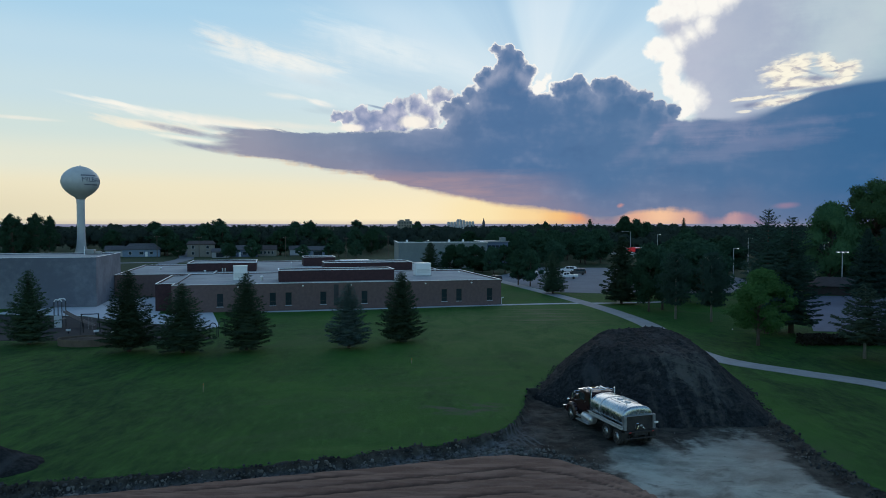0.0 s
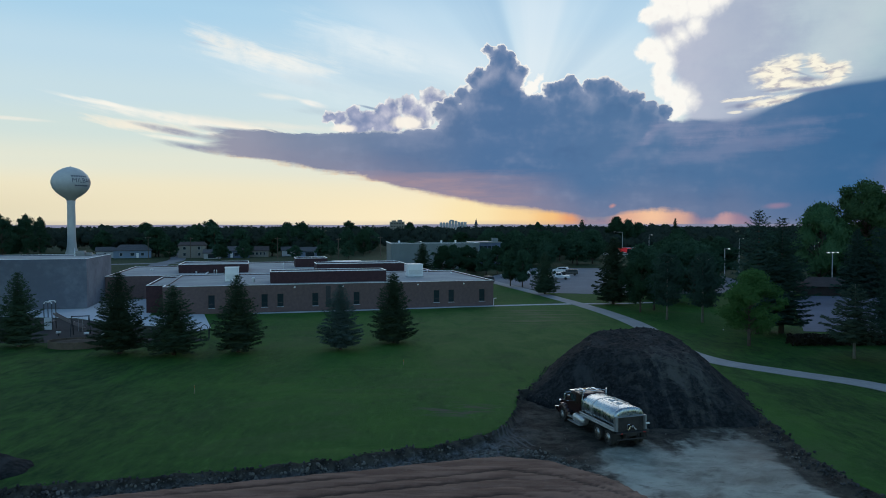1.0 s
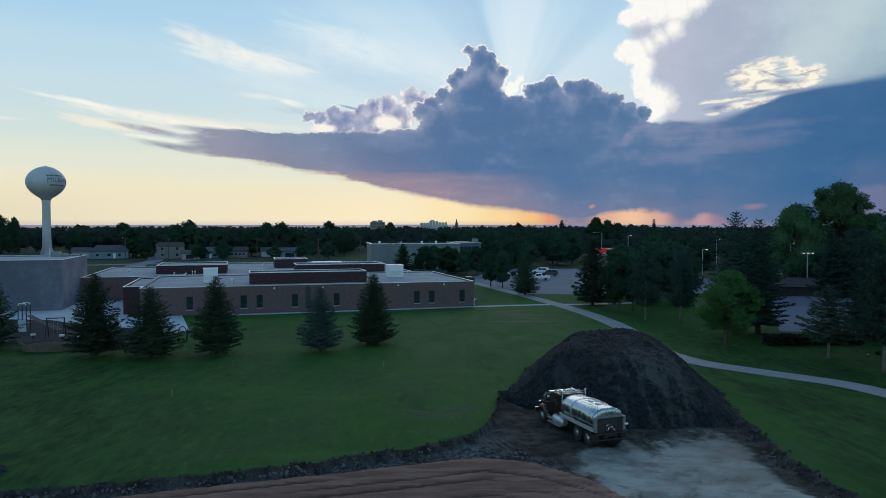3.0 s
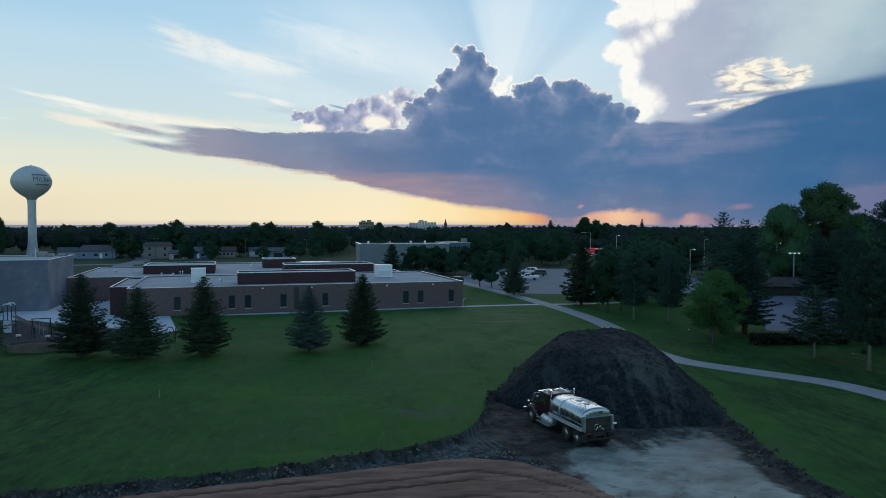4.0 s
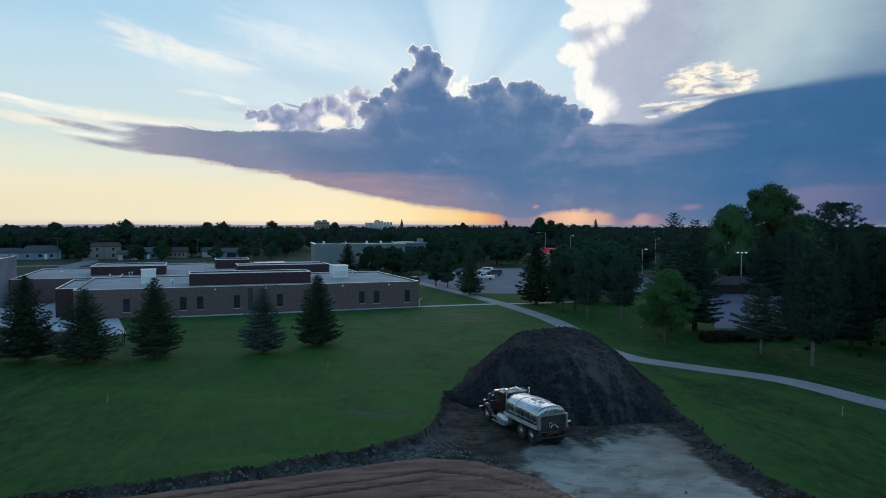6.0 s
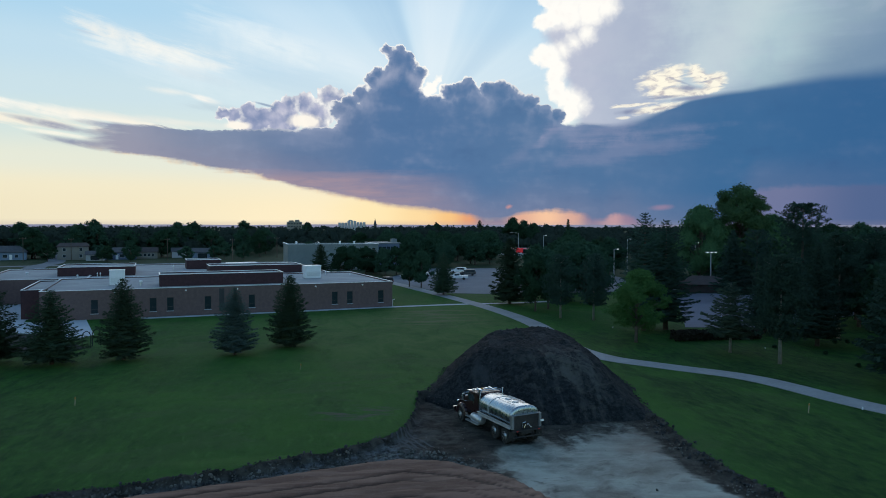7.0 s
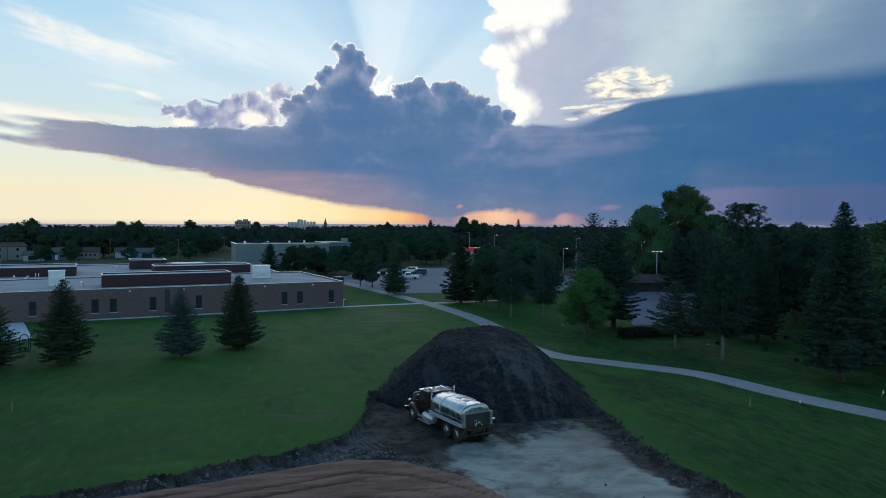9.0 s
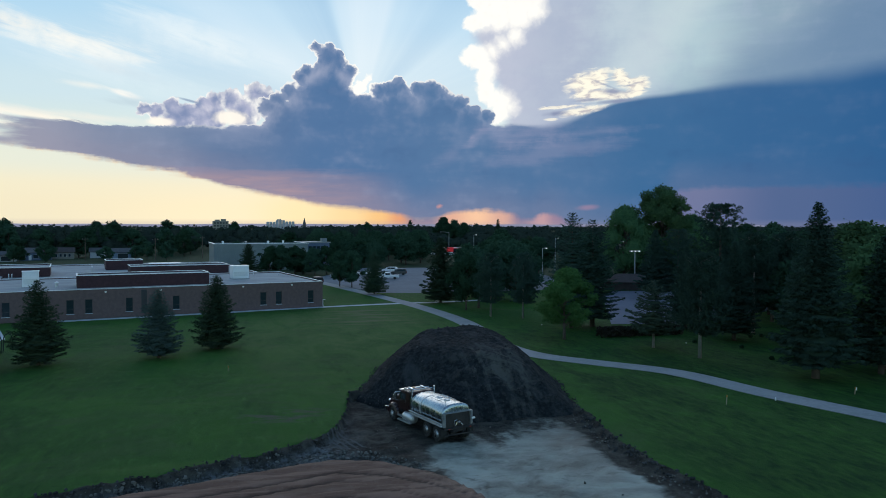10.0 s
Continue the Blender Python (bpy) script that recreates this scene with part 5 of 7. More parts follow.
for kind, x, y, h, turn, wide in (("pine_f", 41.6, 93, 16.2, 0, 1.0), ("pine_f", 44.9, 93.5, 15.2, 140, 1.1), ("spruce_e", 44, 75.5, 8.0, 30, 1.0), ("pine_c", 45.4, 68.4, 11.0, 80, 1.0), ("pine_d", 67.5, 96.8, 17.2, 10, 1.15), ("pine_e", 49.9, 56.8, 16.7, 200, 1.0), ("pine_c", 58, 66, 12.0, 40, 1.0), ("pine_e", 56.5, 78, 12.5, 120, 1.0), ("pine_c", 63, 83, 13.0, 300, 1.0), ("pine_e", 57.5, 57, 13.5, 20, 1.0), ("pine_c", 72, 88, 13.0, 90, 1.0), ("pine_e", 74.5, 127.5, 13.6, 60, 1.15), ("pine_d", 78.5, 126, 13.2, 200, 1.2), ("pine_e", 56.5, 88.5, 11.6, 250, 1.1)):
    tree(kind, x, y, h, turn, "tall dark conifer on the park lawn", "park conifers", wide=wide)
for kind, x, y, h, turn, wide in (("great_a", 96.0, 161, 24.0, 200, 1.1), ("green_a", 84, 158, 19.0, 40, 0.8), ("green_a", 103, 160, 17.0, 140, 1.1), ("leafy_c", 73, 92, 12.5, 20, 1.1), ("leafy_a", 78, 99, 12.0, 80, 1.1), ("leafy_b", 84, 105, 12.5, 170, 1.2), ("leafy_c", 66, 78, 10.5, 250, 1.0), ("leafy_b", 92, 108, 13, 20, 1.2), ("green_a", 60, 59, 13.0, 30, 1.1), ("green_a", 69, 72, 14.8, 100, 1.15), ("green_a", 64, 52, 11.0, 210, 1.1), ("leafy_b", 62, 136, 8, 10, 1.4), ("leafy_c", 50, 152, 12, 60, 1.3), ("leafy_a", 70, 146, 9, 200, 1.3),
                                  ("leafy_c", 100, 120, 13, 260, 1.3), ("leafy_a", 43, 131, 11, 20, 1.2), ("leafy_b", 40, 140, 10.5, 75, 1.2), ("leafy_c", 46, 128, 11.5, 140, 1.1), ("leafy_a", 84, 101, 9.5, 170, 1.2), ("leafy_c", 93, 97, 9, 215, 1.2), ("leafy_b", 79, 90, 8.5, 310, 1.2)):
    tree(kind, x, y, h, turn, "broad dark leafy tree at the edge of the park", "park trees", wide=wide)
for kind, az, d, h, wide in (("far_conifer", 11.4, 520, 18.2, 0.8), ("far_conifer", 18.3, 480, 18.6, 0.5), ("far_c", 14.0, 420, 18.8, 1.1), ("far_a", 14.9, 430, 17.4, 1.0), ("far_b", 15.6, 436, 15.6, 1.0), ("airy_a", -6.8, 600, 17.6, 1.5), ("airy_a", -30.6, 330, 18.0, 1.0), ("airy_a", -29.2, 336, 18.4, 0.9),
                             ("airy_a", -28.4, 350, 17.4, 0.8), ("airy_a", -17.2, 450, 17.3, 1.3), ("far_a", -2.0, 640, 16.8, 1.2), ("far_b", -21.6, 520, 16.0, 1.3), ("far_c", 8.0, 560, 16.2, 0.9), ("far_a", 38.5, 300, 15.5, 1.2), ("far_b", 36.6, 320, 15.0, 1.4), ("far_c", -11.5, 480, 16.0, 1.4)):
    tree(kind, d * math.sin(radians(az)), d * math.cos(radians(az)), h, 40 * az, "tall dark tree standing out of the far woods", "tall trees on the skyline", wide=wide)
rng = np.random.default_rng(19)
for k in range(46):
    az, d = radians(rng.uniform(15.5, 47)), rng.uniform(155, 260)
    x, y = d * math.sin(az), d * math.cos(az)
    if any(abs(math.degrees(az) - a) < w and d < far for a, w, far in ((16.4, 1.0, 290), (21.8, 1.3, 192), (28.8, 2.6, 182), (32.2, 1.2, 205), (22.8, 0.9, 235), (38.1, 1.2, 156))):
        continue
    tree(("far_a", "far_b", "far_c", "far_conifer")[k % 4], x, y, rng.uniform(9.0, 12.8), rng.uniform(0, 360), "dark tree in the dense woods beyond the park", "woods beyond the park", wide=rng.uniform(1.1, 1.5))
for k in range(26):
    x, y = rng.uniform(6, 95), rng.uniform(242, 300)
    if 13.2 < math.degrees(math.atan2(x, y)) < 17.4:
        continue
    tree(("far_a", "far_b", "far_c")[k % 3], x, y, rng.uniform(9, 13), rng.uniform(0, 360), "dark leafy tree behind the parking lot", "trees behind the parking lot", wide=rng.uniform(1.1, 1.5))


# ---- far woods, hills ----
def make_woods():
    rng = np.random.default_rng(77)
    cs, us, vs, mid, wide = [], [], [], [], []
    count = 0
    while count < 3000:
        az, d = rng.uniform(-42, 58), 270 * (2600 / 270) ** rng.random() ** 1.25
        x, y = d * math.sin(radians(az)), d * math.cos(radians(az))
        gap = value_noise(x / 90.0, y / 90.0, 3, 2)
        if d < 352 + 80 * gap and az < 4:
            continue
        if (d < 305 and az < 22) or (13.6 < az < 16.9 and d < 350):
            continue
        count += 1
        h = rng.uniform(9.5, 14.0) * (1 + 0.7 * value_noise(x / 110.0, y / 110.0, 8, 2))
        if rng.random() < 0.05 and 420 < d < 800:
            h *= rng.uniform(1.0, 1.12)
        r = h * rng.uniform(0.34, 0.56)
        m, q = (240, 0.55) if d < 450 else (120, 0.65) if d < 700 else (50, 0.8) if d < 1100 else (22, 1.0)
        lobes = np.clip(rng.normal(0, 1, (5, 3)), -1.2, 1.2) * np.array([0.40, 0.40, 0.24])
        dd = rng.normal(0, 1, (m, 3))
        dd /= np.linalg.norm(dd, axis=1)[:, None]
        c = (lobes[rng.integers(0, 5, m)] + dd * rng.uniform(0.25, 0.56, m)[:, None]) * np.array([r, r, h * 0.5])
        c[:, 2] = np.clip(c[:, 2] + h * 0.55, 0.6, h * 1.05)
        s = r * rng.uniform(0.10, 0.24, m) * q
        u = rng.normal(0, 1, (m, 3))
        u /= np.linalg.norm(u, axis=1)[:, None]
        w = np.cross(u, dd + rng.normal(0, 0.4, (m, 3)))
        w /= np.linalg.norm(w, axis=1)[:, None] + 1e-6
        cs.append(c + np.array([x, y, 0])), us.append(u * s[:, None]), vs.append(w * s[:, None])
        few = 5 if d < 900 else 2
        mid.append(lobes[:few] * np.array([r, r, h * 0.5]) + np.array([x, y, h * 0.55])), wide.append(np.full(few, r * 0.46))
    me = quads_mesh("far_woods", np.concatenate(cs), np.concatenate(us), np.concatenate(vs), HAZEDLEAF, rounded_lumps(np.concatenate(mid), np.concatenate(wide), 78, 0.95, 1))
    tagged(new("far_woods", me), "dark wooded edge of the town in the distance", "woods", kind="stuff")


make_woods()
rng = np.random.default_rng(5)
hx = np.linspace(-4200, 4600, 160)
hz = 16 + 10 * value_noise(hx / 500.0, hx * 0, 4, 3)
# The hill strip glows to put haze on the horizon.
raw("backdrop", [(x, 4300, -5) for x in hx] + [(x, 4330, z) for x, z in zip(hx, hz)], [(i, i + 1, i + 161, i + 160) for i in range(159)], HAZEHILL)
tagged(bpy.data.objects["backdrop"], "low hills on the horizon, haze painted as a blue glow", "hills", kind="structure")

# ---- water tower ----
def make_tower():
    ob = thing("water_tower", pose(-169.1, 340, 0), "pale water tower with an onion-shaped tank on a single stem", "water tower")
    bm = B()
    lathe(bm, [(3.4, -0.3), (2.7, 1.6), (2.05, 4.2), (1.8, 8), (1.75, 23.5), (1.9, 25.6)], 28)
    part("stem", bm, TANKWHITE, ob, smooth=True)
    bm = B()
    lathe(bm, [(1.9, 25.6), (2.4, 26.5), (4.4, 27.8), (6.4, 29.5), (7.7, 31.3), (8.3, 33.1), (8.35, 34.3), (7.95, 36.0), (7.0, 37.7), (5.4, 39.2), (3.4, 40.4), (1.4, 41.0), (0.05, 41.1)], 40)
    part("tank", bm, TANKWHITE, ob, smooth=True)
    bm = B()
    rod(bm, (0, 0, 41.0), (0, 0, 41.45), 0.4, 0.3, 12)
    part("vent", bm, TANKWHITE, ob)


make_tower()

# ---- the tanker truck ----
def simple(name, maker, mat, parent, label="", smooth=False):
    """One part from a function that fills a bmesh."""
    bm = B()
    maker(bm)
    return part(name, bm, mat, parent, label, smooth)


def truck_wheel(parent, x, y, r, width, dual, side):
    """A tyre or a pair of tyres with a steel rim; side: -1 left, 1 right."""
    w = thing("wheel", Matrix.Translation((x, y, r)), "", "")
    w.parent = parent
    for k in range(2 if dual else 1):
        off = -side * k * (width + 0.05)
        bm = B()
        lathe(bm, [(r * 0.58, -width / 2), (r * 0.9, -width / 2), (r * 0.98, -width * 0.36), (r, -width * 0.2), (r, width * 0.2), (r * 0.98, width * 0.36), (r * 0.9, width / 2), (r * 0.58, width / 2)], 28, (off, 0, 0), "X")
        part("tyre", bm, RUBBER, w, smooth=False)
    bm = B()
    s = side
    lathe(bm, [(r * 0.6, s * width * 0.5), (r * 0.56, s * width * 0.35), (r * 0.3, s * width * (0.24 if dual else 0.45)), (r * 0.26, s * width * (0.46 if dual else 0.6)), (0.03, s * width * (0.48 if dual else 0.62))], 24, (0, 0, 0), "X")
    part("rim", bm, ALU, w, "dusty steel rim", True)


def make_truck():
    t = thing("tanker_truck", pose(12.38, 48.5, -0.5, 0, 0, 18.0), "dark maroon truck with a polished steel tank by the soil heap", "truck")
    # chassis
    def rails(bm):
        for s in (-1, 1):
            box(bm, s * 0.43 - 0.05, s * 0.43 + 0.05, -1.62, 6.6, 0.78, 1.02)
        for y in (-1.6, 0, 1.8, 3.4, 5.0, 6.4):
            box(bm, -0.38, 0.38, y - 0.06, y + 0.06, 0.8, 1.0)
        for y in (-0.68, 0.68, 5.7):
            rod(bm, (-1.0, y, 0.5), (1.0, y, 0.5), 0.09)
            box(bm, -0.2, 0.2, y - 0.2, y + 0.2, 0.34, 0.68, 0.05)
    simple("chassis", rails, IRON, t)
    for y in (-0.68, 0.68):
        truck_wheel(t, -1.08, y, 0.53, 0.26, True, -1), truck_wheel(t, 1.08, y, 0.53, 0.26, True, 1)
    truck_wheel(t, -1.05, 5.7, 0.51, 0.3, False, -1), truck_wheel(t, 1.05, 5.7, 0.51, 0.3, False, 1)

    # tank: a barrel with flattened flanks
    def section(y, k=1.0, drop=0.0):
        out = []
        for i in range(36):
            a = 2 * math.pi * i / 36
            c, s = math.cos(a), math.sin(a)
            x = 1.16 * k * math.copysign(abs(c) ** 0.72, c)
            z = 1.86 + 0.73 * k * math.copysign(abs(s) ** (0.9 if s > 0 else 0.62), s)
            out.append((x, y, z - drop))
        return out

    def barrel(bm):
        rings = [[bm.verts.new(p) for p in section(y, k)] for y, k in ((-1.36, 0.03), (-1.355, 0.6), (-1.34, 0.9), (-1.30, 0.975), (-1.22, 1.0), (0.2, 1.0), (1.7, 1.0), (2.75, 1.0), (2.9, 0.96), (2.99, 0.86), (3.06, 0.5), (3.08, 0.03))]
        for q, w in zip(rings, rings[1:]):
            for i in range(36):
                bm.faces.new((q[i], q[(i + 1) % 36], w[(i + 1) % 36], w[i]))
        bm.faces.new(rings[0]), bm.faces.new(rings[-1])
        bmesh.ops.recalc_face_normals(bm, faces=bm.faces)
    tank = simple("tank", barrel, STEEL, t, "polished steel tank", True)

    def hoop(y0, y1, k):
        def fill(bm):
            rings = [[bm.verts.new(p) for p in section(y, k)] for y in (y0, y1)]
            inner = [[bm.verts.new(p) for p in section(y, 0.99)] for y in (y0, y1)]
            for i in range(36):
                j = (i + 1) % 36
                for a, b in ((rings[0], rings[1]), (inner[0], rings[0]), (rings[1], inner[1])):
                    bm.faces.new((a[i], a[j], b[j], b[i]))
            bmesh.ops.recalc_face_normals(bm, faces=bm.faces)
        return fill
    for y in (1.55, -1.2, 2.7):
        simple("band", hoop(y, y + (0.13 if y == 1.55 else 0.06), 1.03 if y == 1.55 else 1.015), ALU if y == 1.55 else STEEL, tank, "dull metal strap")

    for y in (0.85, -0.1):
        simple("hatch", lambda bm: (rod(bm, (0, y, 2.5), (0, y, 2.61), 0.2, 0.2, 20), rod(bm, (0, y, 2.61), (0, y, 2.65), 0.23, 0.21, 20), rod(bm, (-0.26, y, 2.65), (0.26, y, 2.65), 0.02)), ALU, tank, "round manhole hatch")

    def rail(bm):
        for s in (-1, 1):
            tube(bm, [(s * 0.42, -0.6, 2.5), (s * 0.42, -0.6, 2.66), (s * 0.42, 1.35, 2.66), (s * 0.42, 1.35, 2.5)], 0.022)
        tube(bm, [(-0.42, 0.35, 2.66), (0.2, 0.35, 2.7), (0.42, 0.35, 2.66)], 0.022)
    simple("walkway_rail", rail, ALU, tank)

    # side ledges and rear cabinet
    for s in (-1, 1):
        def ledge(bm, s=s):
            box(bm, s * 1.22 - 0.10, s * 1.22 + 0.06, -1.4, 3.0, 1.33, 1.38, 0.02)
            box(bm, s * 1.20 - 0.02, s * 1.20 + 0.02, -1.4, 3.0, 1.20, 1.33)
            box(bm, s * 1.23 - 0.06, s * 1.23 + 0.06, -1.4, 3.0, 1.14, 1.20, 0.015)
        simple("side_skirt", ledge, ALU, t, "dull aluminium side rail")
        def post(bm, s=s):
            box(bm, s * 1.08 - 0.10, s * 1.08 + 0.08, -1.58, -1.30, 1.12, 2.02, 0.03)
        simple("corner_panel", post, DULLALU, t, "flat aluminium corner panel")
        def flap(bm, s=s):
            box(bm, s * 1.05 - 0.24, s * 1.05 + 0.24, -1.42, -1.39, 0.42, 0.95)
        simple("mud_flap", flap, RUBBER, t)
        def fender(bm, s=s):
            for k in range(8):
                a, b = math.pi * (k + 0.0) / 8, math.pi * (k + 1.0) / 8
                p, q = (5.7 + 0.66 * math.cos(a), 0.56 + 0.62 * math.sin(a)), (5.7 + 0.66 * math.cos(b), 0.56 + 0.62 * math.sin(b))
                rod(bm, (s * 1.04, *p), (s * 1.04, *q), 0.2, 0.2, 8)
        simple("fender", fender, MAROON, t)
    simple("cabinet_back", lambda bm: (box(bm, -0.97, 0.97, -1.42, -1.37, 1.0, 2.0), box(bm, -0.97, 0.97, -1.62, -1.42, 1.0, 1.06)), IRON, t, "dark recess of the pump cabinet")
    simple("cabinet_top", lambda bm: box(bm, -1.16, 1.16, -1.58, -1.32, 2.02, 2.07, 0.02), DULLALU, t)

    def valves(bm):
        tube(bm, [(-0.15, -1.45, 1.12), (-0.05, -1.52, 1.4), (0.15, -1.54, 1.42), (0.3, -1.5, 1.18)], 0.045)
        rod(bm, (0.02, -1.44, 1.42), (0.02, -1.64, 1.42), 0.08), rod(bm, (0.3, -1.44, 1.2), (0.3, -1.62, 1.2), 0.06)
        tube(bm, [(-0.3, -1.48, 1.08), (-0.3, -1.52, 1.5), (-0.1, -1.52, 1.55)], 0.03)
    simple("pump_valve", valves, CHROME, t, "bright pump valve and hoses")

    def bumper(bm):
        box(bm, -1.2, 1.2, -1.74, -1.64, 0.98, 1.08, 0.02)
        box(bm, -0.5, -0.4, -1.7, -1.5, 0.78, 1.0), box(bm, 0.4, 0.5, -1.7, -1.5, 0.78, 1.0)
        rod(bm, (-1.15, -1.7, 0.62), (1.15, -1.7, 0.62), 0.05)
        for x in (-0.9, -0.3, 0.3, 0.9):
            rod(bm, (x, -1.7, 0.62), (x, -1.7, 0.8), 0.03)
    simple("rear_bumper", bumper, IRON, t)
    for s in (-1, 1):
        simple("tail_light", lambda bm, s=s: box(bm, s * 0.85 - 0.07, s * 0.85 + 0.07, -1.765, -1.742, 1.0, 1.06), REDLENS, t)
    simple("work_light", lambda bm: box(bm, 1.02, 1.26, -1.74, -1.62, 1.5, 1.62, 0.03), WHITE, t, "white work light")

    # cab
    def cab(bm):
        prof = [(3.3, 1.05), (3.3, 2.42), (3.42, 2.52), (4.55, 2.52), (4.78, 2.44), (5.05, 1.92), (5.05, 1.05)]
        l, r = [bm.verts.new((-1.02, *p)) for p in prof], [bm.verts.new((1.02, *p)) for p in prof]
        bm.faces.new(l), bm.faces.new(r)
        for i in range(len(prof)):
            j = (i + 1) % len(prof)
            bm.faces.new((l[i], l[j], r[j], r[i]))
        bmesh.ops.recalc_face_normals(bm, faces=bm.faces)
        bmesh.ops.bevel(bm, geom=list(bm.edges), offset=0.05, segments=2, affect="EDGES")
    c = simple("cab", cab, MAROON, t, "maroon cab")
    def hood(bm):
        prof = [(5.0, 1.0), (5.0, 1.9), (5.5, 1.86), (6.45, 1.72), (6.72, 1.58), (6.78, 1.0)]
        l, r = [bm.verts.new((-0.66, *p)) for p in prof], [bm.verts.new((0.66, *p)) for p in prof]
        bm.faces.new(l), bm.faces.new(r)
        for i in range(len(prof)):
            j = (i + 1) % len(prof)
            bm.faces.new((l[i], l[j], r[j], r[i]))
        bmesh.ops.recalc_face_normals(bm, faces=bm.faces)
        bmesh.ops.bevel(bm, geom=list(bm.edges), offset=0.06, segments=2, affect="EDGES")
    simple("hood", hood, MAROON, t)
    for s in (-1, 1):
        simple("side_window", lambda bm, s=s: box(bm, s * 1.025 - 0.01, s * 1.025 + 0.01, 3.95, 4.75, 1.85, 2.32), GLASS, c)
        simple("door_handle", lambda bm, s=s: box(bm, s * 1.04 - 0.02, s * 1.04 + 0.02, 3.85, 3.98, 1.75, 1.8), CHROME, c)
        def mirror(bm, s=s):
            tube(bm, [(s * 1.0, 4.7, 2.38), (s * 1.38, 4.85, 2.36), (s * 1.38, 4.85, 1.75), (s * 1.0, 4.8, 1.7)], 0.022)
            box(bm, s * 1.38 - 0.12, s * 1.38 + 0.12, 4.84, 4.9, 1.8, 2.28, 0.02)
        simple("mirror", mirror, CHROME, c, "chrome side mirror")
        def stack(bm, s=s):
            rod(bm, (s * 0.95, 3.16, 0.95), (s * 0.95, 3.16, 2.2), 0.1), rod(bm, (s * 0.95, 3.16, 2.2), (s * 0.95, 3.16, 2.85), 0.065)
        simple("exhaust_stack", stack, CHROME, t)
        def fuel(bm, s=s):
            lathe(bm, [(0.05, 2.68), (0.27, 2.7), (0.31, 2.76), (0.31, 4.04), (0.27, 4.1), (0.05, 4.12)], 24, (s * 0.98, 0, 0.72), "Y")
        tankf = simple("fuel_tank", fuel, ALU, t, "dull metal fuel tank", True)
        for y in (2.95, 3.8):
            simple("strap", lambda bm, s=s: rod(bm, (s * 0.98, y, 0.72), (s * 0.98, y + 0.05, 0.72), 0.325, 0.325, 24), ALU, tankf)
        simple("step", lambda bm, s=s: (box(bm, s * 1.2 - 0.14, s * 1.2 + 0.14, 2.9, 4.7, 0.36, 0.42), box(bm, s * 1.15 - 0.12, s * 1.15 + 0.12, 4.2, 4.8, 0.62, 0.68)), ALU, t)
        simple("headlight", lambda bm, s=s: rod(bm, (s * 0.8, 6.62, 1.25), (s * 0.8, 6.82, 1.25), 0.12, 0.13, 16), CHROME, t)
    simple("rear_window", lambda bm: box(bm, -0.6, 0.6, 3.285, 3.297, 1.95, 2.32), GLASS, c)
    simple("windscreen", lambda bm: [bm.faces.new([bm.verts.new(p) for p in ((-0.92, 5.07, 1.97), (0.92, 5.07, 1.97), (0.92, 4.84, 2.42), (-0.92, 4.84, 2.42))])], GLASS, c)
    simple("sun_visor", lambda bm: box(bm, -0.98, 0.98, 4.78, 5.05, 2.44, 2.48, 0.01), CHROME, c)
    for x in (-0.72, -0.36, 0, 0.36, 0.72):
        simple("roof_light", lambda bm, x=x: (box(bm, x - 0.07, x + 0.07, 4.42, 4.62, 2.51, 2.62, 0.02)), AMBER if x == 0 else CHROME, c, "small roof marker light")
    for x in (-0.5, 0.5):
        simple("air_horn", lambda bm: (rod(bm, (x, 3.6, 2.64), (x, 4.35, 2.64), 0.035, 0.09, 12), rod(bm, (x, 3.7, 2.5), (x, 3.7, 2.64), 0.03)), CHROME, c)
    simple("roof_rack", lambda bm: [tube(bm, [(-0.95, y, 2.5), (-0.95, y, 2.66), (0.95, y, 2.66), (0.95, y, 2.5)], 0.025) for y in (3.45, 3.95)], CHROME, c)
    simple("front_bumper", lambda bm: box(bm, -1.18, 1.18, 6.8, 6.98, 0.5, 0.86, 0.03), CHROME, t)
    simple("grille", lambda bm: box(bm, -0.52, 0.52, 6.76, 6.82, 1.05, 1.66, 0.03), CHROME, t)


make_truck()

# ---- on the school roof and walls ----
def on_roof(name, x, y, z, label, category, fill, mat, group="", smooth=False, subs=()):
    ob = thing(name, SCHOOL @ Matrix.Translation((x, y, z)), label, category, group)
    simple("housing", fill, mat, ob, smooth=smooth)
    for nm, f, m in subs:
        simple(nm, f, m, ob)
    return ob


ROOF = 4.18
for x, y, w, d, h in ((-45.4, 10.3, 2.3, 2.2, 2.5), (-12.4, 13.9, 2.9, 2.4, 2.4)):
    on_roof("roof_air_unit", x, y, ROOF, "pale boxy air handling unit on the school roof", "air unit", lambda bm: box(bm, 0, w, 0, d, 0.15, h, 0.05), WHITE, "roof air units",
            subs=(("base_curb", lambda bm: box(bm, -0.15, w + 0.15, -0.15, d + 0.15, 0, 0.15), ROOFING), ("cap", lambda bm: box(bm, -0.08, w + 0.08, -0.08, d + 0.08, h, h + 0.1, 0.02), FLASHING),
                  ("grille", lambda bm: [box(bm, 0.2, w - 0.2, -0.02, 0.0, 0.6 + 0.16 * k, 0.7 + 0.16 * k) for k in range(5)], ALU)))
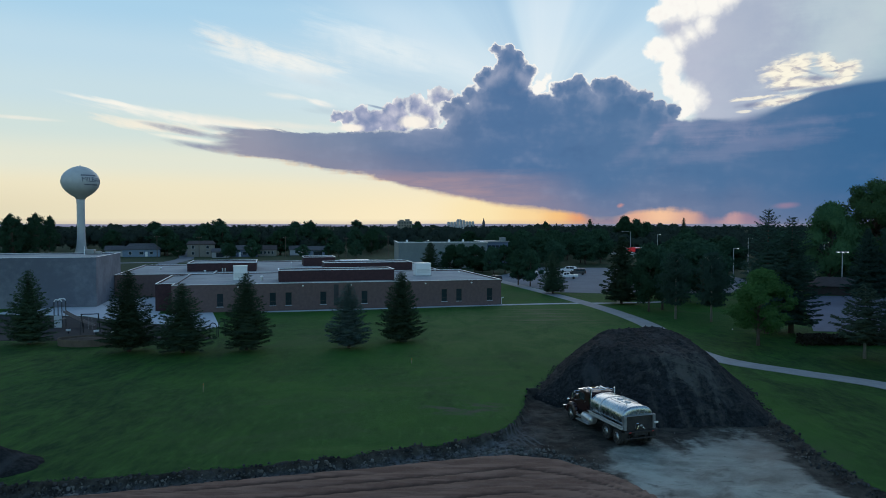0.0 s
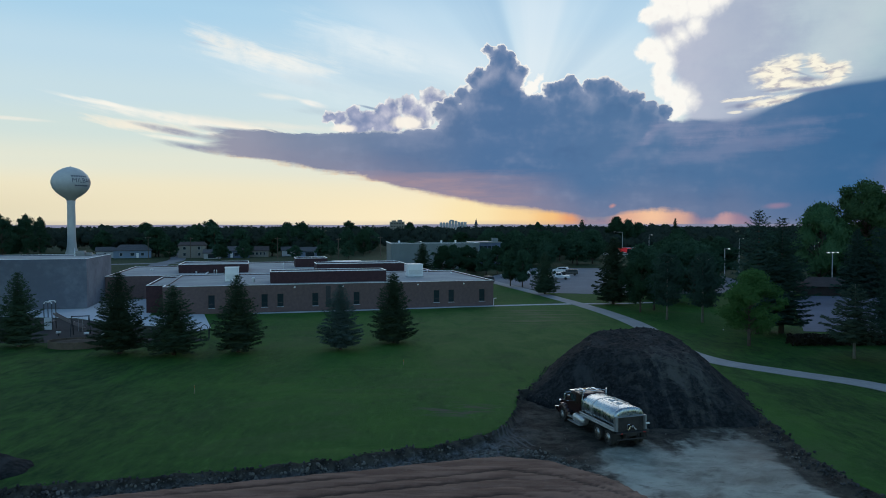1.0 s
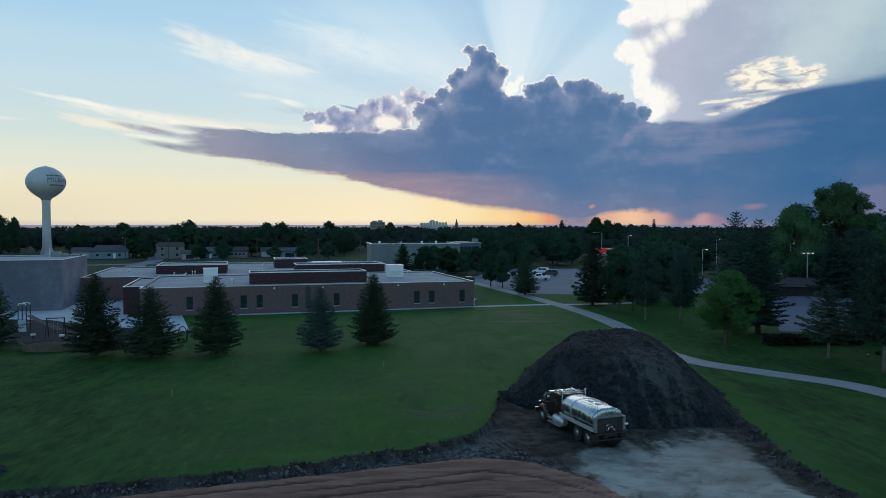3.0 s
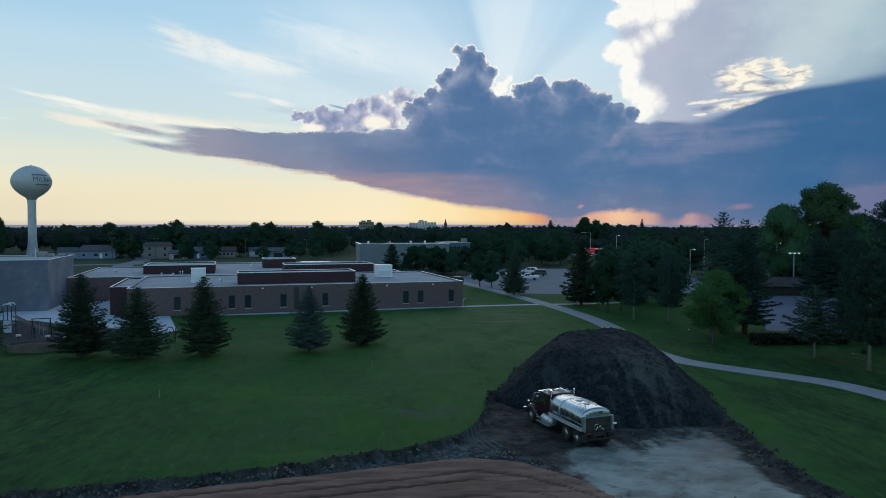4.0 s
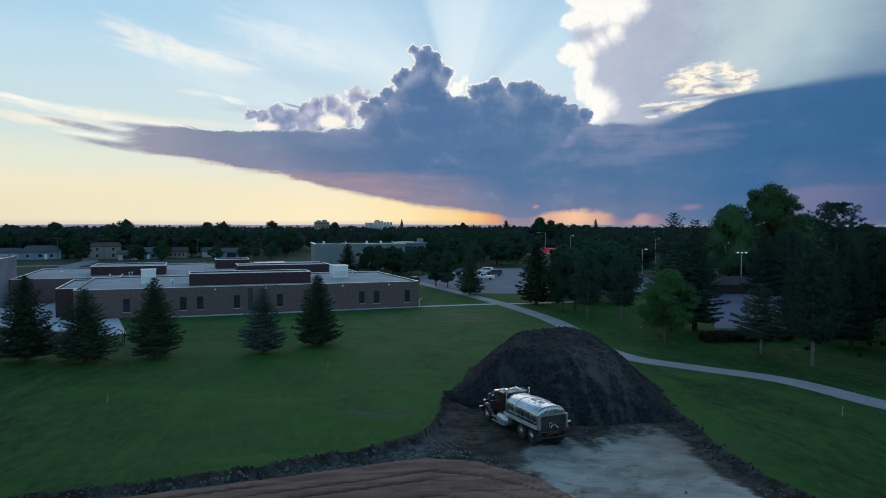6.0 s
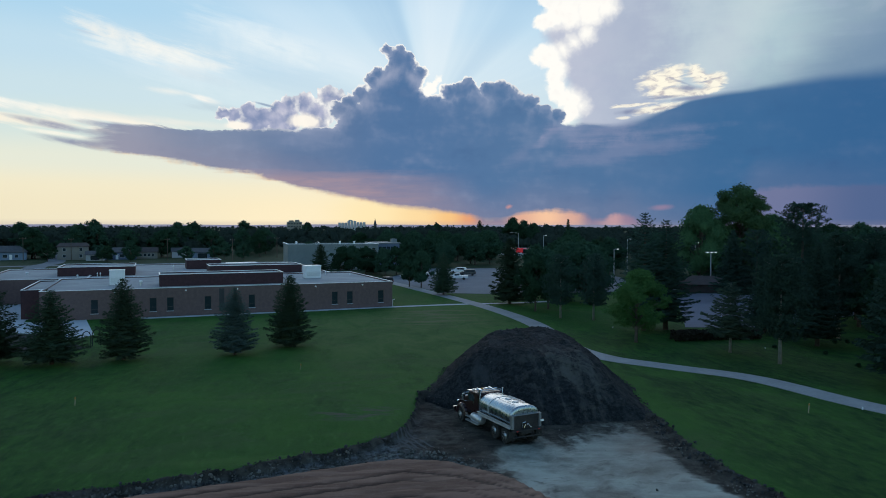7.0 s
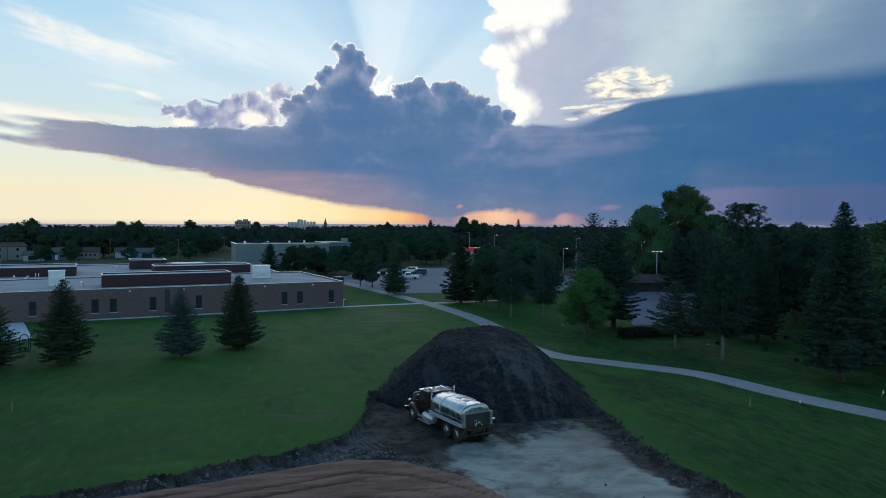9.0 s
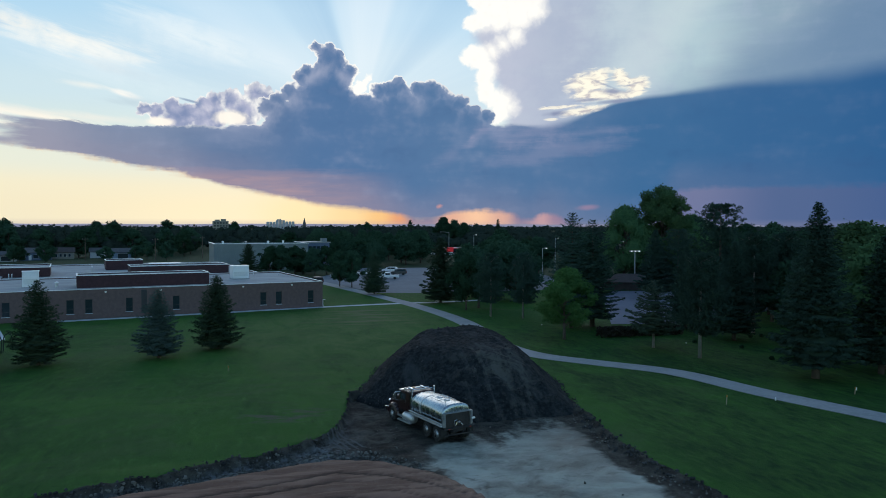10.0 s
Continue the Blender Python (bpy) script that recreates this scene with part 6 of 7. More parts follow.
for x, y, r, h in ((-40.6, 9, 0.32, 0.95), (-52, 33, 0.22, 0.6), (-48.6, 33.5, 0.12, 0.9), (-48.1, 33.5, 0.12, 0.9), (-62, 45, 0.35, 0.6), (-57, 52, 0.3, 0.5), (-6.4, 24, 0.12, 0.8), (-34.5, 47, 0.16, 1.4), (-14.6, 45, 0.25, 0.8), (-2.4, 20, 0.2, 0.4)):
    on_roof("roof_vent", x, y, ROOF, "small pale metal vent on the flat roof", "roof vent", lambda bm: rod(bm, (0, 0, 0), (0, 0, h * 0.75), r * 0.7, r * 0.7, 14), ALU, "small roof vents",
            subs=(("cap", lambda bm: rod(bm, (0, 0, h * 0.75), (0, 0, h), r, r * 0.6, 14), FLASHING),))
on_roof("gym_roof_unit", -73.6, 29.4, 8.18, "pale rooftop unit with a flue on the gymnasium", "air unit", lambda bm: box(bm, 0, 1.8, 0, 1.6, 0.15, 1.05, 0.06), DULLALU,
        subs=(("flue", lambda bm: rod(bm, (0.2, -0.3, 0), (0.2, -0.3, 1.7), 0.08, 0.08, 12), FLASHING), ("duct", lambda bm: box(bm, 1.8, 3.0, 0.4, 1.2, 0.1, 0.7, 0.05), DULLALU)))
on_roof("roof_skylight", -22.6, 55, ROOF, "low pale curb skylight on the roof", "skylight", lambda bm: box(bm, 0, 7, 0, 3.4, 0, 1.2, 0.05), FLASHING)
for x in (-44.2, -34, -26.2, -13.5, -5.4):
    ob = thing("wall_light", SCHOOL @ Matrix.Translation((x, -0.005, 3.9)), "small pale wall light under the roof edge", "wall light", "lights on the school wall")
    simple("housing", lambda bm: box(bm, -0.14, 0.14, -0.16, 0.0, 0.0, 0.18, 0.03), WHITE, ob)
    simple("lens", lambda bm: box(bm, -0.11, 0.11, -0.13, -0.03, -0.02, -0.002), LAMPGLASS, ob)
ob = thing("downpipe", SCHOOL @ Matrix.Translation((0.0, 0, 0)), "white downpipe at the corner of the school", "downpipe")
simple("pipe", lambda bm: tube(bm, [(0.12, 0.2, 0.1), (0.12, 0.2, 1.2), (0.45, -0.1, 1.3)], 0.06), WHITE, ob)

# a narrow dark strip laid on the brick front to paint a recess's shade
ob = tagged(new("recess_1", None), "narrow dark strip on the school front, painted for a recess's shade", "recess", kind="structure")
ob.matrix_world = SCHOOL
simple("slot", lambda bm: box(bm, -29.0, -28.2, -0.04, -0.004, 0.6, 4.1), FRAME, ob)

# ---- playground ----
pad("terrace", [(-70, 121.0), (-59.0, 123.3), (-63.5, 139.5), (-50.5, 142.0), (-45.6, 117.6), (-44.6, 113.2), (-36.6, 115.2), (-30.7, 99.5), (-32.0, 93.4), (-38.2, 101.2), (-46.2, 104.1), (-54.6, 110.6), (-70, 113.0)], SLAB, "pale concrete terrace in front of the gymnasium", "terrace", 0.03)
pad("playground_surface", [(-72, 112.6), (-54.4, 110.2), (-46.0, 103.7), (-38.0, 100.8), (-31.8, 92.9), (-27.8, 88.8), (-33, 86.9), (-60, 87.3), (-75, 90)], PLAYPAD, "dark loose playground surfacing", "playground surface", 0.022)


def make_playground():
    ob = thing("slide_tower", pose(-52.0, 98.4, 0, 0, 0, 8), "playground tower with a slide on the dark surfacing", "playground tower")
    for x in (-0.5, 0.5):
        for y in (-0.7, 0.7):
            simple("post", lambda bm: rod(bm, (x, y, 0), (x, y, 3.6), 0.06, 0.06, 10), DARKSTEEL, ob)
    simple("deck", lambda bm: box(bm, -0.55, 0.55, -0.75, 0.75, 1.15, 1.25), PLASTIC, ob)
    simple("climbing_panel", lambda bm: box(bm, -0.5, 0.5, -0.80, -0.74, 0.1, 1.7, 0.03), SLAB, ob, "pale plastic panel")
    simple("top_arch", lambda bm: (tube(bm, [(-0.5, -0.7, 3.6), (-0.35, -0.7, 3.85), (0.35, -0.7, 3.85), (0.5, -0.7, 3.6)], 0.07), tube(bm, [(-0.5, 0.7, 3.6), (-0.35, 0.7, 3.85), (0.35, 0.7, 3.85), (0.5, 0.7, 3.6)], 0.07)), WHITE, ob)

    def chute(bm):
        for k in range(9):
            a, b = k / 9, (k + 1) / 9
            h0, h1 = 1.9 * (1 - a) ** 1.3 + 0.25, 1.9 * (1 - b) ** 1.3 + 0.25
            for y0, y1, up in ((-0.35, 0.35, 0.0), (-0.42, -0.35, 0.22), (0.35, 0.42, 0.22)):
                v = [bm.verts.new(p) for p in ((0.55 + 3.9 * a, y0, h0 + up), (0.55 + 3.9 * b, y0, h1 + up), (0.55 + 3.9 * b, y1, h1 + up), (0.55 + 3.9 * a, y1, h0 + up))]
                lo = [bm.verts.new((q.co.x, q.co.y, q.co.z - 0.08 - up)) for q in v]
                bm.faces.new(v), bm.faces.new(lo[::-1])
                for i in range(4):
                    j = (i + 1) % 4
                    bm.faces.new((v[j], v[i], lo[i], lo[j]))
        bmesh.ops.recalc_face_normals(bm, faces=bm.faces)
    simple("slide", chute, PLASTIC, ob, "pale plastic slide chute")
    simple("slide_support", lambda bm: rod(bm, (3.0, 0, 0), (3.0, 0, 0.7), 0.05), DARKSTEEL, ob)
    # swing frame
    ob = thing("swing_frame", pose(-45.3, 93.0, 0, 0, 0, 15), "dark steel swing frame on the playground", "swing")
    for x in (-1.0, 1.0):
        for y in (-1.0, 1.0):
            simple("leg", lambda bm: rod(bm, (x, y, 0), (x, 0, 2.5), 0.055, 0.055, 8), DARKSTEEL, ob)
    simple("top_bar", lambda bm: rod(bm, (-1.1, 0, 2.5), (1.1, 0, 2.5), 0.06, 0.06, 10), DARKSTEEL, ob)
    for x in (0.0,):
        seat = simple("seat", lambda bm: box(bm, x - 0.24, x + 0.24, -0.1, 0.1, 0.5, 0.54, 0.01), RUBBER, ob)
        for s in (-0.22, 0.22):
            simple("chain", lambda bm: rod(bm, (x + s, 0, 0.53), (x + s, 0, 2.5), 0.014, 0.014, 5), POST, seat)
    # arches
    base = thing("bike_rack", pose(-28.2, 88.8, 0, 0, 0, 20), "dark steel hoop on the terrace edge", "bike rack", "hoops by the terrace")
    simple("hoop", lambda bm: tube(bm, [(-0.45, 0, 0), (-0.45, 0, 1.4), (-0.3, 0, 1.8), (0, 0, 1.95), (0.3, 0, 1.8), (0.45, 0, 1.4), (0.45, 0, 0)], 0.05), DARKSTEEL, base)
    for x, y in ((-27.6, 90.4), (-39.9, 92.8), (-41.2, 92.4)):
        copy_thing(base, pose(x, y, 0, 0, 0, 30))
    # spring riders and stumps seen as small pale dots
    for x, y in ((-58.6, 94), (-47.9, 92.6), (-44.0, 91.8), (-41.5, 91.2)):
        ob = thing("spring_rider", pose(x, y, 0, 0, 0, 40), "small spring rider on the playground", "spring rider", "spring riders")
        simple("spring", lambda bm: rod(bm, (0, 0, 0), (0, 0, 0.35), 0.09, 0.09, 10), DARKSTEEL, ob)
        simple("seat", lambda bm: box(bm, -0.3, 0.3, -0.1, 0.1, 0.35, 0.62, 0.05), WHITE, ob)
    # round planter
    ob = thing("planter", pose(-41.6, 84.4, 0), "round low planter with weathered boards and dark mulch on the lawn", "planter")
    for k in range(28):
        a0, a1 = 2 * math.pi * k / 28, 2 * math.pi * (k + 0.96) / 28
        def board(bm, a0=a0, a1=a1):
            p = [(r * math.cos(a), 0.62 * r * math.sin(a)) for r, a in ((3.2, a0), (3.2, a1), (3.08, a1), (3.08, a0))]
            lo, hi = [bm.verts.new((*q, -0.1)) for q in p], [bm.verts.new((*q, 0.8)) for q in p]
            bm.faces.new(lo), bm.faces.new(hi)
            for i in range(4):
                bm.faces.new((lo[i], lo[(i + 1) % 4], hi[(i + 1) % 4], hi[i]))
            bmesh.ops.recalc_face_normals(bm, faces=bm.faces)
        simple("board", board, WOOD, ob)
    def bed(bm):
        lathe(bm, [(3.05, 0.45), (2.4, 0.62), (1.2, 0.78), (0.05, 0.85)], 28)
        for v in bm.verts:
            v.co.y *= 0.62
    simple("mulch", bed, MULCH, ob, "dark bark mulch", True)


make_playground()

# ---- cars ----
def car_body(bm, L, W, prof, inset):
    """A body lofted from a side outline, narrower towards the roof."""
    l, r = [], []
    for y, z in prof:
        k = W / 2 - inset * max(0, z - 0.95)
        l.append(bm.verts.new((-k, y, z))), r.append(bm.verts.new((k, y, z)))
    bm.faces.new(l), bm.faces.new(r)
    for i in range(len(prof)):
        j = (i + 1) % len(prof)
        bm.faces.new((l[i], l[j], r[j], r[i]))
    bmesh.ops.recalc_face_normals(bm, faces=bm.faces)
    bmesh.ops.bevel(bm, geom=list(bm.edges), offset=0.05, segments=2, affect="EDGES")


SHAPES = {
    "suv": (4.7, 1.85, [(-2.3, 0.4), (-2.33, 1.0), (-2.15, 1.62), (-1.9, 1.72), (0.3, 1.72), (0.6, 1.62), (1.15, 1.08), (2.1, 0.95), (2.33, 0.75), (2.3, 0.38)], [(-1.95, -0.75), (-0.65, 0.35)]),
    "pickup": (5.6, 1.95, [(-2.8, 0.5), (-2.8, 1.08), (-0.75, 1.08), (-0.68, 1.70), (-0.5, 1.78), (0.55, 1.78), (0.8, 1.70), (1.35, 1.12), (2.55, 1.02), (2.8, 0.8), (2.78, 0.45)], [(-0.55, 0.05), (0.12, 0.72)]),
    "sedan": (4.6, 1.8, [(-2.25, 0.38), (-2.28, 0.9), (-1.5, 0.98), (-0.95, 1.38), (-0.6, 1.44), (0.35, 1.42), (1.05, 0.98), (2.05, 0.85), (2.28, 0.65), (2.25, 0.35)], [(-0.85, -0.2), (-0.12, 0.5)]),
}


def make_car(kind, x, y, turn, paint, label):
    L, W, prof, panes = SHAPES[kind]
    ob = thing("car" if kind != "pickup" else "pickup_truck", pose(x, y, 0.03, 0, 0, turn), label, "car", "cars in the parking lot")
    body = simple("body", lambda bm: car_body(bm, L, W, prof, 0.16), paint, ob)
    top = max(z for _, z in prof)
    for s in (-1, 1):
        for a, b in panes:
            k = W / 2 - 0.16 * (top - 1.1)
            simple("side_window", lambda bm: box(bm, s * k - 0.06, s * k + 0.045, a, b, 1.12 if kind != "sedan" else 1.0, top - 0.14), GLASS, body)
        for yy in (-L * 0.3, L * 0.3):
            w = thing("wheel", Matrix.Translation((s * (W / 2 - 0.08), yy, 0.34)), "", "")
            w.parent = ob
            bm = B()
            lathe(bm, [(0.2, -0.11), (0.31, -0.11), (0.34, -0.06), (0.34, 0.06), (0.31, 0.11), (0.2, 0.11)], 20, (0, 0, 0), "X")
            part("tyre", bm, RUBBER, w)
            simple("rim", lambda bm: rod(bm, (-0.09, 0, 0), (0.09, 0, 0), 0.21, 0.21, 16), ALU, w)
        simple("headlight", lambda bm: box(bm, s * W * 0.36 - 0.16, s * W * 0.36 + 0.16, L / 2 - 0.12, L / 2 - 0.0, 0.66, 0.8, 0.02), WHITE, ob)
        simple("tail_light", lambda bm: box(bm, s * W * 0.42 - 0.09, s * W * 0.42 + 0.09, -L / 2 + 0.0, -L / 2 + 0.1, 0.75, 0.98, 0.02), REDLENS, ob)
    a, b = [(p, q) for p, q in zip(prof, prof[1:]) if p[1] > 1.3 and q[1] < 1.2 and p[0] > 0][0]
    simple("windscreen", lambda bm: rod(bm, (-W * 0.36, (a[0] + b[0]) / 2, (a[1] + b[1]) / 2), (W * 0.36, (a[0] + b[0]) / 2, (a[1] + b[1]) / 2), 0.25, 0.25, 6), GLASS, body)


make_car("pickup", 31.8, 186.4, 82, CARWHITE, "white pickup truck in the parking lot")
make_car("suv", 36.6, 212, 60, CARWHITE, "white sport utility car in the parking lot")
make_car("suv", 37.3, 201.5, 80, CARDARK, "black sport utility car in the parking lot")
make_car("sedan", 24.5, 200, 75, CARGREY, "silver car in the parking lot")
make_car("sedan", 30.6, 203, 75, CARWHITE, "white car in the parking lot behind the spruce")
make_car("suv", 19.8, 193, 80, CARGREY, "silver sport utility car in the parking lot")
make_car("suv", 12.6, 176, 20, CARDARK, "black car parked beside the school")
make_car("sedan", 77.6, 330, 80, CARWHITE, "white car at the filling station")

# ---- lamp posts and poles ----
def lamp_post(x, y, h, heads, turn, label):
    ob = thing("street_lamp", pose(x, y, 0, 0, 0, turn), label, "street lamp", "lamp posts of the parking lots")
    simple("pole", lambda bm: (rod(bm, (0, 0, -0.1), (0, 0, h), 0.15, 0.09, 12), rod(bm, (0, 0, 0), (0, 0, 0.7), 0.28, 0.28, 12)), POST, ob)
    for k in range(heads):
        s = (-1, 1, 0)[k] if heads > 1 else 1
        arm = simple("arm", lambda bm: rod(bm, (0, 0, h - 0.05), (s * 0.7, 0, h + 0.05), 0.045), POST, ob)
        head = simple("head", lambda bm: box(bm, s * 0.95 - 0.3, s * 0.95 + 0.3, -0.26, 0.26, h - 0.14, h + 0.14, 0.04), POST, ob)
        simple("lens", lambda bm: box(bm, s * 0.95 - 0.22, s * 0.95 + 0.22, -0.29, -0.262, h - 0.12, h + 0.10), LAMPGLASS, head, "pale lit lamp glass")


for x, y, h, heads, turn in ((81, 274.8, 10.2, 1, 0), (70.2, 175.5, 8.2, 1, 0), (81.9, 149, 8.3, 3, 0), (92.6, 118, 7.7, 2, 0), (106.6, 169, 9.5, 1, 0), (89, 212, 10.0, 1, 0), (107, 204, 9.0, 2, 0), (24, 260, 8.6, 1, 90), (-6, 250, 8.4, 1, 0)):
    lamp_post(x, y, h, heads, turn, "pale lamp post with floodlight heads by a parking lot")
ob = thing("street_lamp", pose(82, 318, 0, 0, 0, 0), "tall street lamp with a long arm beside the road", "street lamp")
simple("pole", lambda bm: rod(bm, (0, 0, -0.1), (0, 0, 10.8), 0.16, 0.09, 10), POST, ob)
simple("arm", lambda bm: rod(bm, (0, 0, 10.7), (-3.0, 0, 10.95), 0.06), POST, ob)
simple("head", lambda bm: box(bm, -3.9, -3.0, -0.2, 0.2, 10.86, 11.04, 0.04), POST, ob)
for x, y, h in ((-118, 300, 9.5), (-104, 310, 9.0), (-66, 305, 9.0), (-40, 300, 8.8), (-24, 318, 9.2)):
    ob = thing("utility_pole", pose(x, y, 0, 0, 0, 20), "dark wooden utility pole among the houses", "utility pole", "utility poles")
    simple("pole", lambda bm: rod(bm, (0, 0, -0.2), (0, 0, h), 0.17, 0.12, 10), WOOD, ob)
    simple("crossarm", lambda bm: box(bm, -1.1, 1.1, -0.06, 0.06, h - 0.7, h - 0.55), WOOD, ob)
    for s in (-0.95, 0, 0.95):
        simple("insulator", lambda bm: rod(bm, (s, 0, h - 0.55), (s, 0, h - 0.3), 0.05), WHITE, ob)

# ---- houses ----
def house(x, y, turn, w, d, eave, ridge, wall, roof, label, windows, hip=0.0, door=None):
    """A house with a gabled or hipped roof; its front looks along -y before the turn."""
    ob = thing("house", pose(x, y, 0, 0, 0, turn), label, "house", "houses beyond the school")
    def walls(bm):
        t = 0.25
        box(bm, -w / 2, w / 2, -d / 2, -d / 2 + t, 0, eave), box(bm, -w / 2, w / 2, d / 2 - t, d / 2, 0, eave)
        for s in (-1, 1):
            x0 = s * (w / 2 - t / 2)
            box(bm, x0 - t / 2, x0 + t / 2, -d / 2 + t, d / 2 - t, 0, eave)
            if not hip:
                v = [bm.verts.new((x0 + q * t / 2, yy, zz)) for q in (-1, 1) for yy, zz in ((-d / 2, eave), (d / 2, eave), (0, ridge))]
                bm.faces.new(v[:3]), bm.faces.new(v[3:])
                for i in range(3):
                    bm.faces.new((v[i], v[(i + 1) % 3], v[3 + (i + 1) % 3], v[3 + i]))
        bmesh.ops.recalc_face_normals(bm, faces=bm.faces)
    simple("wall", walls, wall, ob)
    def top(bm):
        o = 0.45
        e = [(-w / 2 - o, -d / 2 - o, eave - 0.12), (w / 2 + o, -d / 2 - o, eave - 0.12), (w / 2 + o, d / 2 + o, eave - 0.12), (-w / 2 - o, d / 2 + o, eave - 0.12)]
        r = [(-w / 2 - o + hip, 0, ridge + 0.12), (w / 2 + o - hip, 0, ridge + 0.12)]
        lo, up = [bm.verts.new(p) for p in e + r], [bm.verts.new((p[0], p[1], p[2] + 0.18)) for p in e + r]
        for q in (lo, up):
            for f in ((0, 1, 5, 4), (2, 3, 4, 5), (1, 2, 5), (3, 0, 4)):
                bm.faces.new([q[i] for i in f])
        for i in range(4):
            j = (i + 1) % 4
            bm.faces.new((lo[i], lo[j], up[j], up[i]))
        bmesh.ops.recalc_face_normals(bm, faces=bm.faces)
    simple("roof", top, roof, ob)
    for a, b, ww, hh in windows:
        win = simple("window", lambda bm: (box(bm, a - ww / 2, a + ww / 2, -d / 2 - 0.06, -d / 2 - 0.002, b, b + 0.1), box(bm, a - ww / 2, a + ww / 2, -d / 2 - 0.06, -d / 2 - 0.002, b + hh - 0.1, b + hh),
                                           box(bm, a - ww / 2, a - ww / 2 + 0.1, -d / 2 - 0.06, -d / 2 - 0.002, b + 0.1, b + hh - 0.1), box(bm, a + ww / 2 - 0.1, a + ww / 2, -d / 2 - 0.06, -d / 2 - 0.002, b + 0.1, b + hh - 0.1)), SIDING["white"], ob, "pale framed window")
        simple("pane", lambda bm: box(bm, a - ww / 2 + 0.1, a + ww / 2 - 0.1, -d / 2 - 0.03, -d / 2 - 0.004, b + 0.1, b + hh - 0.1), GLASS, win)
    if door is not None:
        simple("door", lambda bm: box(bm, door - 0.5, door + 0.5, -d / 2 - 0.05, -d / 2 - 0.002, 0.1, 2.2), WHITE, ob)


def at(az, d):
    return d * math.sin(radians(az)), d * math.cos(radians(az))


GRIDWIN = [(-4.5, 0.9, 1.3, 1.4), (0, 0.9, 1.8, 1.4), (4.0, 0.9, 1.3, 1.4)]
house(*at(-22.5, 345), 20, 15, 10, 3.2, 5.4, SIDING["blue"], SHINGLE, "pale blue house with a grey roof among trees", GRIDWIN, 3.0, 2.0)
house(*at(-24.3, 350), 20, 7, 7, 2.8, 4.4, SIDING["white"], SHINGLE, "small pale shed beside a blue house", [(0, 0.9, 1.2, 1.2)])
house(*at(-18.4, 335), 14, 11, 9, 5.4, 6.6, SIDING["tan"], BROWNROOF, "two-storey tan house with few windows", [(-3, 0.9, 1.2, 1.4), (3, 0.9, 1.2, 1.4), (-3, 3.5, 1.2, 1.4), (3, 3.5, 1.2, 1.4)], 1.0)
house(*at(-15.6, 330), 12, 15, 9, 3.0, 4.6, SIDING["deep"], SHINGLE, "dark blue bungalow with white window frames", [(-5.5, 0.9, 1.4, 1.4), (-2, 0.9, 1.4, 1.4), (2.2, 0.8, 2.0, 1.5), (5.6, 0.9, 1.4, 1.4)], 0.0, 0.2)
house(*at(-17.0, 322), 12, 6.5, 6, 2.4, 3.6, SIDING["white"], SHINGLE, "white garage beside the blue bungalow", [(0, 0.2, 3.4, 1.9)])
house(*at(-13.6, 335), 12, 8, 8, 2.8, 4.4, SIDING["tan"], BROWNROOF, "small tan house with a row of white windows", [(-2.4, 0.9, 1.0, 1.3), (-0.8, 0.9, 1.0, 1.3), (0.8, 0.9, 1.0, 1.3), (2.4, 0.9, 1.0, 1.3)])
house(*at(-11.4, 340), 12, 6, 7, 2.6, 4.0, SIDING["white"], SHINGLE, "small pale house behind the school", [(0, 0.8, 1.4, 1.3)], 0, 2)
house(*at(-9.8, 325), 12, 8, 7, 2.8, 4.2, SIDING["blue"], SHINGLE, "pale house with a light garage door", [(0, 0.2, 4.0, 2.2)])
rng = np.random.default_rng(29)
for k in range(40):
    a, d = rng.uniform(-31, -5), rng.uniform(338, 372)
    if k % 3 == 0:
        a, d = rng.choice([-30, -28.4, -26.5, -20.4, -16.6, -14.6, -12.6, -10.6, -8.6, -7.0]) + rng.normal(0, 0.2), rng.uniform(300, 330)
    if -29 < a < -24.6:
        continue
    tree(("town_a", "town_b")[k % 2], *at(a, d), rng.uniform(5, 8) if k % 3 == 0 else rng.uniform(11, 15.5), rng.uniform(0, 360), "dark leafy tree among the houses", "trees among the houses", wide=rng.uniform(1.0, 1.4))
strip("road", [at(-21.0, 262), at(-20.6, 285), at(-19.6, 310), at(-19.4, 345), at(-19, 420)], 6.5, ASPHALT, "grey street between the houses", "street", 0.03)
strip("road", [at(-45, 300), at(-24, 288), at(-16, 285), at(-4, 286), at(6, 290)], 6.0, ASPHALT, "grey street behind the school", "street", 0.026)

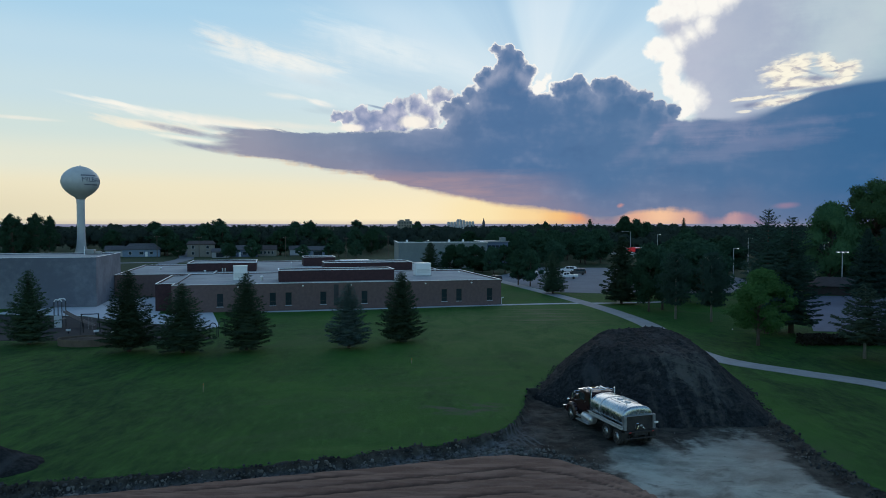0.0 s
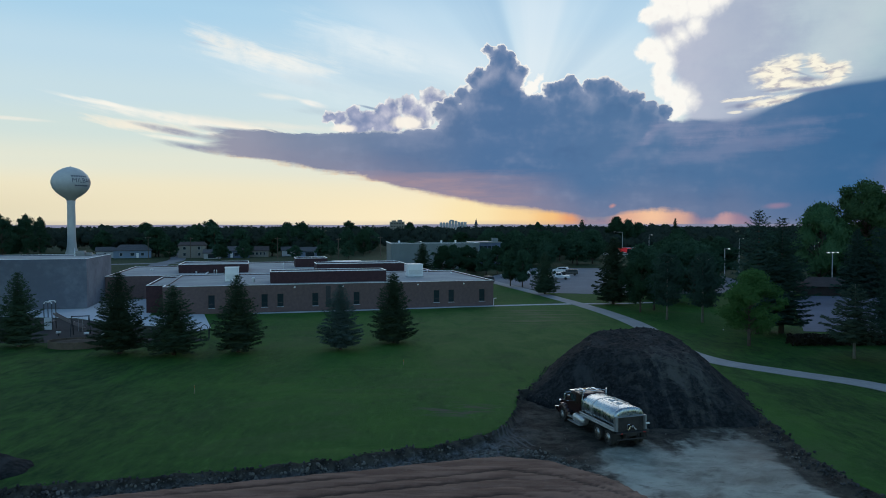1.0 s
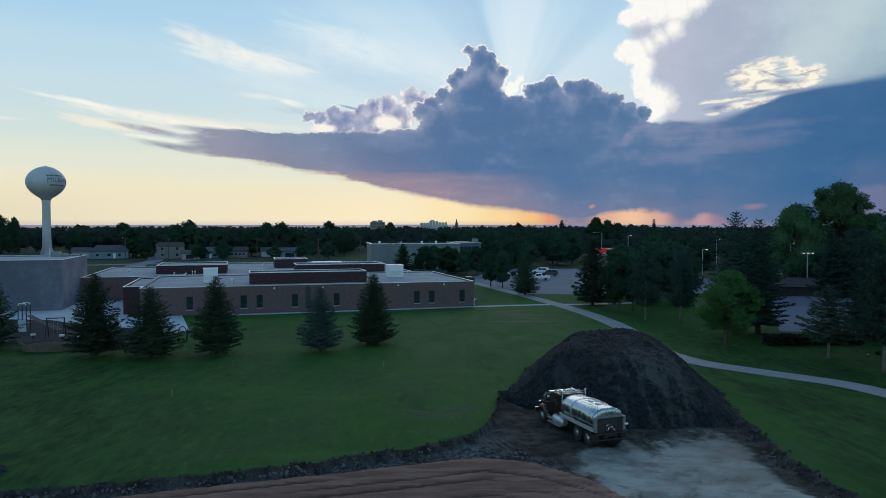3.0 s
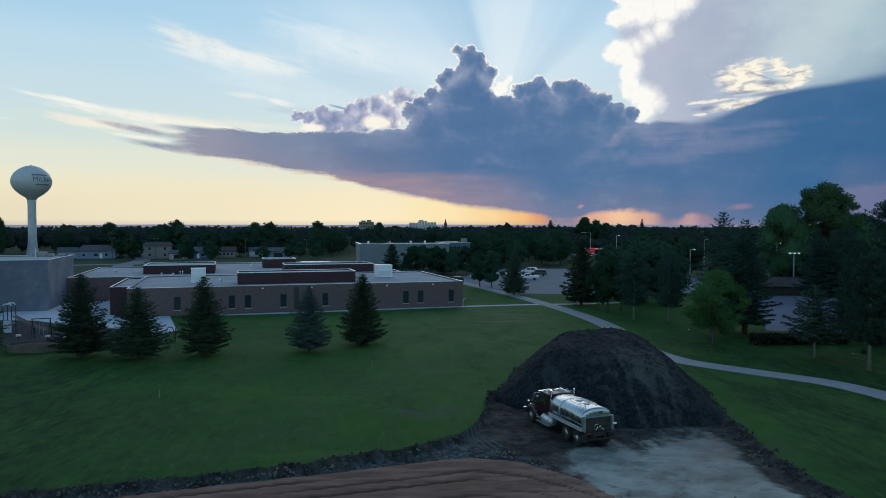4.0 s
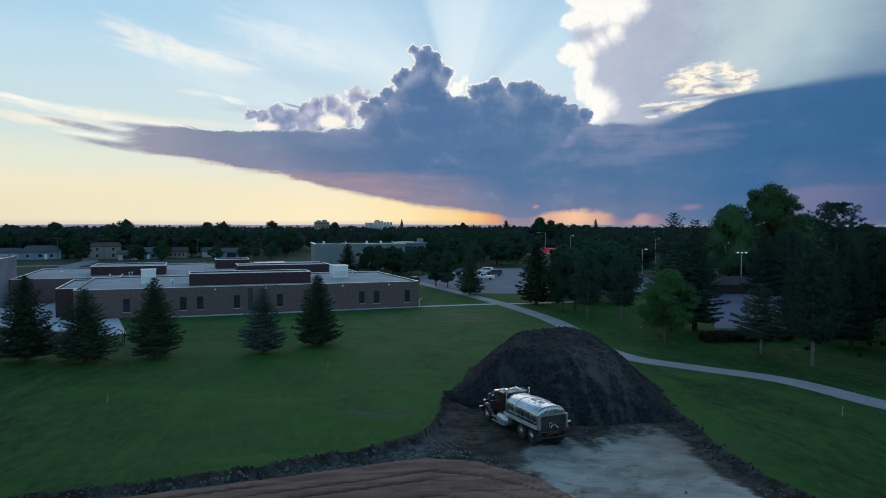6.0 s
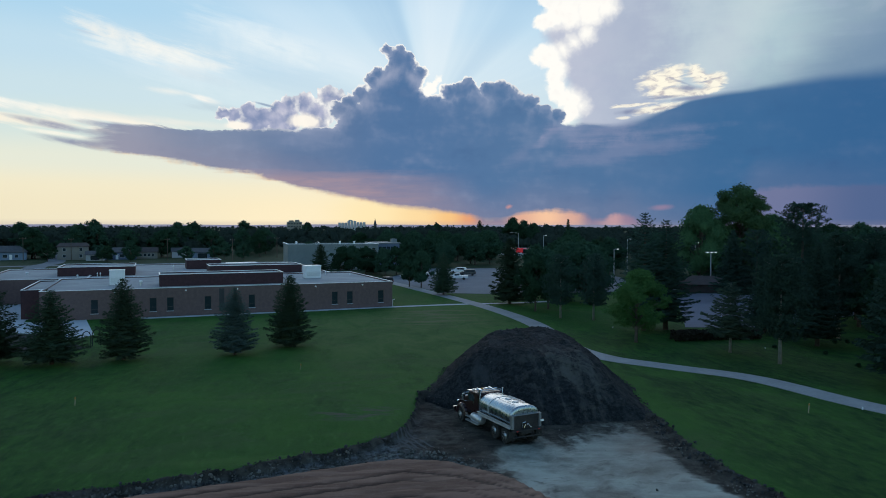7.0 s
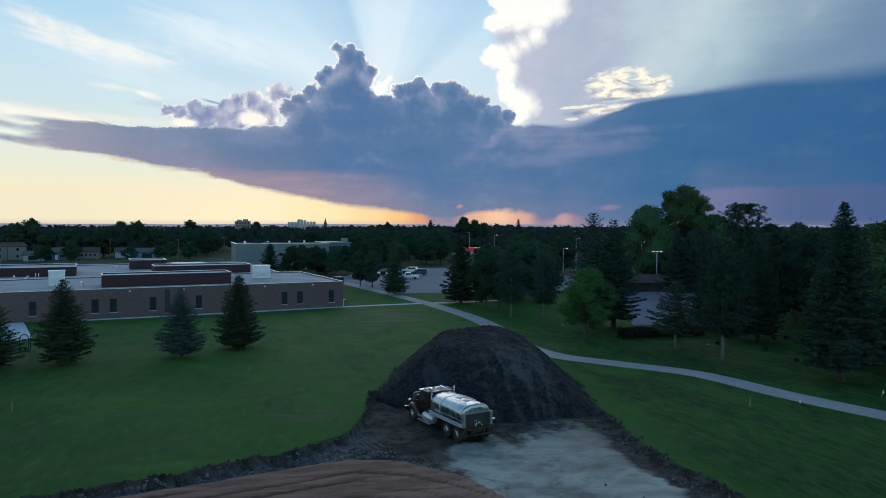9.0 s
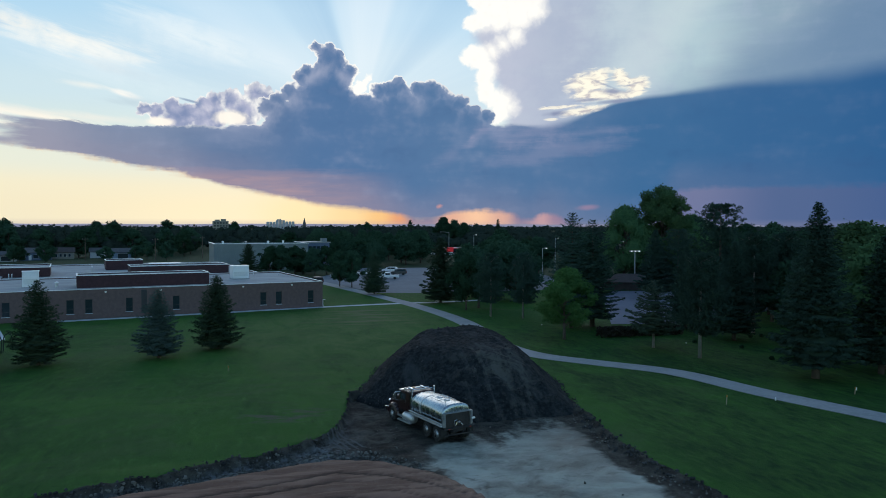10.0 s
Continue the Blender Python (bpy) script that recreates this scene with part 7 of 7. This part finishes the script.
# ---- the office block beyond the school ----
def make_office():
    ax, ay = at(-3.5, 232)
    ob = thing("office_building", pose(ax, ay, 0, 0, 0, 7), "two-storey grey metal-clad office block with a flat roof", "office building", kind="structure")
    simple("wall", lambda bm: (box(bm, 0, 28.6, 0, 0.3, 0, 8.0), box(bm, 0, 28.6, 24, 24.3, 0, 8.0), box(bm, 0, 0.3, 0.3, 24, 0, 8.0), box(bm, 28.3, 28.6, 0.3, 24, 0, 8.0)), PANEL, ob, "grey ribbed metal cladding")
    for k in range(46):
        simple("panel", lambda bm: box(bm, 0.06 + k * 0.62, 0.5 + k * 0.62, -0.06, 0.0, 0.3, 7.6, 0.01), PANEL, ob)
    simple("roof", lambda bm: box(bm, 0.3, 28.3, 0.3, 24, 7.4, 7.7), ROOFING, ob)
    simple("fascia", lambda bm: (box(bm, -0.2, 28.8, -0.25, 0.35, 7.7, 8.2), box(bm, -0.2, 0.35, 0.35, 24.5, 7.7, 8.2), box(bm, 28.3, 28.8, 0.35, 24.5, 7.7, 8.2)), PANEL, ob, "grey roof fascia")
    simple("coping", lambda bm: (box(bm, -0.24, 28.84, -0.29, 0.39, 8.2, 8.32), box(bm, -0.24, 0.39, 0.39, 24.5, 8.2, 8.32), box(bm, 28.26, 28.84, 0.39, 24.5, 8.2, 8.32)), FLASHING, ob, "pale metal coping")
    simple("annex", lambda bm: box(bm, 28.9, 36.0, 2, 18, 0, 8.2), SIDING["deep"], ob, "blue-grey glazed annex")
    for k in range(5):
        simple("window", lambda bm: box(bm, 29.2 + k * 1.3, 30.3 + k * 1.3, 1.93, 1.99, 5.0, 7.2), GLASS, ob)
    simple("annex_roof", lambda bm: box(bm, 28.9, 36.4, 1.6, 18.4, 8.2, 8.5, 0.03), PANEL, ob)
    simple("penthouse", lambda bm: box(bm, 34.4, 36.0, 6, 9, 8.5, 9.7, 0.05), PANEL, ob)
    for x, y in ((3, 5), (17, 6), (22, 8)):
        simple("roof_vent", lambda bm: (rod(bm, (x, y, 7.7), (x, y, 8.7), 0.3, 0.3, 12), rod(bm, (x, y, 8.7), (x, y, 9.0), 0.45, 0.3, 12)), FLASHING, ob)


make_office()
rng = np.random.default_rng(8)
for x, y, h, k in ((-3.6, 205, 9.2, "far_conifer"), (2.0, 212, 8.0, "leafy_a"), (5.2, 212, 8.4, "leafy_b"), (9.2, 213, 8.2, "leafy_c"), (11.6, 214, 7.8, "far_conifer"), (14.4, 206, 7.6, "leafy_a"), (17.8, 208, 8.2, "leafy_c"), (-8, 240, 9, "leafy_b"), (36, 236, 9, "leafy_b")):
    tree(k, x, y, h, rng.uniform(0, 360), "dark tree in front of the office block", "trees by the office block", wide=1.15)

# ---- filling station beyond the trees ----
fx, fy = at(14.75, 335)
ob = thing("filling_station", pose(fx, fy, 0, 0, 0, -6), "filling station with a red canopy edge beyond the trees", "filling station", kind="structure")
simple("canopy", lambda bm: box(bm, -4, 5, 0, 8, 3.3, 3.62), FLASHING, ob)
simple("canopy_edge", lambda bm: (box(bm, -4.05, 5.05, -0.06, 0, 3.3, 3.62), box(bm, -4.06, -4.0, 0, 8, 3.3, 3.62)), REDSIGN, ob, "red canopy edge")
for x in (-2.5, 3):
    simple("column", lambda bm: box(bm, x - 0.2, x + 0.2, 3.8, 4.2, 0, 3.3), WHITE, ob)
simple("shop", lambda bm: box(bm, -2, 9, 12, 20, 0, 3.0), SIDING["white"], ob)
simple("shop_window", lambda bm: box(bm, -1, 8, 11.93, 11.98, 0.8, 2.8), GLASS, ob)
sx, sy = at(14.55, 322)
ob = thing("pylon_sign", pose(sx, sy, 0, 0, 0, -10), "tall filling station sign with red and white fields", "sign")
simple("post", lambda bm: (rod(bm, (-0.9, 0, 0), (-0.9, 0, 1.2), 0.12), rod(bm, (0.9, 0, 0), (0.9, 0, 1.2), 0.12)), POST, ob)
simple("red_field", lambda bm: box(bm, -1.5, 1.5, -0.2, 0.2, 2.2, 4.2, 0.03), REDSIGN, ob, "red sign field")
simple("white_field", lambda bm: box(bm, -1.2, 1.2, -0.24, 0.2, 0.9, 2.15), WHITE, ob, "white price field")

# ---- lot and long low building behind the park trees ----
pad("parking_lot", [(60, 92.5), (48.6, 95), (66, 133), (73, 142.5), (104, 136), (112, 120), (84, 105)], PALELOT, "pale worn parking lot behind the park trees", "parking lot", 0.026)
ob = thing("low_building", pose(73.5, 144, 0, 0, 0, -16), "long low building with a brown shingle roof behind trees", "building")
simple("wall", lambda bm: box(bm, 0, 46, 0, 11, 0, 1.9), BROWNROOF, ob)
def long_roof(bm):
    v = [bm.verts.new(p) for p in ((-0.5, -0.7, 1.8), (46.5, -0.7, 1.8), (46.5, 11.7, 1.8), (-0.5, 11.7, 1.8), (2, 5.5, 3.3), (44, 5.5, 3.3))]
    for f in ((0, 1, 5, 4), (2, 3, 4, 5), (1, 2, 5), (3, 0, 4), (0, 3, 2, 1)):
        bm.faces.new([v[i] for i in f])
    bmesh.ops.recalc_face_normals(bm, faces=bm.faces)
simple("roof", long_roof, BROWNROOF, ob, "brown shingle roof")
# ---- hedge, board, stakes ----
def hedge(x0, x1, y0, y1, h, label):
    rng = np.random.default_rng(3)
    n = 5200
    c = np.stack([rng.uniform(x0, x1, n), rng.uniform(y0, y1, n), h * rng.random(n) ** 0.6], 1)
    c[:, 2] *= 1 + 0.25 * value_noise(c[:, 0] * 0.9, c[:, 1] * 0.9, 2, 2)
    u = rng.normal(0, 1, (n, 3))
    u /= np.linalg.norm(u, axis=1)[:, None]
    w = np.cross(u, rng.normal(0, 1, (n, 3)))
    w /= np.linalg.norm(w, axis=1)[:, None]
    s = rng.uniform(0.08, 0.2, n)
    tagged(new("hedge", quads_mesh("hedge", c, u * s[:, None], w * s[:, None], SHADOWGREEN)), label, "hedge")


hedge(41.5, 53.0, 83.4, 85.2, 1.15, "low dark clipped hedge on the park lawn")
for x, y in ((50.6, 77.3), (59.8, 79.3), (61.5, 79.4), (53.7, 72.7), (52.2, 65.7)):
    rng = np.random.default_rng(int(x * 10))
    n = 260
    d = rng.normal(0, 1, (n, 3))
    d /= np.linalg.norm(d, axis=1)[:, None]
    c = d * rng.uniform(0.5, 1, n)[:, None] * np.array([0.27, 0.27, 0.22]) + np.array([0, 0, 0.2])
    w = np.cross(d, rng.normal(0, 1, (n, 3)))
    ob = new("shrub", quads_mesh("shrub", c, d * 0.07, w * 0.05, LEAF))
    ob.location = (x, y, 0)
    tagged(ob, "small dark rounded shrub on the park lawn", "shrub", "shrubs on the park lawn")
ob = thing("notice_board", pose(31.3, 129.4, 0, 0, 0, 35), "small white tilted board beside the footpath", "board")
simple("panel", lambda bm: bmesh.ops.create_cube(bm, size=1.0, matrix=pose(0, 0, 0.75, -35, 0, 0) @ Matrix.Diagonal((1.3, 0.08, 1.6, 1))), WHITE, ob)
simple("leg", lambda bm: (rod(bm, (-0.5, 0.1, 0), (-0.5, 0.1, 0.8), 0.04), rod(bm, (0.5, 0.1, 0), (0.5, 0.1, 0.8), 0.04)), POST, ob)
for x, y, h in ((35.7, 50.1, 0.75), (48.4, 50.6, 0.6), (-20.1, 60.5, 0.7), (-3.2, 73, 0.5)):
    ob = thing("survey_stake", pose(x, y, 0, 3, 2, 20), "thin wooden survey stake driven into the lawn", "stake", "survey stakes")
    simple("shaft", lambda bm: box(bm, -0.025, 0.025, -0.025, 0.025, -0.2, h), LATH, ob)
    simple("flagging", lambda bm: box(bm, -0.035, 0.035, -0.035, 0.035, h - 0.16, h - 0.02), AMBER, ob, "orange marking tape")
for x, y, h in ((40.4, 50.3, 0.24), (49.7, 51.8, 0.24), (26.0, 71.5, 0.24), (38.5, 96.3, 0.12), (50.0, 84.0, 0.12), (49.4, 77.3, 0.12)):
    ob = thing("marker_peg", pose(x, y, 0), "small pale plastic marker peg in the grass", "marker peg", "marker pegs in the lawn")
    simple("cap", lambda bm: (rod(bm, (0, 0, -0.05), (0, 0, h - 0.04), 0.055, 0.055, 12), rod(bm, (0, 0, h - 0.04), (0, 0, h), 0.06, 0.03, 12)), WHITE, ob)

# ---- town on the skyline ----
x, y = at(1.5, 1300)
ob = thing("grain_elevator", pose(x, y, 0, 0, 0, -2), "row of pale concrete grain silos on the skyline", "grain silos")
for k in range(9):
    hh = (18.4, 18.4, 18.4, 21.4, 21.8, 21.4, 19.2, 19.2, 19.2)[k]
    simple("silo", lambda bm: lathe(bm, [(2.4, 0), (2.4, hh - 0.8), (2.1, hh), (0.1, hh + 0.3)], 18, (-24 + 5.4 * k, 0, 0)), SILO, ob)
simple("headhouse", lambda bm: box(bm, -8.5, -1.5, -2, 2, 21.2, 23.2), SILO, ob)
x, y = at(3.2, 1100)
ob = thing("church", pose(x, y, 0), "church with a slim pointed steeple on the skyline", "church")
simple("nave", lambda bm: box(bm, -8, 8, 2, 26, 0, 11), SIDING["tan"], ob)
simple("steeple", lambda bm: (box(bm, -2, 2, -2, 2, 0, 14), rod(bm, (0, 0, 14), (0, 0, 24), 2.6, 0.1, 4)), SHINGLE, ob)
x, y = at(-3.0, 900)
ob = thing("apartment_block", pose(x, y, 0, 0, 0, 5), "pale boxy apartment block above the trees", "apartment block")
simple("wall", lambda bm: box(bm, -9, 9, 0, 12, 0, 18.2), SIDING["tan"], ob)
simple("rooftop_room", lambda bm: (box(bm, -6.5, -1, 2, 8, 18.2, 19.8), box(bm, 0.5, 6, 2, 8, 18.2, 20.4)), SIDING["tan"], ob)
for r in range(5):
    for k in range(5):
        simple("window", lambda bm: box(bm, -7.4 + 3.3 * k, -5.6 + 3.3 * k, -0.12, -0.01, 1.4 + 3.4 * r, 3.0 + 3.4 * r), GLASS, ob)

# ---- lettering on the water tower ----
def lettering():
    prof = [(1.9, 25.6), (2.4, 26.5), (4.4, 27.8), (6.4, 29.5), (7.7, 31.3), (8.3, 33.1), (8.35, 34.3), (7.95, 36.0), (7.0, 37.7), (5.4, 39.2), (3.4, 40.4), (1.4, 41.0)]
    tower = bpy.data.objects["water_tower"]

    def wrap(me, a0):
        for v in me.vertices:
            z = v.co.y
            r = float(np.interp(z, [h for _, h in prof], [q for q, _ in prof])) + 0.05 + v.co.z
            a = a0 + v.co.x / 8.3
            v.co = (r * math.cos(a), r * math.sin(a), z)
    cu = bpy.data.curves.new("town_name", "FONT")
    cu.body, cu.size, cu.resolution_u = "MILBANK", 2.95, 2
    tmp = new("town_name", cu)
    me = bpy.data.meshes.new_from_object(tmp.evaluated_get(bpy.context.evaluated_depsgraph_get()))
    bpy.data.objects.remove(tmp)
    bm = B()
    bm.from_mesh(me)
    bmesh.ops.triangulate(bm, faces=bm.faces)
    bmesh.ops.subdivide_edges(bm, edges=list(bm.edges), cuts=2)
    for v in bm.verts:
        v.co.x *= 1.02
        v.co.y += 33.7
    bm.to_mesh(me)
    bm.free()
    wrap(me, radians(-63.5 + 3))
    me.materials.clear()
    me.materials.append(LETTER)
    new("town_name", me).parent = tower
    for z, x0, n, hh in ((36.6, 0.6, 7, 0.65), (32.3, 2.2, 6, 0.6)):
        for k in range(n):
            bm = B()
            bmesh.ops.create_grid(bm, x_segments=4, y_segments=2, size=0.5, matrix=Matrix.Translation((x0 + 1.15 * k, z, 0)) @ Matrix.Diagonal((0.85, hh, 1, 1)))
            me = mesh_of("letter_bar", bm, LETTER)
            wrap(me, radians(-63.5))
            new("letter_bar", me).parent = tower


lettering()

# ---- clods along the torn edge and on the mound ----
def scatter(name, places, sizes, mat, label, seed):
    """Rough lumps of soil, joined."""
    rng = np.random.default_rng(seed)
    ico = B()
    bmesh.ops.create_icosphere(ico, subdivisions=1, radius=1.0)
    base = np.array([v.co[:] for v in ico.verts])
    tri = np.array([[v.index for v in f.verts] for f in ico.faces])
    ico.free()
    n, m = len(places), len(base)
    lumps = base[None] * rng.uniform(0.55, 1.25, (n, m, 1)) * sizes[:, None, None] * rng.uniform(0.6, 1.2, (n, 1, 3)) + places[:, None]
    faces = (tri[None] + (np.arange(n) * m)[:, None, None]).reshape(-1, 3)
    raw(name, lumps.reshape(-1, 3).tolist(), faces.tolist(), mat)
    tagged(bpy.data.objects[name], label, "soil clods", kind="stuff")


def make_clods():
    rng = np.random.default_rng(14)
    x = rng.uniform(-45, 26, 60000)
    y = rng.uniform(24, 62, 60000)
    d = site(x, y)
    keep = (np.abs(d - 0.35) < 0.75) & (rng.random(60000) < np.exp(-((d - 0.3) / 0.5) ** 2)) & (heap_height(x, y)[1] > 0.96)
    x, y = x[keep], y[keep]
    s = 0.035 + 0.13 * rng.random(len(x)) ** 3.5
    z = ground_height(x, y) + s * 0.35
    scatter("edge_clods", np.stack([x, y, z], 1), s, CLOD, "black clods of soil along the torn lawn edge", 1)
    x, y = rng.uniform(3, 30, 60000), rng.uniform(49, 72, 60000)
    hz, q = heap_height(x, y)
    keep = rng.random(60000) < np.where(q < 0.9, 0.03, 0.30 * np.exp(-((q - 0.96) / 0.03) ** 2) * np.where(y < 54, 0.12, 1.0))
    x, y, z = x[keep], y[keep], hz[keep]
    s = 0.025 + 0.11 * rng.random(len(x)) ** 4
    z = np.maximum(z - 0.35, ground_height(x, y)) + s * 0.3
    scatter("mound_clods", np.stack([x, y, z], 1), s, CLOD, "clods of black soil rolled down the heap", 2)

    x, y = rng.uniform(-22, 14, 26000), rng.uniform(34, 52, 26000)
    d, red = site(x, y), red_edge(x, y)
    keep = (d > 0.3) & (red < 0.3) & (heap_height(x, y)[1] > 1.0) & (x < 9.5) & (rng.random(26000) < np.where(red > -2.0, 0.8, 0.03))
    x, y = x[keep], y[keep]
    s = 0.02 + 0.08 * rng.random(len(x)) ** 4
    s = s + 0.12 * rng.random(len(x)) ** 3 * (red_edge(x, y) > -2.2) * (x < 8)
    x2, y2 = rng.uniform(12, 25, 9000), rng.uniform(30, 53, 9000)
    d2 = site(x2, y2)
    keep = (d2 > 0.1) & (rng.random(9000) < 0.6 * np.exp(-((d2 - 0.7) / 0.7) ** 2) + 0.004)
    x, y, s = np.append(x, x2[keep]), np.append(y, y2[keep]), np.append(s, 0.02 + 0.08 * rng.random(keep.sum()) ** 3)
    scatter("site_rubble", np.stack([x, y, ground_height(x, y) + s * 0.3], 1), s, RUBBLE, "pale crumbs of clay and stone on the stripped ground", 3)


make_clods()
